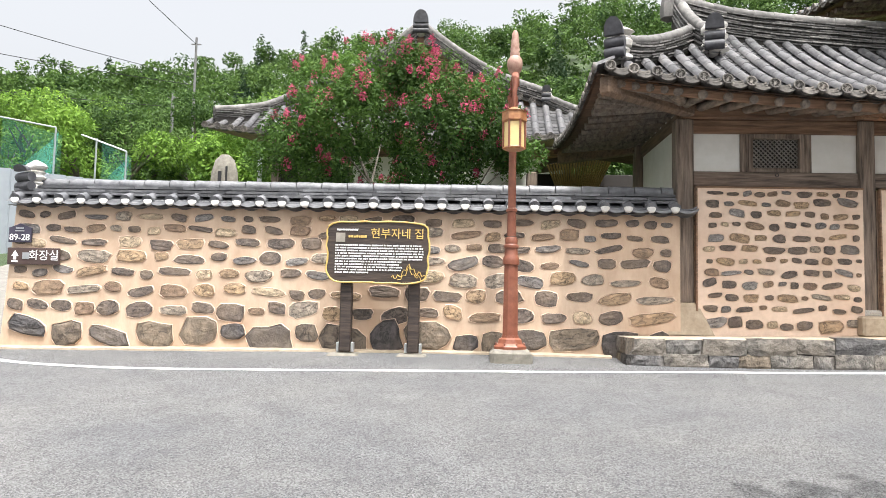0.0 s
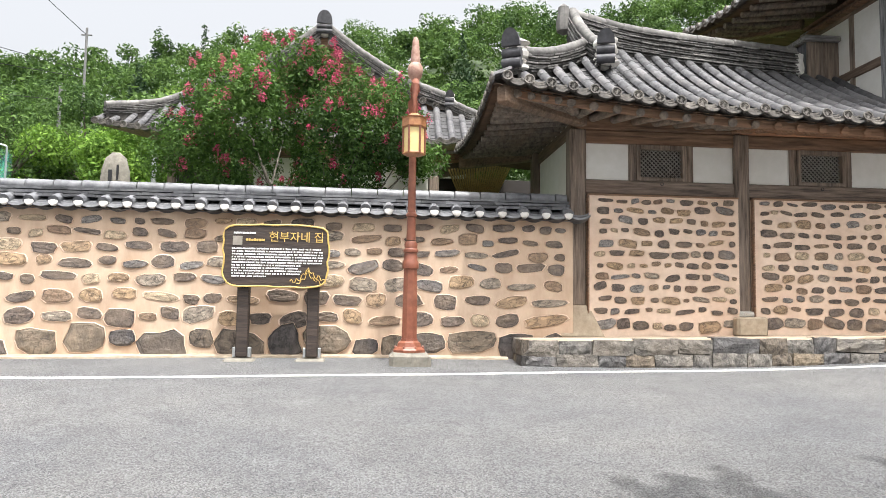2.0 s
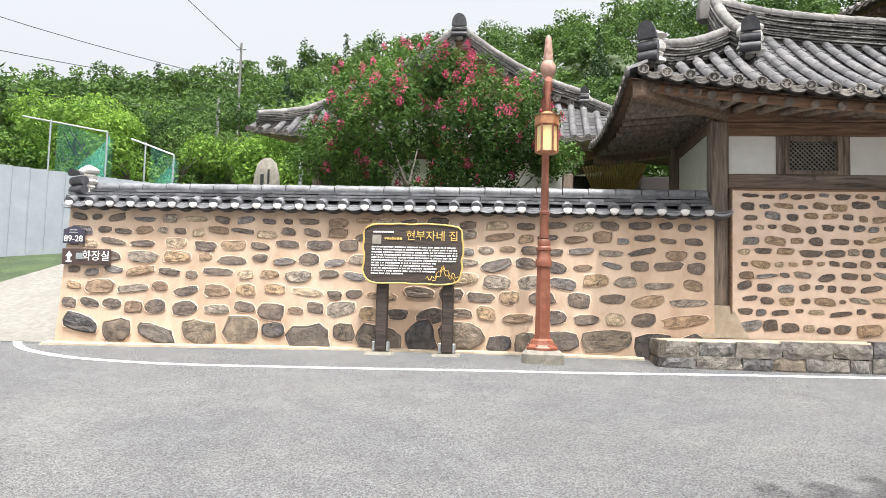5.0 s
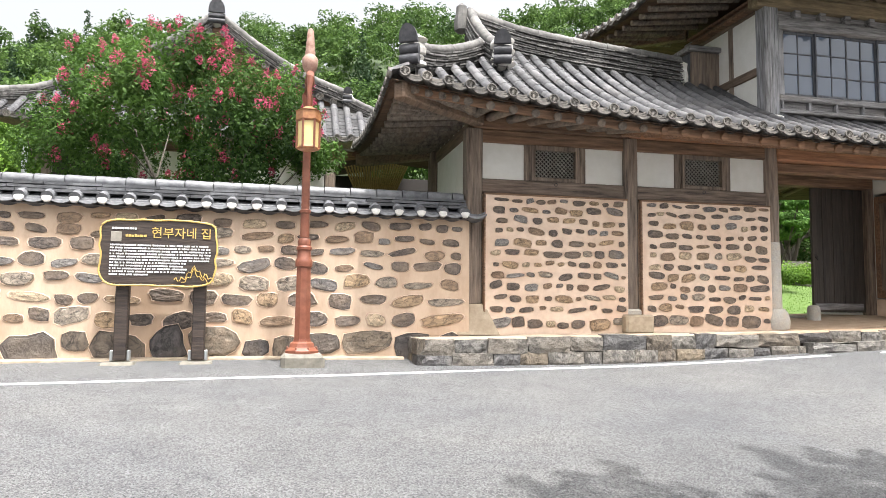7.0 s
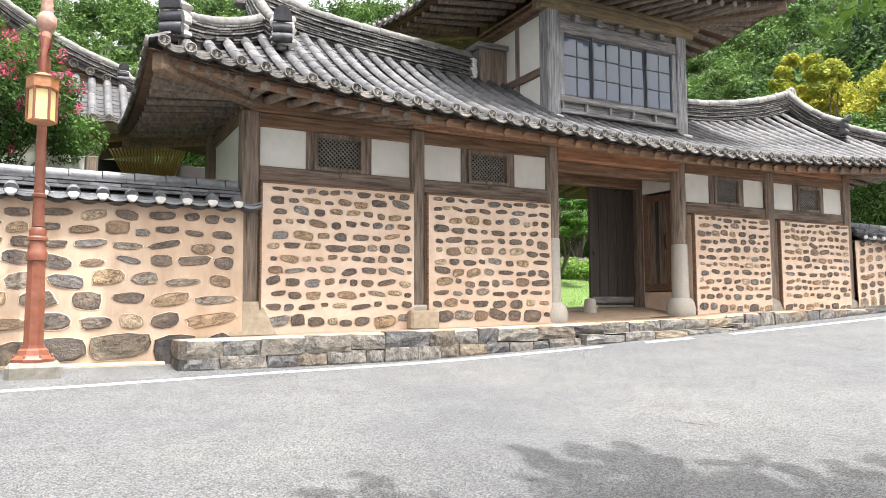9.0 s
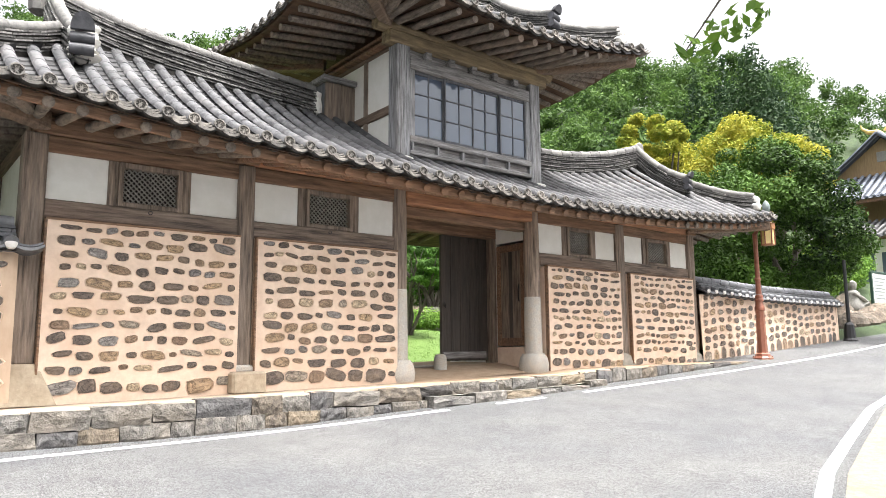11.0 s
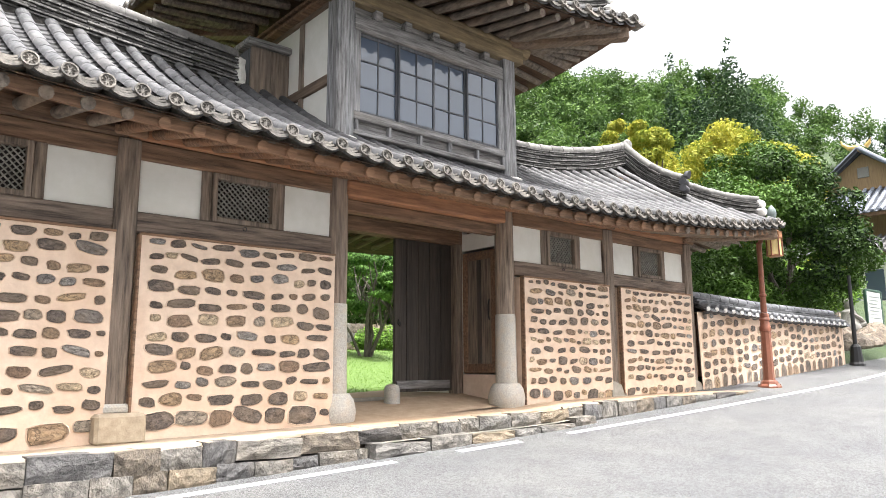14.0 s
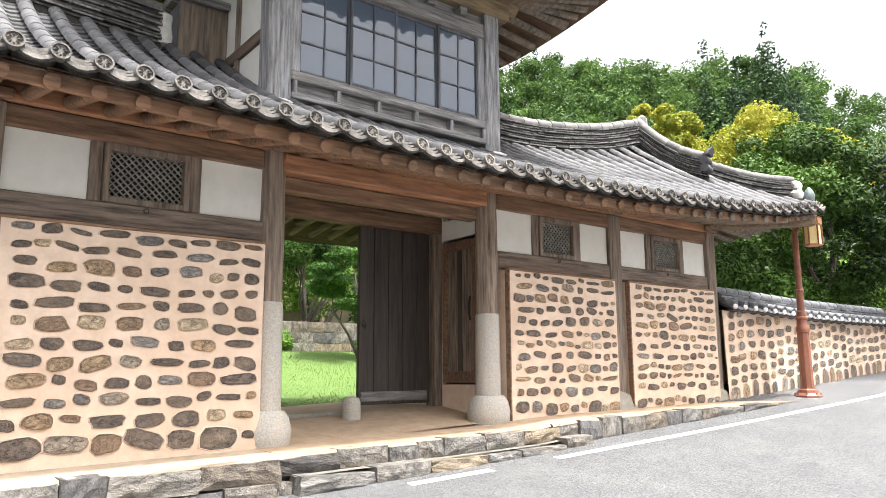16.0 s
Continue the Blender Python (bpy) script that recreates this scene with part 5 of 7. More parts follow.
# white infill sides
for x in (7.93, 10.98):
    for y0, y1 in ((TY + 0.25, 10.85), (10.95, 11.5)):
        for z0, z1 in ((3.4, 4.26), (4.40, 5.3)):
            part("plaster_panel", MB().box(x, x + 0.1, y0, y1, z0, z1, 0.004), WHITE, tower, "white plaster panel")
    part("stud", MB().box(x - 0.03, x + 0.11, 10.85, 10.95, 3.3, 5.3, 0.01), WOOD_V, tower)
    part("rail", MB().box(x - 0.035, x + 0.115, TY + 0.25, 12.05, 4.26, 4.40, 0.012), WOOD_D, tower)
    part("rail", MB().box(x - 0.035, x + 0.115, TY + 0.2, 12.05, 5.3, 5.5, 0.012), WOOD_D, tower)
    part("plaster_panel", MB().box(x, x + 0.1, 11.5, 12.05, 3.4, 5.3, 0.004), WHITE, tower)
# timber balcony box beside the upper room
part("balcony_side", MB().box(7.35, 7.93, 11.25, 11.30, 4.2, 4.98, 0.01), WOOD_V, tower, "weathered board parapet")
part("balcony_side", MB().box(7.35, 7.40, 11.3, 12.4, 4.2, 4.98, 0.01), SASH, tower)
part("balcony_rail", MB().box(7.26, 7.93, 11.17, 11.33, 4.98, 5.07, 0.015).box(7.26, 7.42, 11.33, 12.4, 4.98, 5.07, 0.015), WOOD_GREY_H, tower)
part("rear_wall", MB().box(8.0, 11.0, 12.1, 12.2, 3.3, 5.5), WHITE, tower)
for x in (7.98, 11.0):
    part("mortar", MB().lathe(0, 0, [(0.02, -0.05), (0.15, -0.03), (0.17, 0.02), (0.10, 0.06), (0.02, 0.08)], 9).turned(Matrix.Translation((x, TY - 0.06, eave(x) + 0.47)) @ Matrix.Diagonal((1.1, 0.5, 0.7, 1))), LIME, tower, "white lime mortar at the post's foot", True)
for ob in tower.children_recursive:
    for v in ob.data.vertices:
        v.co.x = 11.13 - (11.13 - v.co.x) * 0.948
teave = lambda x: 5.58 + 0.42 * (abs(x - 9.5) / 3.07) ** 1.7
troof = part("upper_roof", MB().box(8.0, 11.0, 10.3, 12.1, 5.5, 5.55), WOOD_H, gate, "upswept grey tiled roof of the upper storey")
hip_roof(troof, 6.43, 12.57, 8.75, 13.85, 11.3, 7.75, 11.25, teave, lambda x: 7.0 + 0.1 * abs(x - 9.5), lambda y: 5.66 + 0.34 * (abs(y - 11.3) / 2.5) ** 1.7,
         (7.9, 11.1, 10.0, 12.2), [(7.75, 11.25)], seed=4, inner=lambda x: 5.70, timber=lambda x: WOOD_OLD)

for i in range(9):
    part("rafter", MB().tube([(8.3 + 0.33 * i, 12.5, 3.02), (8.3 + 0.33 * i, 13.3, 2.90)], 0.05, 8), WOOD_D, gate, "pale round rear rafter", True)

# ---- terrace ----
plat_z = interp([2.2, 3.5, 5.75, 8.65, 10.9, 11.6, 14.5, 17], [0.07, 0.09, 0.13, 0.19, 0.24, 0.30, 0.35, 0.37])
tx = [2.36 + (16.95 - 2.36) * i / 40 for i in range(41)]
JOINT = mat("earth_joint", (0.035, 0.03, 0.025), (0.10, 0.085, 0.07), 14, 0.95, 0.5)
terrace = tagged(new("terrace", MB().sheet([[(x, y, plat_z(x) + dz) for x in tx] for y, dz in ((9.40, -1.0), (9.40, -0.03), (10.5, -0.03), (10.5, -1.0))]).mesh("terrace", JOINT)),
                 "low terrace of rough grey blocks before the gatehouse", "terrace", kind="structure")
def top_sheet(name, xa, xb, ya, yb, material, label, lift=0.0):
    n = max(2, int((xb - xa) / 0.3))
    xs = [xa + (xb - xa) * i / n for i in range(n + 1)]
    rg = random.Random(4)
    rows = [[(x, y + (rg.uniform(-0.02, 0.02) if k in (0, 1) else 0), plat_z(x) + lift + dz) for x in xs] for k, (y, dz) in enumerate(((ya, -0.03), (ya + 0.02, 0.0), (yb, 0.005)))]
    ob = under(new(name, MB().sheet(rows).mesh(name, material)), terrace)
    return tagged(ob, label)


top_sheet("screed", 2.40, 8.05, 9.33, 10.3, PALE, "pale sunlit lime screed")
top_sheet("screed", 8.05, 11.3, 9.38, 10.3, EARTH, "brown lime-earth floor", 0.004)
top_sheet("screed", 11.3, 16.9, 9.36, 10.3, EARTH, "brown lime-earth floor")
tagged(under(new("passage_floor", MB().sheet([[(x, y, plat_z(x) + 0.008 + 0.125 * (min(y, 11.2) - 10.1)) for x in (8.05, 9.6, 11.35)] for y in (10.1, 11.2, 12.4, 13.35)]).mesh("passage_floor", EARTH)), terrace), "brown lime-earth passage floor")

FOOTING = mat("weathered_footing", (0.14, 0.13, 0.11), (0.26, 0.24, 0.20), 12, 0.9, 0.6, stain=(0.10, 0.10, 0.075), amount=0.5)

# ---- information board ----
board = thing("information_board", (-0.8, 9.55, -0.22), "dark charred timber notice board with yellow rim and white writing", "sign board")
rim = []
for i in range(72):
    t = 2 * math.pi * i / 72
    e = 7.0
    r = (abs(math.cos(t)) ** e + abs(math.sin(t)) ** e) ** (-1 / e)
    wob = 1 + 0.012 * math.sin(5 * t + 0.7) + 0.010 * math.sin(11 * t) + 0.006 * math.sin(17 * t + 2)
    rim.append((-0.805 + 0.665 * r * math.cos(t) * wob, 1.10 + 0.39 * r * math.sin(t) * wob * (1.02 + 0.01 * math.sin(3 * t))))
n = len(rim)
mb = MB().add([(x, y, z) for y in (9.50, 9.56) for x, z in rim], [tuple(range(n)), tuple(range(n, 2 * n))] + [(i, (i + 1) % n, n + (i + 1) % n, n + i) for i in range(n)])
panel = part("panel", mb, SIGN, board)
part("rim", MB().tube([(x, 9.497, z) for x, z in rim] + [(rim[0][0], 9.497, rim[0][1])], 0.0115, 8, False), YELLOW, panel, "yellow painted wavy rim", True)
lettering("현부자네 집", 0.145, YELLOW, panel, pose(-0.55, 9.494, 1.335))
tb = MB()
for z, x0, x1, h in ((1.385, -1.345, -1.09, 0.024),):
    x = x0
    rg = random.Random(9)
    while x < x1:
        w = rg.uniform(0.018, 0.028)
        tb.box(x, x + w, 9.490, 9.497, z - h / 2 * rg.uniform(0.7, 1), z + h / 2, 0.001)
        x += w + 0.006
part("writing_bar", tb, INK_WHITE, panel, "small white writing")
tb = MB()
x, rg = -1.19, random.Random(3)
while x < -0.96:
    w = rg.uniform(0.022, 0.034)
    tb.box(x, x + w, 9.490, 9.497, 1.285, 1.285 + rg.uniform(0.024, 0.034), 0.001)
    x += w + 0.007
part("writing_bar", tb, YELLOW, panel, "small yellow writing")
part("code_patch", MB().box(-1.355, -1.235, 9.490, 9.497, 1.225, 1.345, 0.002), CONCRETE, panel, "pale square label")
rg = random.Random(21)
z = 1.185
while z > 0.80:
    tb = MB()
    end = -0.22 if z > 0.98 else -0.50 + rg.uniform(-0.04, 0.02)
    if z < 0.83:
        end = -0.92
    x = -1.36
    while x < end:
        w = rg.uniform(0.014, 0.023)
        tb.box(x, x + w, 9.490, 9.497, z - 0.010 * rg.uniform(0.7, 1), z + 0.011 * rg.uniform(0.7, 1), 0.001)
        x += w + (0.005 if rg.random() > 0.22 else 0.018)
    part("writing_bar", tb, INK_WHITE, panel)
    z -= 0.0355
pic = [(-0.62 + 0.46 * i / 22, 0.775 + 0.03 * math.sin(i * 1.9) + 0.15 * math.exp(-((i - 11) / 4.0) ** 2) + 0.05 * math.exp(-((i - 18) / 2.0) ** 2)) for i in range(23)]
part("drawing", MB().tube([(x, 9.492, z) for x, z in pic], 0.006, 5), YELLOW, panel, "yellow line drawing of roofs")
part("drawing", MB().tube([(x, 9.492, z - 0.05 + 0.02 * math.sin(x * 60)) for x, z in pic[4:20]], 0.005, 5), YELLOW, panel)
for x in (-1.215, -0.325):
    leg = part("post", MB().box(x - 0.075, x + 0.075, 9.56, 9.70, -0.20, 1.35, 0.012), SIGN, board, "dark charred timber post")
    part("footing", MB().box(x - 0.22, x + 0.20, 9.42, 9.85, -0.33, -0.215, 0.04), FOOTING, board, "rough concrete footing")
    for s in (-1, 1):
        part("bracket", MB().box(x + s * 0.095 - 0.018, x + s * 0.095 + 0.018, 9.58, 9.68, -0.205, -0.08, 0.006), STEEL, board, "galvanised bracket")

# ---- street lamps ----
def street_lamp(x, y, z, metal, label, low=False):
    lamp = thing("street_lamp", (x, y, z), label, "street lamp", "lamps along the wall")
    part("footing", MB().box(x - 0.25, x + 0.27, y - 0.24, y + 0.24, z - 0.30, z, 0.05), FOOTING, lamp, "rough stone footing")
    q = lambda *p: [(r, z + h) for r, h in p]
    part("base", MB().lathe(x, y, q((0.215, 0.0), (0.215, 0.03), (0.20, 0.045), (0.165, 0.07), (0.15, 0.12), (0.115, 0.14), (0.11, 0.17)), 8, radians(22.5)), metal, lamp, "flared eight-sided base")
    for k in range(8):
        t = radians(22.5 + 45 * k)
        part("bolt", MB().lathe(x + 0.19 * math.cos(t), y + 0.19 * math.sin(t), q((0.012, 0.03), (0.012, 0.07), (0.004, 0.08)), 6), metal, lamp)
    part("shaft", MB().lathe(x, y, q((0.102, 0.16), (0.097, 0.6), (0.090, 1.05), (0.082, 1.10)), 8, radians(22.5)), metal, lamp)
    part("collar", MB().lathe(x, y, q((0.088, 1.05), (0.104, 1.06), (0.107, 1.10), (0.104, 1.14), (0.088, 1.17), (0.082, 1.26), (0.096, 1.27), (0.096, 1.30), (0.078, 1.32), (0.086, 1.37), (0.066, 1.41)), 12), metal, lamp, smooth=True)
    part("pole", MB().lathe(x, y, q((0.060, 1.42), (0.054, 1.72), (0.070, 1.735), (0.070, 1.765), (0.052, 1.78), (0.048, 2.3), (0.048, 2.52 if low else 2.95)), 12), metal, lamp, smooth=True)
    if low:
        part("arm", MB().tube([(x, y, z + 2.5), (x, y, z + 2.75), (x, y - 0.14, z + 2.93), (x, y - 0.30, z + 2.98)], [0.05, 0.055, 0.05, 0.03], 9), metal, lamp, "short curved arm", True)
        part("finial", MB().lathe(x, y - 0.30, q((0.05, 2.94), (0.085, 2.99), (0.11, 3.07), (0.10, 3.14), (0.07, 3.19), (0.06, 3.21), (0.075, 3.25), (0.085, 3.32), (0.075, 3.38), (0.04, 3.44), (0.012, 3.47)), 12), LAMP_GREEN, lamp, "grey-green beaded finial", True)
    else:
        part("arm", MB().tube([(x, y, z + 2.9), (x, y, z + 3.08), (x - 0.01, y - 0.02, z + 3.22), (x + 0.01, y - 0.07, z + 3.36), (x + 0.015, y - 0.18, z + 3.45), (x + 0.01, y - 0.27, z + 3.38), (x, y - 0.30, z + 3.20), (x, y - 0.30, z + 3.0)],
                              [0.055, 0.06, 0.07, 0.065, 0.05, 0.045, 0.03, 0.022], 9), metal, lamp, "crooked dragon-neck arm", True)
        part("finial", MB().lathe(x + 0.01, y - 0.06, q((0.04, 3.48), (0.085, 3.55), (0.10, 3.62), (0.095, 3.69), (0.06, 3.735), (0.066, 3.77), (0.056, 3.80), (0.062, 3.83), (0.052, 3.86), (0.057, 3.89), (0.047, 3.92), (0.051, 3.95), (0.042, 3.98), (0.042, 4.03), (0.025, 4.07), (0.008, 4.085)), 12), COPPER if metal is not COPPER else LAMP_PALE, lamp, "pale beaded spire", True)
    ly, lz = y - 0.30, z + 2.47
    ln = part("lantern", MB().lathe(x, ly, [(0.135, lz), (0.145, lz + 0.02), (0.13, lz + 0.035)], 6), LANTERN, lamp, "six-sided brown lantern")
    part("hood", MB().lathe(x, ly, [(0.135, lz + 0.34), (0.155, lz + 0.36), (0.15, lz + 0.46), (0.165, lz + 0.475), (0.10, lz + 0.50), (0.05, lz + 0.53)], 6), LANTERN, ln)
    for k in range(6):
        a, b = radians(60 * k), radians(60 * (k + 1))
        p, r = [(x + 0.126 * math.cos(a), ly + 0.126 * math.sin(a)), (x + 0.126 * math.cos(b), ly + 0.126 * math.sin(b))], 0
        part("glass", MB().add([(p[0][0], p[0][1], lz + 0.03), (p[1][0], p[1][1], lz + 0.03), (p[1][0], p[1][1], lz + 0.345), (p[0][0], p[0][1], lz + 0.345)], [(0, 1, 2, 3)]), AMBER, ln, "amber glass pane")
        part("rib", MB().tube([(x + 0.136 * math.cos(a), ly + 0.136 * math.sin(a), lz + 0.01), (x + 0.136 * math.cos(a), ly + 0.136 * math.sin(a), lz + 0.36)], 0.014, 6), COPPER, ln)
    return lamp


LANTERN = mat("red_brown_lantern_metal", (0.24, 0.09, 0.04), (0.42, 0.20, 0.08), 16, 0.45, 0.2)
LAMP_PALE = mat("sun_bleached_lamp_paint", (0.25, 0.125, 0.09), (0.44, 0.29, 0.23), 16, 0.6, 0.2)
LAMP_GREEN = mat("faded_green_lamp_paint", (0.10, 0.13, 0.13), (0.22, 0.26, 0.25), 16, 0.6, 0.2)
street_lamp(0.92, 9.32, -0.10, COPPER, "tall red-brown lamp with amber lantern beside the notice board")
street_lamp(17.38, 9.45, 0.40, COPPER, "red-brown lamp with amber lantern at the gatehouse corner", True)
far_lamp = thing("street_lamp", (22.75, 9.85, 0.80), "dark green iron lamp post at the wall's end", "street lamp", "lamps along the wall")
part("base", MB().lathe(22.75, 9.85, [(0.19, 0.70), (0.19, 0.84), (0.15, 0.90), (0.12, 1.25), (0.07, 1.32)], 10), IRON, far_lamp)
part("pole", MB().lathe(22.75, 9.85, [(0.05, 1.3), (0.045, 2.4), (0.04, 3.0)], 10), IRON, far_lamp, smooth=True)

# ---- small plates on the wall ----
plate = thing("house_number_plate", (-5.81, 9.87, 1.17), "navy house number plate with white numerals on the wall", "house number")
pp = part("plate", MB().add([(x, y, z) for y in (9.845, 9.87) for x, z in ((-5.97, 1.17), (-5.65, 1.17), (-5.65, 1.37), (-5.81, 1.43), (-5.97, 1.37))],
     [(0, 1, 2, 3, 4), (5, 6, 7, 8, 9)] + [(i, (i + 1) % 5, 5 + (i + 1) % 5, 5 + i) for i in range(5)]), SIGN_NAVY, plate)
lettering("89-28", 0.125, INK_WHITE, pp, pose(-5.81, 9.838, 1.235))
part("writing_bar", MB().box(-5.87, -5.76, 9.836, 9.843, 1.355, 1.375, 0.001).box(-5.88, -5.75, 9.836, 9.843, 1.320, 1.335, 0.001), STEEL, pp)
arrow = thing("direction_sign", (-5.6, 9.87, 0.87), "brown toilet direction sign with white arrow on the wall", "sign")
ap = part("plate", MB().box(-5.97, -5.235, 9.835, 9.87, 0.865, 1.095, 0.008), SIGN_BROWN, arrow)
lettering("화장실", 0.155, INK_WHITE, ap, pose(-5.45, 9.83, 0.985))
part("arrow", MB().add([(-5.91, 9.83, 0.98), (-5.80, 9.83, 0.98), (-5.855, 9.83, 1.06)], [(0, 1, 2)]).box(-5.875, -5.835, 9.826, 9.832, 0.93, 0.985, 0.001), INK_WHITE, ap)
part("writing_bar", MB().box(-5.90, -5.81, 9.826, 9.832, 0.895, 0.918, 0.001), INK_WHITE, ap)
part("symbol", MB().box(-5.75, -5.65, 9.826, 9.832, 0.94, 1.03, 0.002), STEEL, ap, "grey pictogram square")
ridge_end(wall_a, Vector((-5.86, 10.0, 1.90)), (-0.5, -1), 0.36, 0.30)

# ---- wall beyond the gatehouse ----
wall_b = tagged(new("wall_east", MB().sheet([[(15.95 + 6.45 * i / 12, y, ground_z(15.95 + 6.45 * i / 12, 9.7) - 0.4 if lo else 1.80 - 0.006 * i) for i in range(13)] for y, lo in ((9.98, 1), (10.02, 0), (10.40, 0), (10.44, 1))]).mesh("wall_east", PLASTER)),
                "ochre plaster wall set with grey field stones under a tiled coping", "wall", kind="structure")
coping(wall_b, 15.97, 22.45, 10.22, 1.74, seed=6, ramp=lambda x: 0.06 - 0.07 * smooth(15.9, 19.5, x))
part("end_face", MB().box(22.38, 22.44, 9.99, 10.43, 0.4, 1.72, 0.01), PLASTER, wall_b)

# ---- trees ----
def branching(base, top_points, r0, seed, lean=0.25):
    """Tapered stems from a base to the given tips, with a kink on the way."""
    rg = random.Random(seed)
    mb = MB()
    for p in top_points:
        p, b = Vector(p), Vector(base)
        m1 = b.lerp(p, 0.35) + Vector((rg.uniform(-lean, lean), rg.uniform(-lean, lean), 0.1))
        m2 = b.lerp(p, 0.7) + Vector((rg.uniform(-lean, lean), rg.uniform(-lean, lean), 0.05))
        r = r0 * rg.uniform(0.7, 1.1)
        mb.tube([b - Vector((0, 0, 0.2)), m1, m2, p], [r, r * 0.72, r * 0.45, r * 0.15], 7)
        for k in range(2):
            q = m2 + Vector((rg.uniform(-1, 1), rg.uniform(-1, 1), rg.uniform(0.1, 0.8))) * (p - b).length * 0.22
            mb.tube([m1.lerp(m2, 0.6), q], [r * 0.4, r * 0.12], 5)
    return mb


def tree(name, base, crown, radius, height, count, size, material, label, seed, r0=0.12, clumps=30, spread=0.42, squash=0.8, extra=()):
    rg = random.Random(seed)
    t = thing(name, base, label, "tree")
    cs, rs = [], []
    for k in range(clumps):
        while True:
            d = Vector((rg.uniform(-1, 1), rg.uniform(-1, 1), rg.uniform(-1, 1)))
            if d.length < 1:
                break
        d = d.normalized() * (d.length ** 0.45)
        cs.append((crown[0] + d.x * radius, crown[1] + d.y * radius, crown[2] + d.z * height))
        rs.append(radius * spread * rg.uniform(0.55, 1.1))
    tips = [cs[i] for i in range(0, min(len(cs), 16), 2)]
    part("trunk", branching(base, tips, r0, seed), BARK, t, smooth=True)
    for c, r in extra:
        cs.append(c)
        rs.append(r)
    ob = under(leaf_object("crown", leaves(cs, rs, count, size, seed, squash), material), t)
    return t, cs, rs


# crape myrtle behind the wall
myrtle, cs, rs = tree("crape_myrtle", (-0.9, 13.2, 0.3), (-0.95, 13.2, 3.45), 2.25, 1.3, 60000, 0.040, LEAF, "crape myrtle in pink bloom behind the wall", 5, 0.05, 120, 0.19, 1.0,
                      [((1.4, 12.9, 3.1), 0.36), ((-3.1, 13.1, 3.5), 0.5), ((-3.4, 13.0, 3.0), 0.4), ((-1.7, 13.0, 4.85), 0.42), ((-2.6, 13, 4.4), 0.42), ((0.6, 13, 4.2), 0.4)])
rg = random.Random(17)
for k in range(330):
    i = rg.randrange(len(cs))
    c, r = Vector(cs[i]), rs[i]
    d = Vector((rg.uniform(-1, 1), rg.uniform(-1.2, 0.1), rg.uniform(-0.3, 1.2))).normalized()
    p = c + d * r * rg.uniform(0.9, 1.15)
    if p.z < 2.45 or (p.z < 3.7 and rg.random() < 0.6):
        continue
    s = rg.uniform(0.05, 0.11)
    q = leaves([(0, 0, 0), (0, 0, s * 0.9)], [s, s * 0.7], 60, 0.022, k, 1.1, 0.5) + np.array(p)
    under(leaf_object("blossom", q, PETAL), myrtle)

# dark maple by the far wall, and yellowing trees behind it
tree("maple_tree", (24.6, 12.4, 0.9), (24.2, 12.8, 4.5), 2.9, 2.5, 92000, 0.062, LEAF_DARK, "dense dark green maple overhanging the wall", 8, 0.2, 90, 0.24, 0.7, [((21.6, 12.2, 2.6), 0.9), ((22.8, 12.2, 2.4), 0.9), ((22.4, 12.8, 3.2), 1.0), ((24, 12.6, 2.4), 1.0), ((25.6, 12.4, 2.5), 0.9), ((26.9, 12.2, 3.0), 0.8), ((19.6, 13.2, 2.4), 0.9), ((18.4, 13.4, 2.3), 0.9), ((20.6, 13.0, 3.0), 0.9), ((19.9, 12.2, 4.6), 1.0), ((18.7, 12.7, 4.3), 0.9), ((20.8, 11.6, 4.9), 0.9)])
tree("yellowing_tree", (40, 17.6, 2.5), (40.0, 17.6, 4.9), 1.6, 1.2, 9000, 0.08, LEAF_YELLOW, "low yellow-green tree below the temple", 15, 0.1, 20, 0.36)
tree("yellowing_tree", (30.5, 17.5, 1.4), (30.6, 17.5, 7.8), 3.6, 2.4, 40000, 0.08, LEAF_YELLOW, "tree turning yellow-green above the roof", 9, 0.2, 80, 0.21, 0.8)
tree("yellowing_tree", (26.6, 18.4, 1.2), (26.6, 18.4, 8.6), 1.5, 1.7, 15000, 0.08, LEAF_YELLOW, "slender tree turning yellow-green above the roof", 10, 0.15, 46, 0.24, 0.85)
# roadside tree over the walker, whose shade dapples the road
roadside, rcs, rrs = tree("roadside_tree", (7.4, -4.2, -1.2), (5.3, -2.7, 6.4), 2.7, 1.5, 26000, 0.075, LEAF_BRIGHT, "leafy roadside tree spreading over the road", 12, 0.26, 80, 0.2, 0.6)
rg = random.Random(19)
sp, sr = [], []
tip_y = interp([2.4, 3.2, 3.6, 4.1, 4.95, 5.57, 5.85, 6.4, 7.4], [2.9, 3.5, 3.35, 2.7, 3.8, 3.45, 3.0, 2.65, 2.15])
for i in range(15):
    bx = 2.4 + 0.35 * i
    by = tip_y(bx) - (0.0 if i % 2 else 0.15)
    part("bough", MB().tube([(5.3 + 0.16 * (i - 7), -1.6, 5.2), (bx + 0.1, by - 1.6, 5.1), (bx, by, 4.7)], [0.05, 0.03, 0.008], 5), BARK, roadside, smooth=True)
    for k in range(12):
        f = k / 11
        sp.append((bx + rg.uniform(-0.3, 0.3) * (1 - 0.75 * f), by - 1.5 + 1.5 * f, 4.9 - 0.2 * f + rg.uniform(-0.1, 0.1)))
        sr.append(0.22 * (1 - 0.75 * f) + 0.04)
under(leaf_object("spray", leaves(sp, sr, 24000, 0.05, 20, 0.4), LEAF_BRIGHT), roadside)
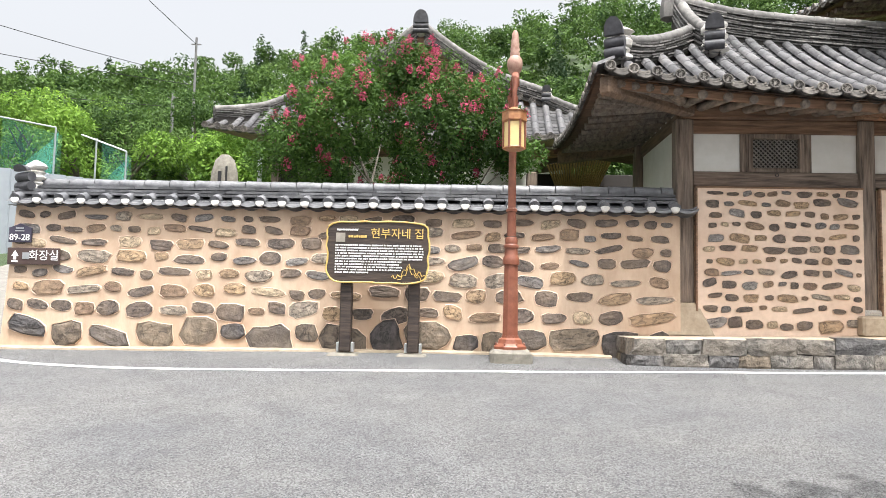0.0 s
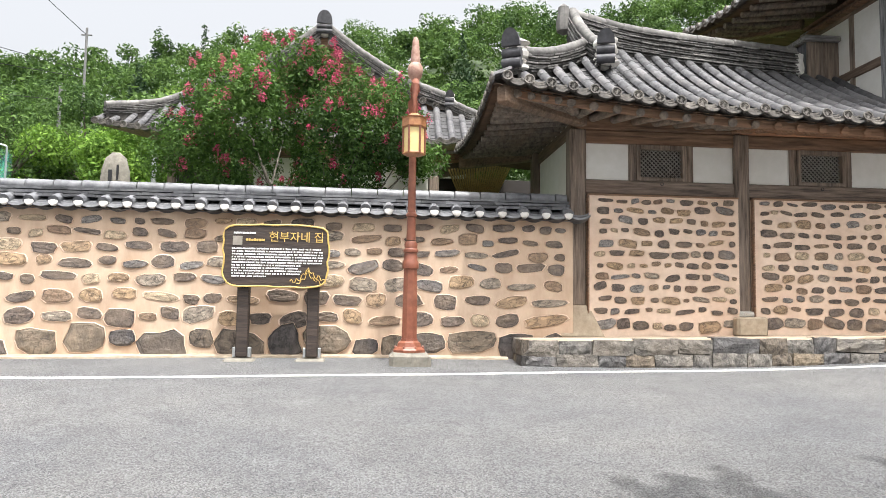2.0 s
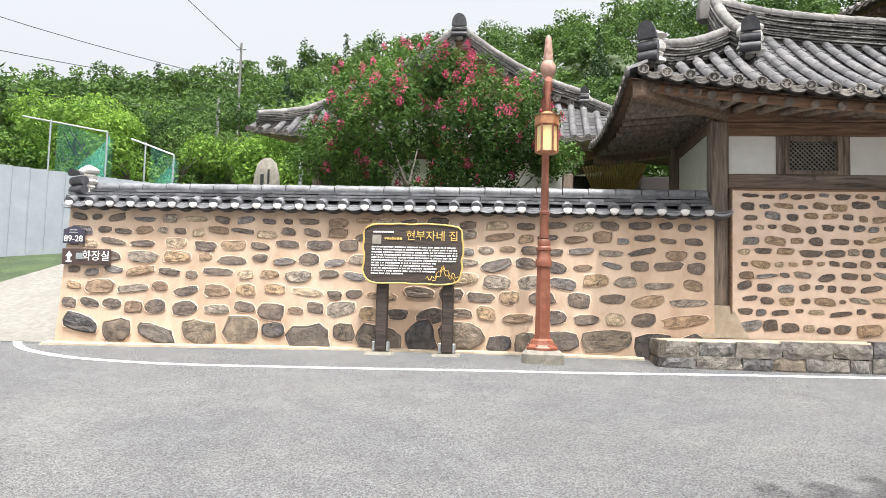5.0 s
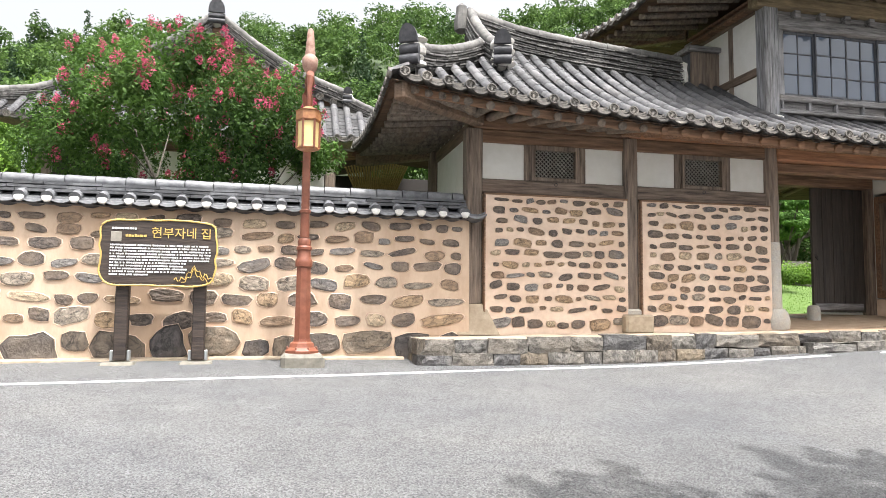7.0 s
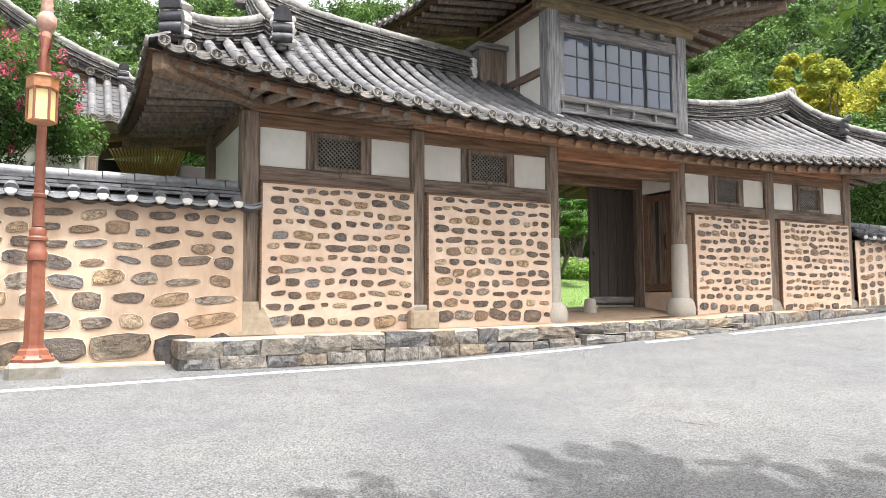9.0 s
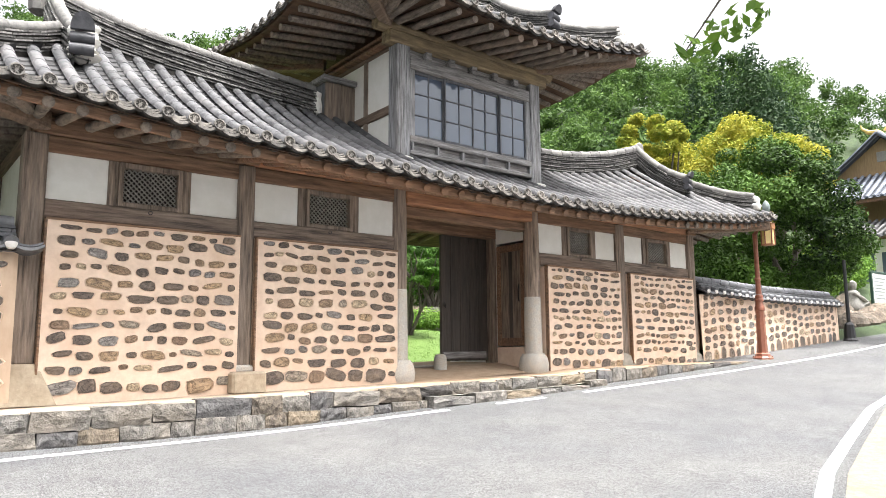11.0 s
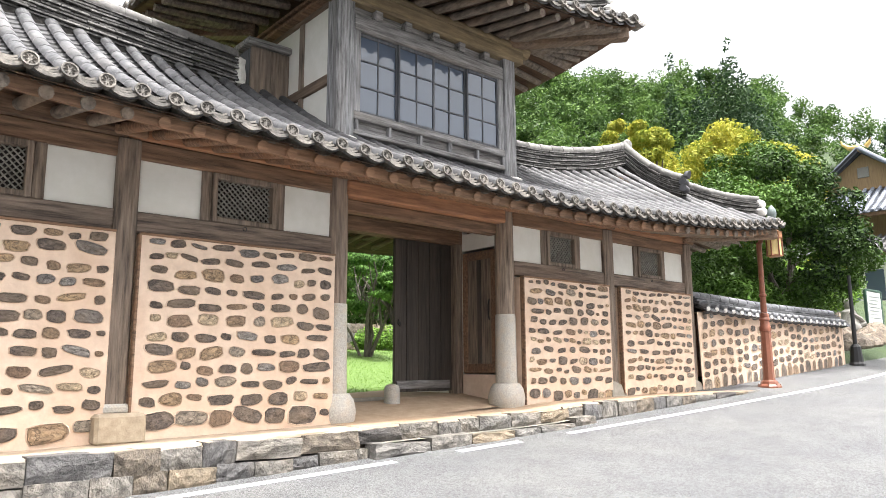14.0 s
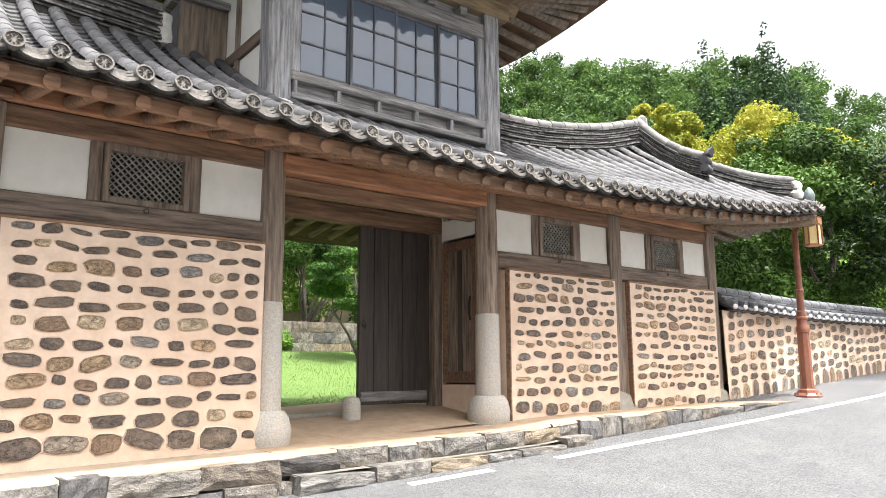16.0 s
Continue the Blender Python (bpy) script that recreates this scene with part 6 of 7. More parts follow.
part("twig", MB().tube([(5.6, 1.6, 4.6), (5.3, 2.4, 3.2), (5.05, 2.95, 2.3), (4.86, 3.05, 2.0)], [0.014, 0.010, 0.006, 0.003], 5), BARK, roadside, smooth=True)
under(leaf_object("twig_leaves", leaves([(4.9, 3.05, 2.03), (5.02, 2.98, 2.10), (5.12, 2.9, 2.2), (5.2, 2.8, 2.35)], [0.09, 0.12, 0.13, 0.13], 75, 0.042, 23, 0.7), LEAF_BRIGHT), roadside)
# added tree, kept out of view, that only casts shade on wall_east
tree("roadside_tree", (25.0, 3.4, 0.4), (24.2, 6.4, 11.2), 1.0, 0.6, 26000, 0.075, LEAF_BRIGHT, "unseen tree added to shade the end of the wall", 13, 0.2, 30, 0.4, 0.6,
     [((21.5 + 0.6 * i, 7.2 - 0.03 * i, 10.8 + 0.1 * (i % 2)), 0.56) for i in range(7)])
# bright trees along the lane
for k, (x, y, h, r) in enumerate(((-19.5, 24, 3.9, 2.4), (-16.0, 26, 4.6, 2.6), (-12.6, 25, 4.0, 2.3), (-9.8, 27, 4.8, 2.6), (-7.0, 24.5, 3.6, 2.0), (-23.5, 27, 5.0, 3.0), (-13.8, 31, 6.2, 3.0), (-8.4, 32, 6.6, 3.0), (-18.5, 33, 6.6, 3.2), (-5.0, 29, 4.6, 2.3))):
    z = ground_z(x, y)
    tree("broadleaf_tree", (x, y, z), (x, y, z + h * 0.48), r, h * 0.38, 13000, 0.075, LEAF_BRIGHT if k % 3 else LEAF_FAR, "bright green broadleaf tree beyond the fence", 30 + k, 0.12, 24, 0.40)

# ---- wooded hill ----
rg = random.Random(77)
qs, qn = [], []
def far_tree(x, y, h, r, seed, conifer):
    z = ground_z(x, y)
    if conifer:
        c = [(x, y, z + h * (0.15 + 0.8 * i / 15)) for i in range(16)]
        rr = [max(r * (1 - i / 15), 0.45) * (1 - 0.25 * (i % 2)) for i in range(16)]
        return leaves(c, rr, int(480 * r * r), 0.17, seed, 0.8, 0.3, 0.6)
    g = random.Random(seed)
    c = [(x + g.uniform(-1, 1) * r * 0.6, y + g.uniform(-1, 1) * r * 0.6, z + h * g.uniform(0.45, 0.95)) for _ in range(9)]
    return leaves(c, [r * g.uniform(0.32, 0.58) for _ in c], 780, 0.20, seed, 0.75, 0.4)


k = 0
for az in np.arange(-46, 82, 2.3):
    rr = 36.0
    while rr < (112 if az < 62 else 138):
        a = radians(az + rg.uniform(-1.3, 1.3))
        x, y = 2 + rr * math.sin(a), rr * math.cos(a)
        con = rg.random() < 0.04
        lane = (az > 66 and rr < 70)
        if y > 24 and not lane and not (-9 < x < 8 and y < 33):
            h = rg.uniform(4.0, 6.2) * (1.3 if con else 1)
            (qn if con else qs).append(far_tree(x, y, h, rg.uniform(1.7, 2.9) * (0.75 if con else 1), k + 500, con))
        k += 1
        rr += rg.uniform(3.6, 5.4) * (0.8 + rr / 160) * (0.72 if 24 < az < 62 else 1)
for az, rr, h, r in ((57.4, 62, 11, 1.8), (61.4, 58, 12.6, 4.4), (59.4, 62, 9.5, 2.6), (65.4, 60, 11, 3.8), (71.5, 64, 10, 2.4), (72.8, 66, 9, 2.4)):
    a = radians(az)
    qn.append(far_tree(2 + rr * math.sin(a), rr * math.cos(a), h, r, int(az * 10), True))
tagged(leaf_object("woods", np.concatenate(qs), LEAF_FAR), "green broadleaf woods covering the hillside", "woods", kind="stuff")
tagged(leaf_object("conifers", np.concatenate(qn), NEEDLE), "dark conifers standing in the hillside woods", "woods", kind="stuff")

# ---- house behind the myrtle ----
house = thing("old_house", (-1.1, 22, 0.4), "old tiled house with a gable behind the crape myrtle", "house")
M = Matrix.Translation((-1.1, 24.6, 0)) @ pose(0, 0, 0, 0, 0, 90)
hroof = part("roof", MB().box(-5.0, 2.8, 20.6, 28.5, 4.85, 4.9), WHITE, house, "grey tiled hip-and-gable roof")
part("wall", MB().box(-5.2, 3.0, 20.2, 28.6, 0.2, 4.85), WHITE, house, "white plaster house wall")
for x in (-5.25, -3.2, -1.1, 1.0, 2.9):
    part("post", MB().box(x, x + 0.22, 20.1, 20.3, 0.2, 4.85, 0.015), WOOD_V, house)
# dark box on the wall, its colour giving the shade of an opening
part("painted_dark_opening", MB().box(-5.0, -3.3, 20.14, 20.19, 2.0, 4.3), DARK, house)
part("lintel", MB().box(-5.3, 3.2, 20.08, 20.3, 4.5, 4.75, 0.015), WOOD_H, house)
# gable roof seen end on
ax = -1.1
gz = interp([0, 1.2, 2.4, 3.6, 4.9, 6.1], [7.86, 6.98, 6.33, 5.93, 5.65, 5.42])
bed = MB()
for s in (1, -1):
    y = 19.9
    while y < 28.5:
        path = [Vector((ax + s * u, y, gz(u))) for u in [4.2 - 0.3 * i for i in range(14)]]
        row = MB()
        tile_row(row, bed, path, Vector((0, -s, 0)), 0.34, 0.09)
        part("tile_rib", row, TILE, hroof, smooth=True)
        y += 0.34
    stacked_ridge("descending_ridge", [(ax + s * (0.1 + 0.82 * i), 19.72, gz(0.1 + 0.82 * i)) for i in range(5)], hroof, 0.30, 0.26, 5, 40)
    stacked_ridge("hip_ridge", [(ax + s * (3.4 + 0.38 * i), 19.65 - 0.72 * max(0.38 * i - 0.8, 0) - 0.05 * i, 5.90 - 0.20 * i + 0.010 * i * i) for i in range(6)], hroof, 0.24, 0.24, 5, 41)
    ridge_end(hroof, Vector((ax + s * 3.45, 19.6, gz(3.4) - 0.05)), (0, -1))
    for i in range(11):
        u = 0.2 + i * 0.36
        piece("eave_tile", CAP, hroof, Matrix.Translation((ax + s * u, 19.62, gz(u) - 0.1)) @ Matrix.Scale(1.5, 4))
    part("barge_board", MB().sheet([[(ax + s * u, 19.75, gz(u) + dz) for u in (0, 0.6, 1.2, 1.8, 2.4, 3.0, 3.6)] for dz in (-0.45, -0.02)]), WOOD_H, hroof)
x = ax - 5.4
while x < ax + 5.4:
    n = 5
    ez = 4.62 + 0.28 * (abs(x - ax) / 5.4) ** 2.5
    top = min(gz(abs(x - ax)) - 0.05, 5.95)
    y1 = 19.7 if abs(x - ax) < 4.2 else 19.7 - (abs(x - ax) - 4.2) * 0.72
    path = [Vector((x, 18.25 + (y1 - 18.25) * i / n, ez + (max(top, ez + 0.1) - ez) * (i / n) ** 1.15 * (y1 - 18.25) / 1.45)) for i in range(n + 1)]
    row = MB()
    tile_row(row, bed, path, Vector((1, 0, 0)), 0.34, 0.09)
    part("tile_rib", row, TILE, hroof, smooth=True)
    piece("eave_tile", CAP, hroof, Matrix.Translation(path[0]) @ Matrix.Scale(1.25, 4))
    piece("drip_tile", DRIP, hroof, Matrix.Translation(path[0] + Vector((0.17, 0, -0.02))) @ Matrix.Scale(1.15, 4))
    x += 0.34
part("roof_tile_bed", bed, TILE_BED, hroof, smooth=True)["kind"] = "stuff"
part("soffit", MB().sheet([[(ax - 5.4, 18.3, 4.82), (ax - 3, 18.3, 4.58), (ax + 3, 18.3, 4.58), (ax + 5.4, 18.3, 4.82)], [(ax - 4.6, 20.3, 4.9), (ax - 3, 20.3, 4.85), (ax + 3, 20.3, 4.85), (ax + 4.6, 20.3, 4.9)]]), WOOD_D, hroof)
part("gable_wall", MB().add([(ax - 3.6, 19.95, 5.8), (ax + 3.6, 19.95, 5.8), (ax, 19.95, 7.7)], [(0, 1, 2)]), WOOD_H, house)
ridge_end(hroof, Vector((ax, 19.6, 7.84)), (0, -1), 0.62, 0.42)
stacked_ridge("main_ridge", [(ax, 19.7, 7.86), (ax, 24, 7.7), (ax, 28.5, 7.86)], hroof, 0.35, 0.3, 5, 43)

# ---- lean-to with bamboo soffit in the yard ----
shed = thing("lean_to", (2.6, 14.6, 0.4), "lean-to with a bamboo-lined eave beside the gatehouse", "shed")
for i in range(24):
    f = i / 23
    part("bamboo_lath", MB().tube([(1.80 + 1.25 * f, 13.6, 3.06 + 0.26 * f), (2.15 + 0.85 * f, 15.2, 2.90)], 0.019, 6), BAMBOO, shed, smooth=True)
# rear wall coloured near-black for the shade under the lean-to
part("wall", MB().box(1.62, 4.4, 15.3, 15.4, 0.3, 3.2), DARK, shed)
part("wall", MB().box(-0.8, 1.44, 14.05, 14.17, 0.3, 3.0), WHITE, shed, "white plaster wall")
part("post", MB().box(1.45, 1.65, 14.0, 14.2, 0.3, 3.0, 0.01), WOOD_V, shed)
part("roof", MB().sheet([[(1.7, 13.5, 3.14), (3.2, 13.5, 3.44)], [(1.7, 15.6, 3.24), (3.2, 15.6, 3.5)]]), SOFFIT, shed, "brown boarded lean-to roof")

# ---- lane side: fence, nets, poles, monument ----
NET_THIN = plain("fine_green_netting", (0.10, 0.40, 0.30), 0.8, alpha=0.14)
fence = thing("sheet_metal_fence", (-10, 18, 1.4), "blue-grey corrugated metal fence along the lane", "fence")
fa, fb = Vector((-14.5, 15.6)), Vector((-6.6, 19.4))
for k in range(22):
    p, q = fa.lerp(fb, k / 22), fa.lerp(fb, (k + 0.97) / 22)
    mb = MB()
    zz = min(ground_z(p.x, p.y), ground_z(q.x, q.y)) - 0.1
    top = 3.70 - 0.02 * k
    mb.add(*slab(Vector((p.x, p.y, (zz + top) / 2)), Vector((q.x, q.y, (zz + top) / 2)), 0.02, top - zz))
    mb.bar((p.x, p.y - 0.012, zz), (p.x, p.y - 0.012, top + 0.01), 0.03, 0.03, 0.006)
    part("sheet", mb, FENCE, fence)
for x, y, w, h0, h1 in ((-11.7, 19.0, 1.7, 3.6, 5.3), (-9.5, 19.4, 0.85, 3.5, 4.75)):
    nt = thing("garden_net", (x, y, 3.2), "torn green net sagging on a pipe frame", "net")
    part("frame", MB().tube([(x - w / 2, y, 1.6), (x - w / 2, y, h1)], 0.025, 6).tube([(x + w / 2, y, 1.6), (x + w / 2, y, h1 - 0.35)], 0.025, 6).tube([(x - w, y, h1 + 0.1), (x + w / 2, y, h1 - 0.35)], 0.025, 6), STEEL, nt, "thin steel pipes")
    part("netting", MB().sheet([[(x - w / 2 + w * i / 8, y + 0.05, h0 - 0.1) for i in range(9)], [(x - w / 2 + w * i / 8, y + 0.05 + 0.1 * math.sin(i), h0 + (h1 - 0.4 - h0) * (i / 8) ** 2) for i in range(9)]]), NET, nt)
    part("netting", MB().sheet([[(x - w / 2 + w * i / 8, y + 0.3, h0) for i in range(9)], [(x - w / 2 + w * i / 8, y + 0.3, h1 - 0.5 * i / 8) for i in range(9)]]), NET_THIN, nt)
for x, y, z1, r in ((-12.4, 30, 9.2, 0.08), (-11.7, 30.5, 11.7, 0.06)):
    pl = thing("utility_pole", (x, y, ground_z(x, y)), "grey concrete utility pole on the slope", "pole")
    part("shaft", MB().tube([(x, y, ground_z(x, y) - 0.3), (x, y, z1)], [r * 1.2, r * 0.8], 10), POLE, pl, smooth=True)
    part("crossarm", MB().bar((x - 0.22, y, z1 - 0.3), (x + 0.22, y, z1 - 0.3), 0.05, 0.05), POLE, pl)
for a, b, sag in (((-11.7, 30.5, 11.4), (-14.0, 12.0, 14.6), 0.4), ((-11.7, 30.5, 9.6), (-26, 18, 10.0), 0.5), ((-11.7, 30.5, 9.9), (-26, 17.5, 12.2), 0.5), ((-12.4, 30, 8.5), (-28, 22, 9.2), 0.5)):
    a, b = Vector(a), Vector(b)
    solid("cable", MB().tube([a.lerp(b, i / 12) - Vector((0, 0, sag * math.sin(math.pi * i / 12))) for i in range(13)], 0.014, 5), IRON, "thin black overhead cable", "cable", "overhead cables")
mono = thing("standing_stone", (-4.62, 14.5, 0.4), "rounded grey inscribed stone standing in the yard", "monument")
ms = part("slab", MB().lathe(-4.62, 14.5, [(0.30, 0.3), (0.31, 1.8), (0.30, 2.6), (0.27, 3.0), (0.20, 3.25), (0.08, 3.36)], 12).turned(Matrix.Translation((0, 14.5, 0)) @ Matrix.Diagonal((1, 0.5, 1, 1)) @ Matrix.Translation((0, -14.5, 0))), FOOTING, mono, smooth=True)
part("writing_bar", MB().box(-4.70, -4.63, 14.335, 14.36, 2.62, 3.0, 0.004).box(-4.55, -4.51, 14.335, 14.36, 2.8, 3.1, 0.004), IRON, ms, "dark cut characters")
solid("drain_pipe", MB().tube([(-4.02, 14.9, 0.3), (-4.02, 14.9, 3.4)], 0.05, 8), STEEL, "upright grey steel pipe in the yard", "pipe")
tagged(new("lane_surface", MB().sheet([[(x, y, ground_z(x, y) + 0.008) for x in (-9.9, -9.2, -8.4, -7.6, -6.8, -6.15)] for y in (9.9, 10.3, 11, 12, 13, 14, 15, 16)]).mesh("lane_surface", LANE)), "pale concrete lane climbing beside the wall", "lane", kind="structure")

# ---- garden seen through the gate ----
tagged(new("lawn", MB().sheet([[(x, y, ground_z(x, y) + 0.012) for x in [6.5 + 0.6 * i for i in range(34)]] for y in [13.3 + 0.5 * i for i in range(20)]]).mesh("lawn", GRASS)), "sunlit green garden lawn", "lawn", kind="structure")
qg = []
rgn = np.random.default_rng(4)
gxs, gys = rgn.uniform(7.5, 24, 60000), rgn.uniform(13.4, 22.4, 60000)
gz0 = np.array([ground_z(a, b) for a, b in zip(gxs, gys)])
p = np.stack([gxs, gys, gz0], 1)
d = rgn.normal(size=p.shape) * 0.012
up = np.array([0, 0, 0.020]) * (0.6 + rgn.random((len(p), 1)))
wdt = np.stack([rgn.normal(size=len(p)), rgn.normal(size=len(p)), np.zeros(len(p))], 1) * 0.006
qg.append(np.stack([p - wdt, p + wdt, p + up + d + wdt * 0.3, p + up + d - wdt * 0.3], 1).reshape(-1, 3))
tagged(leaf_object("grass_blades", np.concatenate(qg), BLADE), "short mown grass of the garden lawn", "grass", kind="stuff")
retaining = tagged(new("retaining_wall", MB().box(8, 26, 22.75, 23.2, 0.8, 2.25).mesh("retaining_wall", CONCRETE)), "low wall of squared pale stones behind the lawn", "wall", kind="structure")
for k, (x, y, zc, r) in enumerate(((11.0, 21.5, 1.75, 0.55), (12.3, 21.8, 1.75, 0.6), (13.6, 21.9, 1.7, 0.55), (17.0, 22.1, 1.75, 0.5), (17.9, 22.2, 1.8, 0.6), (18.9, 22.2, 1.8, 0.55))):
    h = thing("clipped_shrub", (x, y, ground_z(x, y)), "rounded clipped shrub at the lawn's edge", "shrub", "shrubs round the lawn")
    under(leaf_object("foliage", leaves([(x, y, zc), (x - 0.3, y, zc - 0.1), (x + 0.3, y, zc - 0.1)], [r, r * 0.7, r * 0.7], 2200, 0.05, 90 + k, 0.75), LEAF_BRIGHT), h)
tree("garden_pine", (15.2, 19.7, 1.0), (14.9, 19.5, 3.5), 1.35, 1.1, 22000, 0.05, PINE, "trained pine with flat green pads on the lawn", 60, 0.06, 26, 0.36, 0.32)
tree("garden_pine", (19.6, 24.0, 2.2), (19.3, 24.0, 4.0), 1.5, 0.9, 8000, 0.07, PINE, "trained pine with flat green pads above the wall", 61, 0.11, 12, 0.42, 0.35)
gm, gcs, grs = tree("garden_crape_myrtle", (16.2, 25.0, 2.3), (16.2, 25.0, 4.7), 1.9, 1.0, 16000, 0.055, LEAF, "small crape myrtle with pale twisting stems", 62, 0.07, 24, 0.36)
for k in range(16):
    c = Vector(gcs[k % len(gcs)]) + Vector((rg.uniform(-0.4, 0.4), -0.4, grs[k % len(grs)] * 0.9))
    under(leaf_object("blossom", leaves([(0, 0, 0)], [0.13], 60, 0.035, k + 900, 1.0) + np.array(c), PETAL), gm)
solid("garden_wall", MB().box(10, 26, 29.4, 29.8, 1.5, 4.4), PLASTER, "ochre wall of the upper garden court", "wall", kind="structure")

for k, (x, y, r) in enumerate(((12.5, 25.6, 1.8), (15.0, 27.2, 2.0), (20.8, 26.6, 2.0), (23.5, 25.2, 2.0), (10.0, 26.0, 1.8), (18.4, 28.4, 2.0))):
    z = ground_z(x, y)
    tree("garden_tree", (x, y, z), (x, y, z + 2.6), r, 1.5, 6000, 0.09, LEAF_BRIGHT if k % 2 else LEAF, "leafy green tree behind the garden wall", 140 + k, 0.1, 24, 0.38)

# ---- beyond the wall's end ----
def boulder(x, y, sx, sy, sz, seed):
    """An angular rock: a rounded block knocked into flat faces."""
    g = random.Random(seed)
    mb = MB().lathe(0, 0, [(0.5, -0.5), (0.95, -0.25), (1.0, 0.15), (0.86, 0.55), (0.55, 0.85), (0.15, 0.98)], 9, g.uniform(0, 6))
    ph = g.uniform(0, 6)
    mb.v = [(x + v[0] * sx * (1 + 0.16 * math.sin(3 * math.atan2(v[1], v[0]) + ph) + g.uniform(-0.1, 0.1)), y + v[1] * sy * (1 + g.uniform(-0.1, 0.1)),
             ground_z(x, y) + v[2] * sz * (1 + 0.2 * math.sin(5 * v[0] + ph))) for v in mb.v]
    return solid("boulder", mb, ROCK, "weathered brown boulder edging the road", "boulder", "boulders by the road")


for k, spot in enumerate(((24.9, 11.0, 0.5, 0.4, 0.4), (25.8, 11.0, 0.6, 0.45, 0.45), (26.9, 11.2, 0.6, 0.5, 0.38), (27.3, 12.0, 0.7, 0.5, 0.75), (28.3, 11.5, 0.6, 0.5, 0.5), (29.3, 11.8, 0.65, 0.5, 0.45),
                          (28.7, 12.6, 0.6, 0.5, 0.8), (30.4, 12.1, 0.6, 0.5, 0.55), (31.6, 12.5, 0.8, 0.6, 0.65), (26.2, 12.0, 0.5, 0.4, 0.65), (30.2, 13.0, 0.6, 0.5, 0.85), (33.0, 13.4, 0.7, 0.5, 0.5))):
    boulder(*spot, k)
sx, sy = 29.4, 12.4
sz = 1.95
st = MB().lathe(sx, sy, [(0.34, sz), (0.36, sz + 0.10), (0.30, sz + 0.24), (0.24, sz + 0.45), (0.22, sz + 0.62), (0.10, sz + 0.72), (0.13, sz + 0.78), (0.16, sz + 0.88), (0.14, sz + 0.99), (0.05, sz + 1.06)], 12)
st.tube([(sx - 0.2, sy - 0.1, sz + 0.6), (sx + 0.05, sy - 0.32, sz + 0.38), (sx + 0.3, sy - 0.3, sz + 0.3)], 0.07, 7)
st.tube([(sx - 0.05, sy - 0.2, sz + 0.12), (sx + 0.35, sy - 0.3, sz + 0.26), (sx + 0.5, sy - 0.25, sz + 0.1)], 0.10, 7)
solid("stone_statue", st, STATUE, "small pale seated stone statue on a rock", "statue", smooth=True)
note = thing("notice_sign", (33.0, 12.9, 1.9), "white notice panel in a dark green frame", "sign board")
part("panel", MB().box(32.4, 33.75, 12.86, 12.92, 2.25, 3.5, 0.02), INK_WHITE, note)
part("frame", MB().box(32.3, 32.4, 12.84, 12.94, 1.7, 3.55, 0.01).box(33.75, 33.85, 12.84, 12.94, 1.7, 3.55, 0.01).box(32.4, 33.75, 12.84, 12.94, 3.5, 3.58, 0.01), plain("dark_green_paint", (0.03, 0.07, 0.05)), note)
for i in range(7):
    part("writing_bar", MB().box(32.55, 33.6 - 0.1 * (i % 3), 12.845, 12.858, 3.3 - i * 0.13, 3.34 - i * 0.13, 0.002), STEEL, note)
for k, (x, y, r) in enumerate(((30, 14.4, 0.9), (31.8, 14.7, 1.0), (33.6, 15.0, 1.0), (35.4, 15.2, 1.1), (37.2, 15.6, 1.1), (28.6, 13.8, 0.8), (32.6, 16.4, 1.1), (36.0, 17.2, 1.2), (39.0, 16.5, 1.3), (41.0, 18.0, 1.4))):
    z = ground_z(x, y)
    h = thing("clipped_shrub", (x, y, z), "rounded clipped shrub on the temple bank", "shrub", "shrubs on the bank")
    under(leaf_object("foliage", leaves([(x, y, z + r * 0.8)], [r], 1500, 0.08, 120 + k, 0.8), LEAF_BRIGHT), h)

temple = thing("temple_hall", (58, 20, 4.5), "temple hall with blue-grey tiled roof and ochre gable", "temple")
OCHRE = mat("ochre_boarding", (0.22, 0.145, 0.08), (0.34, 0.235, 0.125), 5, 0.8, 0.3, stretch=(1, 3, 0.3), stain=(0.3, 0.2, 0.1), amount=0.4)
BLUE_TILE = mat("blue_grey_tile", (0.13, 0.145, 0.18), (0.25, 0.275, 0.33), 6, 0.6, 0.3, island=0.2)
part("wall", MB().box(54.6, 74, 15.2, 26.4, 3.5, 10.4), OCHRE, temple, "ochre wall band")
gab = part("gable", MB().add([(55.6, 17.0, 12.35), (55.6, 23.8, 12.35), (55.6, 20.4, 14.85), (56.0, 17.0, 12.35), (56.0, 23.8, 12.35), (56.0, 20.4, 14.85)], [(0, 1, 2), (3, 4, 5), (0, 1, 4, 3)]), OCHRE, temple, "ochre boarded gable")
part("emblem", MB().box(55.52, 55.6, 20.05, 20.75, 13.2, 13.9, 0.02), STATUE, gab, "pale plain emblem")
tb, bd = MB(), MB()
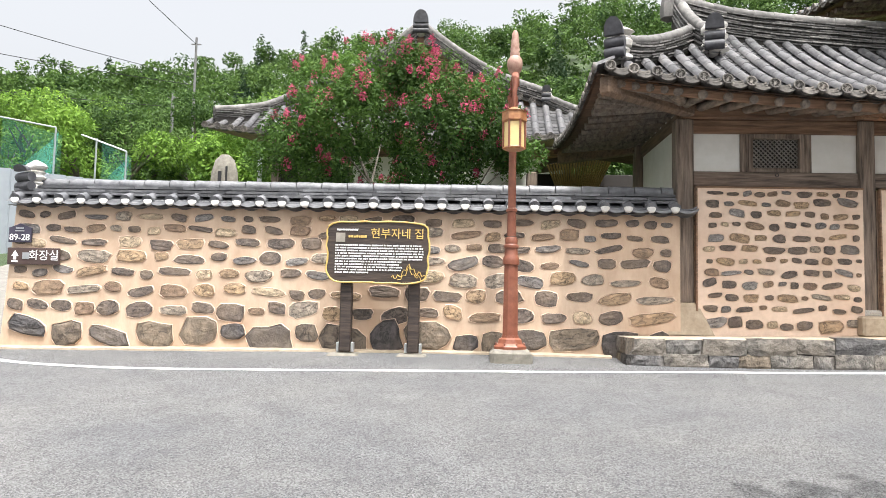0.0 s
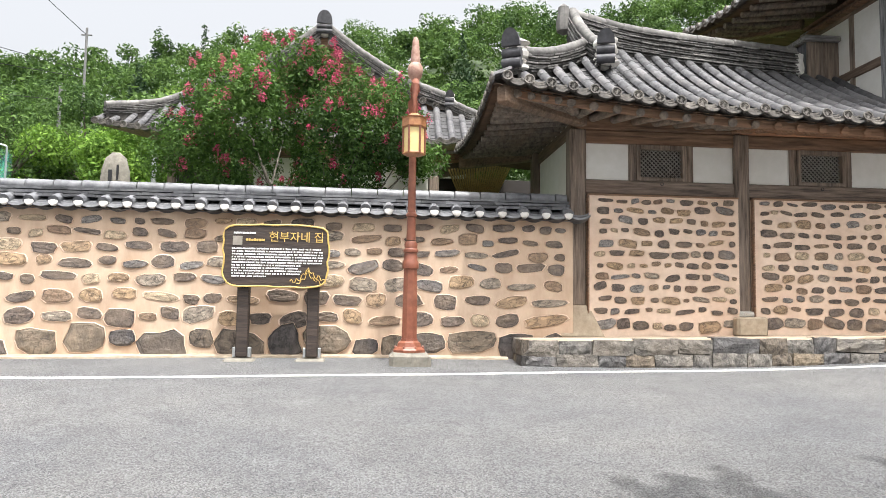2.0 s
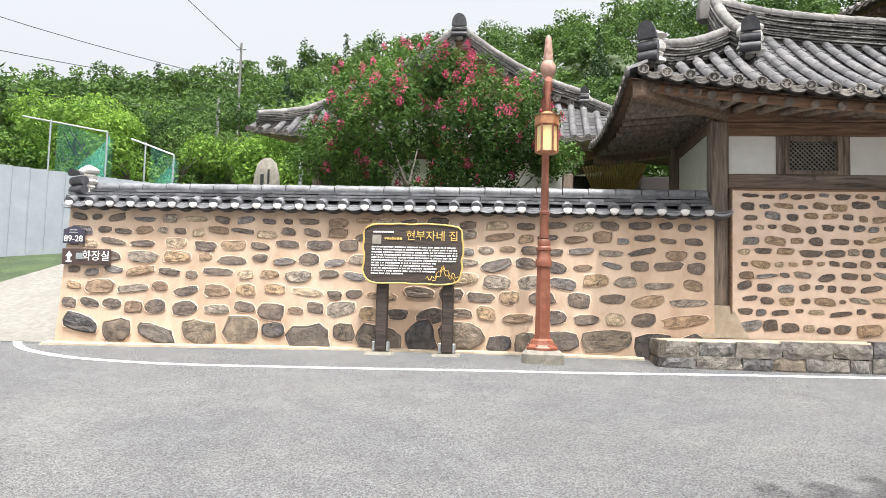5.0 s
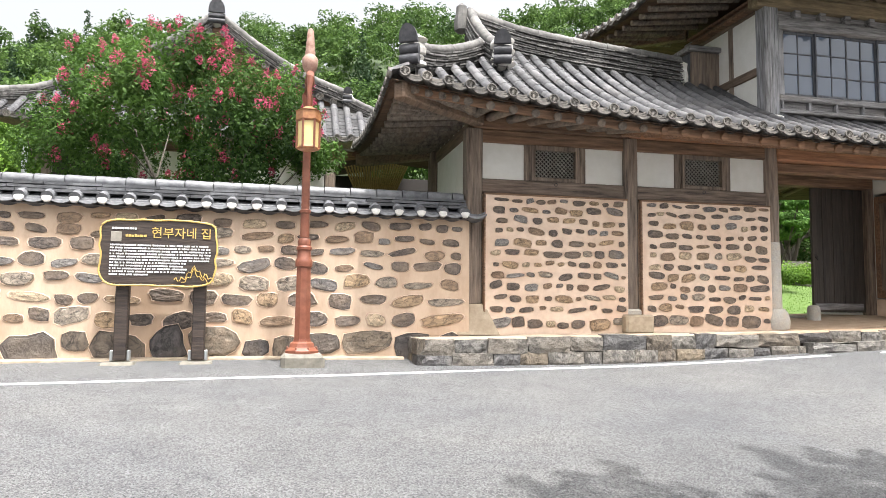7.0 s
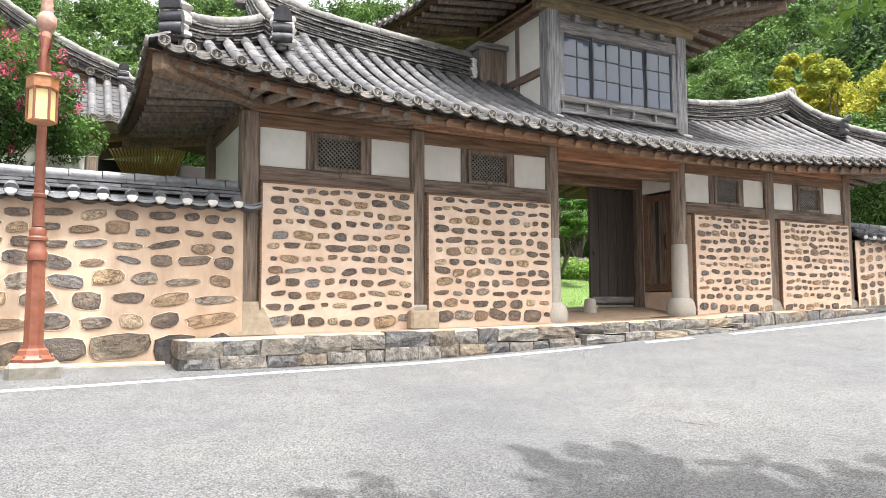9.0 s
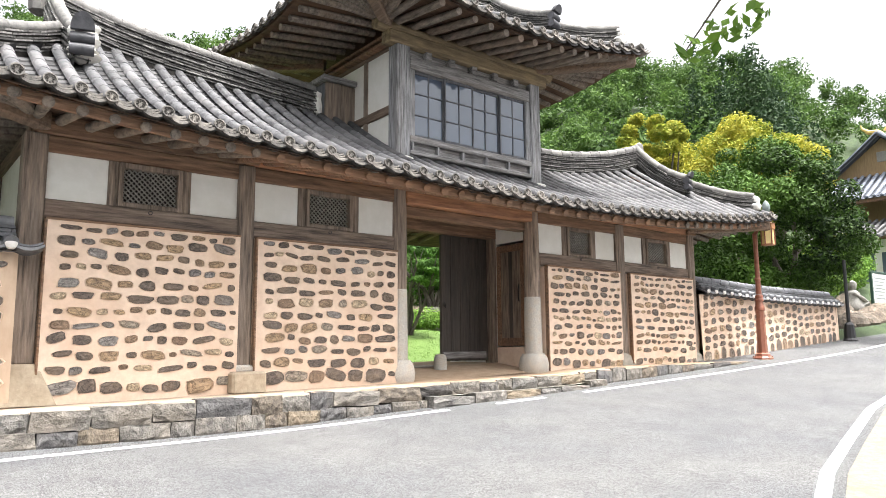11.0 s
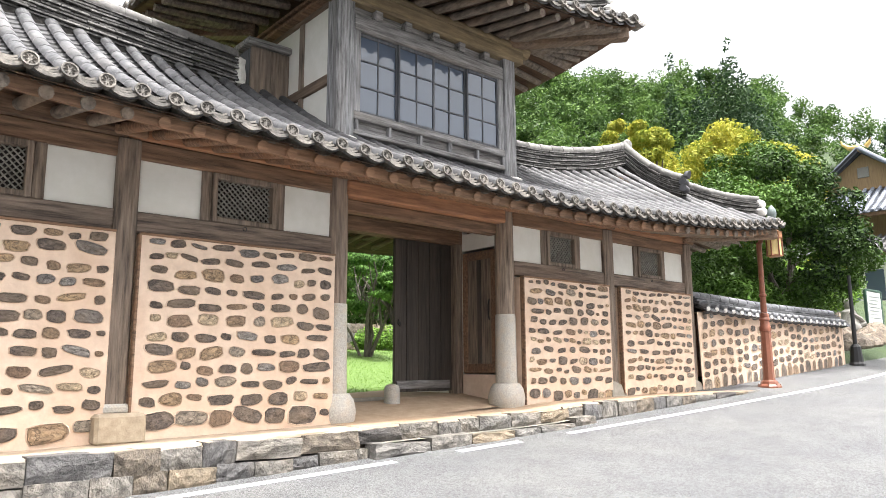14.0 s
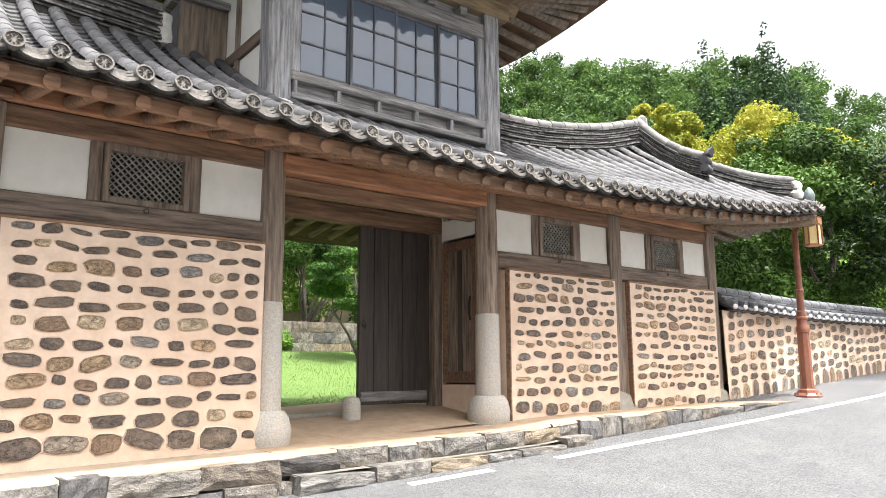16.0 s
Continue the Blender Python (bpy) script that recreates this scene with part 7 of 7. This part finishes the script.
for s in (-1, 1):
    x = 55.1
    while x < 72:
        path = [Vector((x, 20.4 + s * (3.9 - 3.9 * i / 8), 12.2 + 2.85 * (i / 8) ** 1.15)) for i in range(9)]
        tile_row(tb, bd, path, Vector((-s, 0, 0)), 0.5, 0.13)
        x += 0.5
    part("verge_tile", MB().tube([(55.05, 20.4 + s * (3.9 - 3.9 * i / 8), 12.3 + 2.85 * (i / 8) ** 1.15) for i in range(9)], 0.16, 8), BLUE_TILE, temple, smooth=True)
    x = 52.6
    while x < 72:
        path = [Vector((x, 20.4 + s * (7.6 - 3.9 * i / 7), 10.25 + 2.0 * (i / 7) ** 1.1)) for i in range(8)]
        if x > 55.2:
            tile_row(tb, bd, path, Vector((-s, 0, 0)), 0.46, 0.13)
        x += 0.46
y = 13.0
while y < 27.9:
    top = 1.0 if 17.0 < y < 23.8 else max(0.15, 1 - (17.0 - y) / 4.2 if y < 20 else 1 - (y - 23.8) / 4.2)
    path = [Vector((52.2 + 3.3 * top * i / 7, y, 10.25 + 2.1 * top * (i / 7) ** 1.1)) for i in range(8)]
    tile_row(tb, bd, path, Vector((0, 1, 0)), 0.46, 0.13)
    y += 0.46
part("tiling", tb, BLUE_TILE, temple)["kind"] = "stuff"
part("roof_tile_bed", bd, plain("slate_blue_hollow_tile", (0.06, 0.067, 0.085), 0.7), temple)["kind"] = "stuff"
part("eave_board", MB().box(52.3, 52.5, 13.0, 27.9, 9.95, 10.2, 0.02), WOOD_H, temple)
part("ridge_finial", MB().lathe(55.3, 20.4, [(0.35, 14.95), (0.30, 15.15), (0.12, 15.3)], 8).tube([(55.3, 20.0, 15.2), (55.3, 19.75, 15.45), (55.3, 19.65, 15.75)], [0.16, 0.13, 0.03], 7).tube([(55.3, 20.4, 15.2), (55.3, 21.0, 15.3), (55.3, 21.4, 15.65), (55.3, 21.5, 15.95)], [0.2, 0.17, 0.1, 0.03], 7), YELLOW, temple, "gilt ridge ornament", True)
part("pavilion_wall", MB().box(50.5, 54.5, 13.5, 25.0, 3.4, 7.2), WHITE, temple, "pale lower pavilion")
for i in range(8):
    part("window", MB().box(50.42, 50.5, 13.9 + 1.4 * i, 14.9 + 1.4 * i, 4.6, 6.4, 0.02), GLASS, temple)
ptb, pbd = MB(), MB()
y = 12.6
while y < 26:
    tile_row(ptb, pbd, [Vector((49.4 + 3.6 * i / 6, y, 7.3 + 1.5 * (i / 6) ** 1.1)) for i in range(7)], Vector((0, 1, 0)), 0.42, 0.11)
    y += 0.42
proof = part("pavilion_roof", ptb, TILE, temple, "pale grey tiled pavilion roof")
part("roof_tile_bed", pbd, TILE_BED, proof)["kind"] = "stuff"

# ---- single stones of walls and terrace ----
face = lambda z: 9.86 + 0.06 * (z + 0.5) / 2.22 - 0.002
rows = courses(-0.24, 1.64, [(0.40, 1.0, 1.0), (0.255, 1.05, 0.86), (0.235, 1.0, 0.82), (0.215, 1.0, 0.80), (0.20, 1.0, 0.78), (0.185, 0.95, 0.76), (0.175, 0.9, 0.76), (0.165, 0.9, 0.72)])
lay_stones(wall_a, -5.98, 3.12, rows[:1], face, 33, wmin=0.32, wmax=0.74, depth=0.030, shapes=BOULDERS)
lay_stones(wall_a, -5.98, 3.12, rows[1:], face, 31, wmin=0.24, wmax=0.54, depth=0.015)
rg = random.Random(55)
x = 16.0
while x < 22.3:
    z0 = ground_z(x, 9.8) - 0.02
    z1 = 1.74 - 0.07 * smooth(15.9, 19.5, x)
    z, first = z0, True
    while z < z1 - 0.06:
        h = rg.uniform(0.24, 0.32) if first else rg.uniform(0.14, 0.21)
        w = rg.uniform(0.18, 0.33)
        m = Matrix.LocRotScale((x + 0.15 + rg.uniform(-0.045, 0.045), 9.985 + 0.03 * (z - z0) / 1.6, z + h / 2), Euler((0, radians(rg.uniform(-9, 9)), 0)), (w * 0.80, 0.018, h * (0.95 if first else 0.66)))
        piece("stone", rg.choice(STONES), wall_b, m)
        z += h
        first = False
    x += 0.30

rg = random.Random(61)
def block_row(x0, x1, y, top, bottom, wmin, wmax, deep=0.10):
    x = x0
    while x < x1 - 0.05:
        w = min(rg.uniform(wmin, wmax), x1 - x)
        if x1 - x - w < 0.12:
            w = x1 - x
        zt, zb = top(x + w / 2) + rg.uniform(-0.018, 0.010), bottom(x + w / 2) - rg.uniform(-0.006, 0.035)
        if zt - zb > 0.03:
            m = Matrix.LocRotScale((x + w / 2, y + rg.uniform(-0.015, 0.015), (zt + zb) / 2), Euler((0, radians(rg.uniform(-1.5, 1.5)), 0)), ((w - 0.008) * rg.choice((1, -1)), deep, (zt - zb) * 0.985))
            piece("block", rg.choice(BLOCKS), terrace, m)
        x += w


foot = lambda x: ground_z(x, 9.25) - 0.03
mid = lambda x: plat_z(x) - 0.20
block_row(2.36, 8.0, 9.37, lambda x: plat_z(x) - 0.005, mid, 0.30, 0.70)
block_row(2.42, 8.1, 9.36, lambda x: mid(x) - 0.004, foot, 0.24, 0.58)
block_row(8.0, 11.7, 9.42, lambda x: plat_z(x) - 0.005, lambda x: plat_z(x) - 0.17, 0.30, 0.6)
block_row(8.1, 11.75, 9.24, lambda x: plat_z(x) - 0.16, foot, 0.4, 0.75, 0.12)
block_row(11.7, 16.95, 9.38, lambda x: plat_z(x) - 0.005, foot, 0.32, 0.66)
tagged(under(new("step_tread", MB().sheet([[(x, y, plat_z(x) - 0.165) for x in (8.1, 9, 10, 11, 11.75)] for y in (9.24, 9.5)]).mesh("step_tread", FOOTING)), terrace), "grey worn stone step")
for k in range(9):
    m = Matrix.LocRotScale((2.40, 9.45 + 0.32 * (k % 3), (plat_z(2.4) - 0.1) if k < 3 else -0.24), Euler((0, 0, radians(-90))), (0.33, 0.06, 0.2))
    if k < 6:
        piece("block", BLOCKS[k], terrace, m)

# squared stones of the garden wall
rg = random.Random(71)
for row in range(4):
    x = 10.0
    while x < 22:
        w = rg.uniform(0.32, 0.6)
        m = Matrix.LocRotScale((x + w / 2, 22.74, 1.02 + row * 0.31 + 0.15), Euler((0, 0, 0)), (w * 1.0, 0.06, 0.30))
        piece("block", rg.choice(BLOCKS), retaining, m)
        x += w
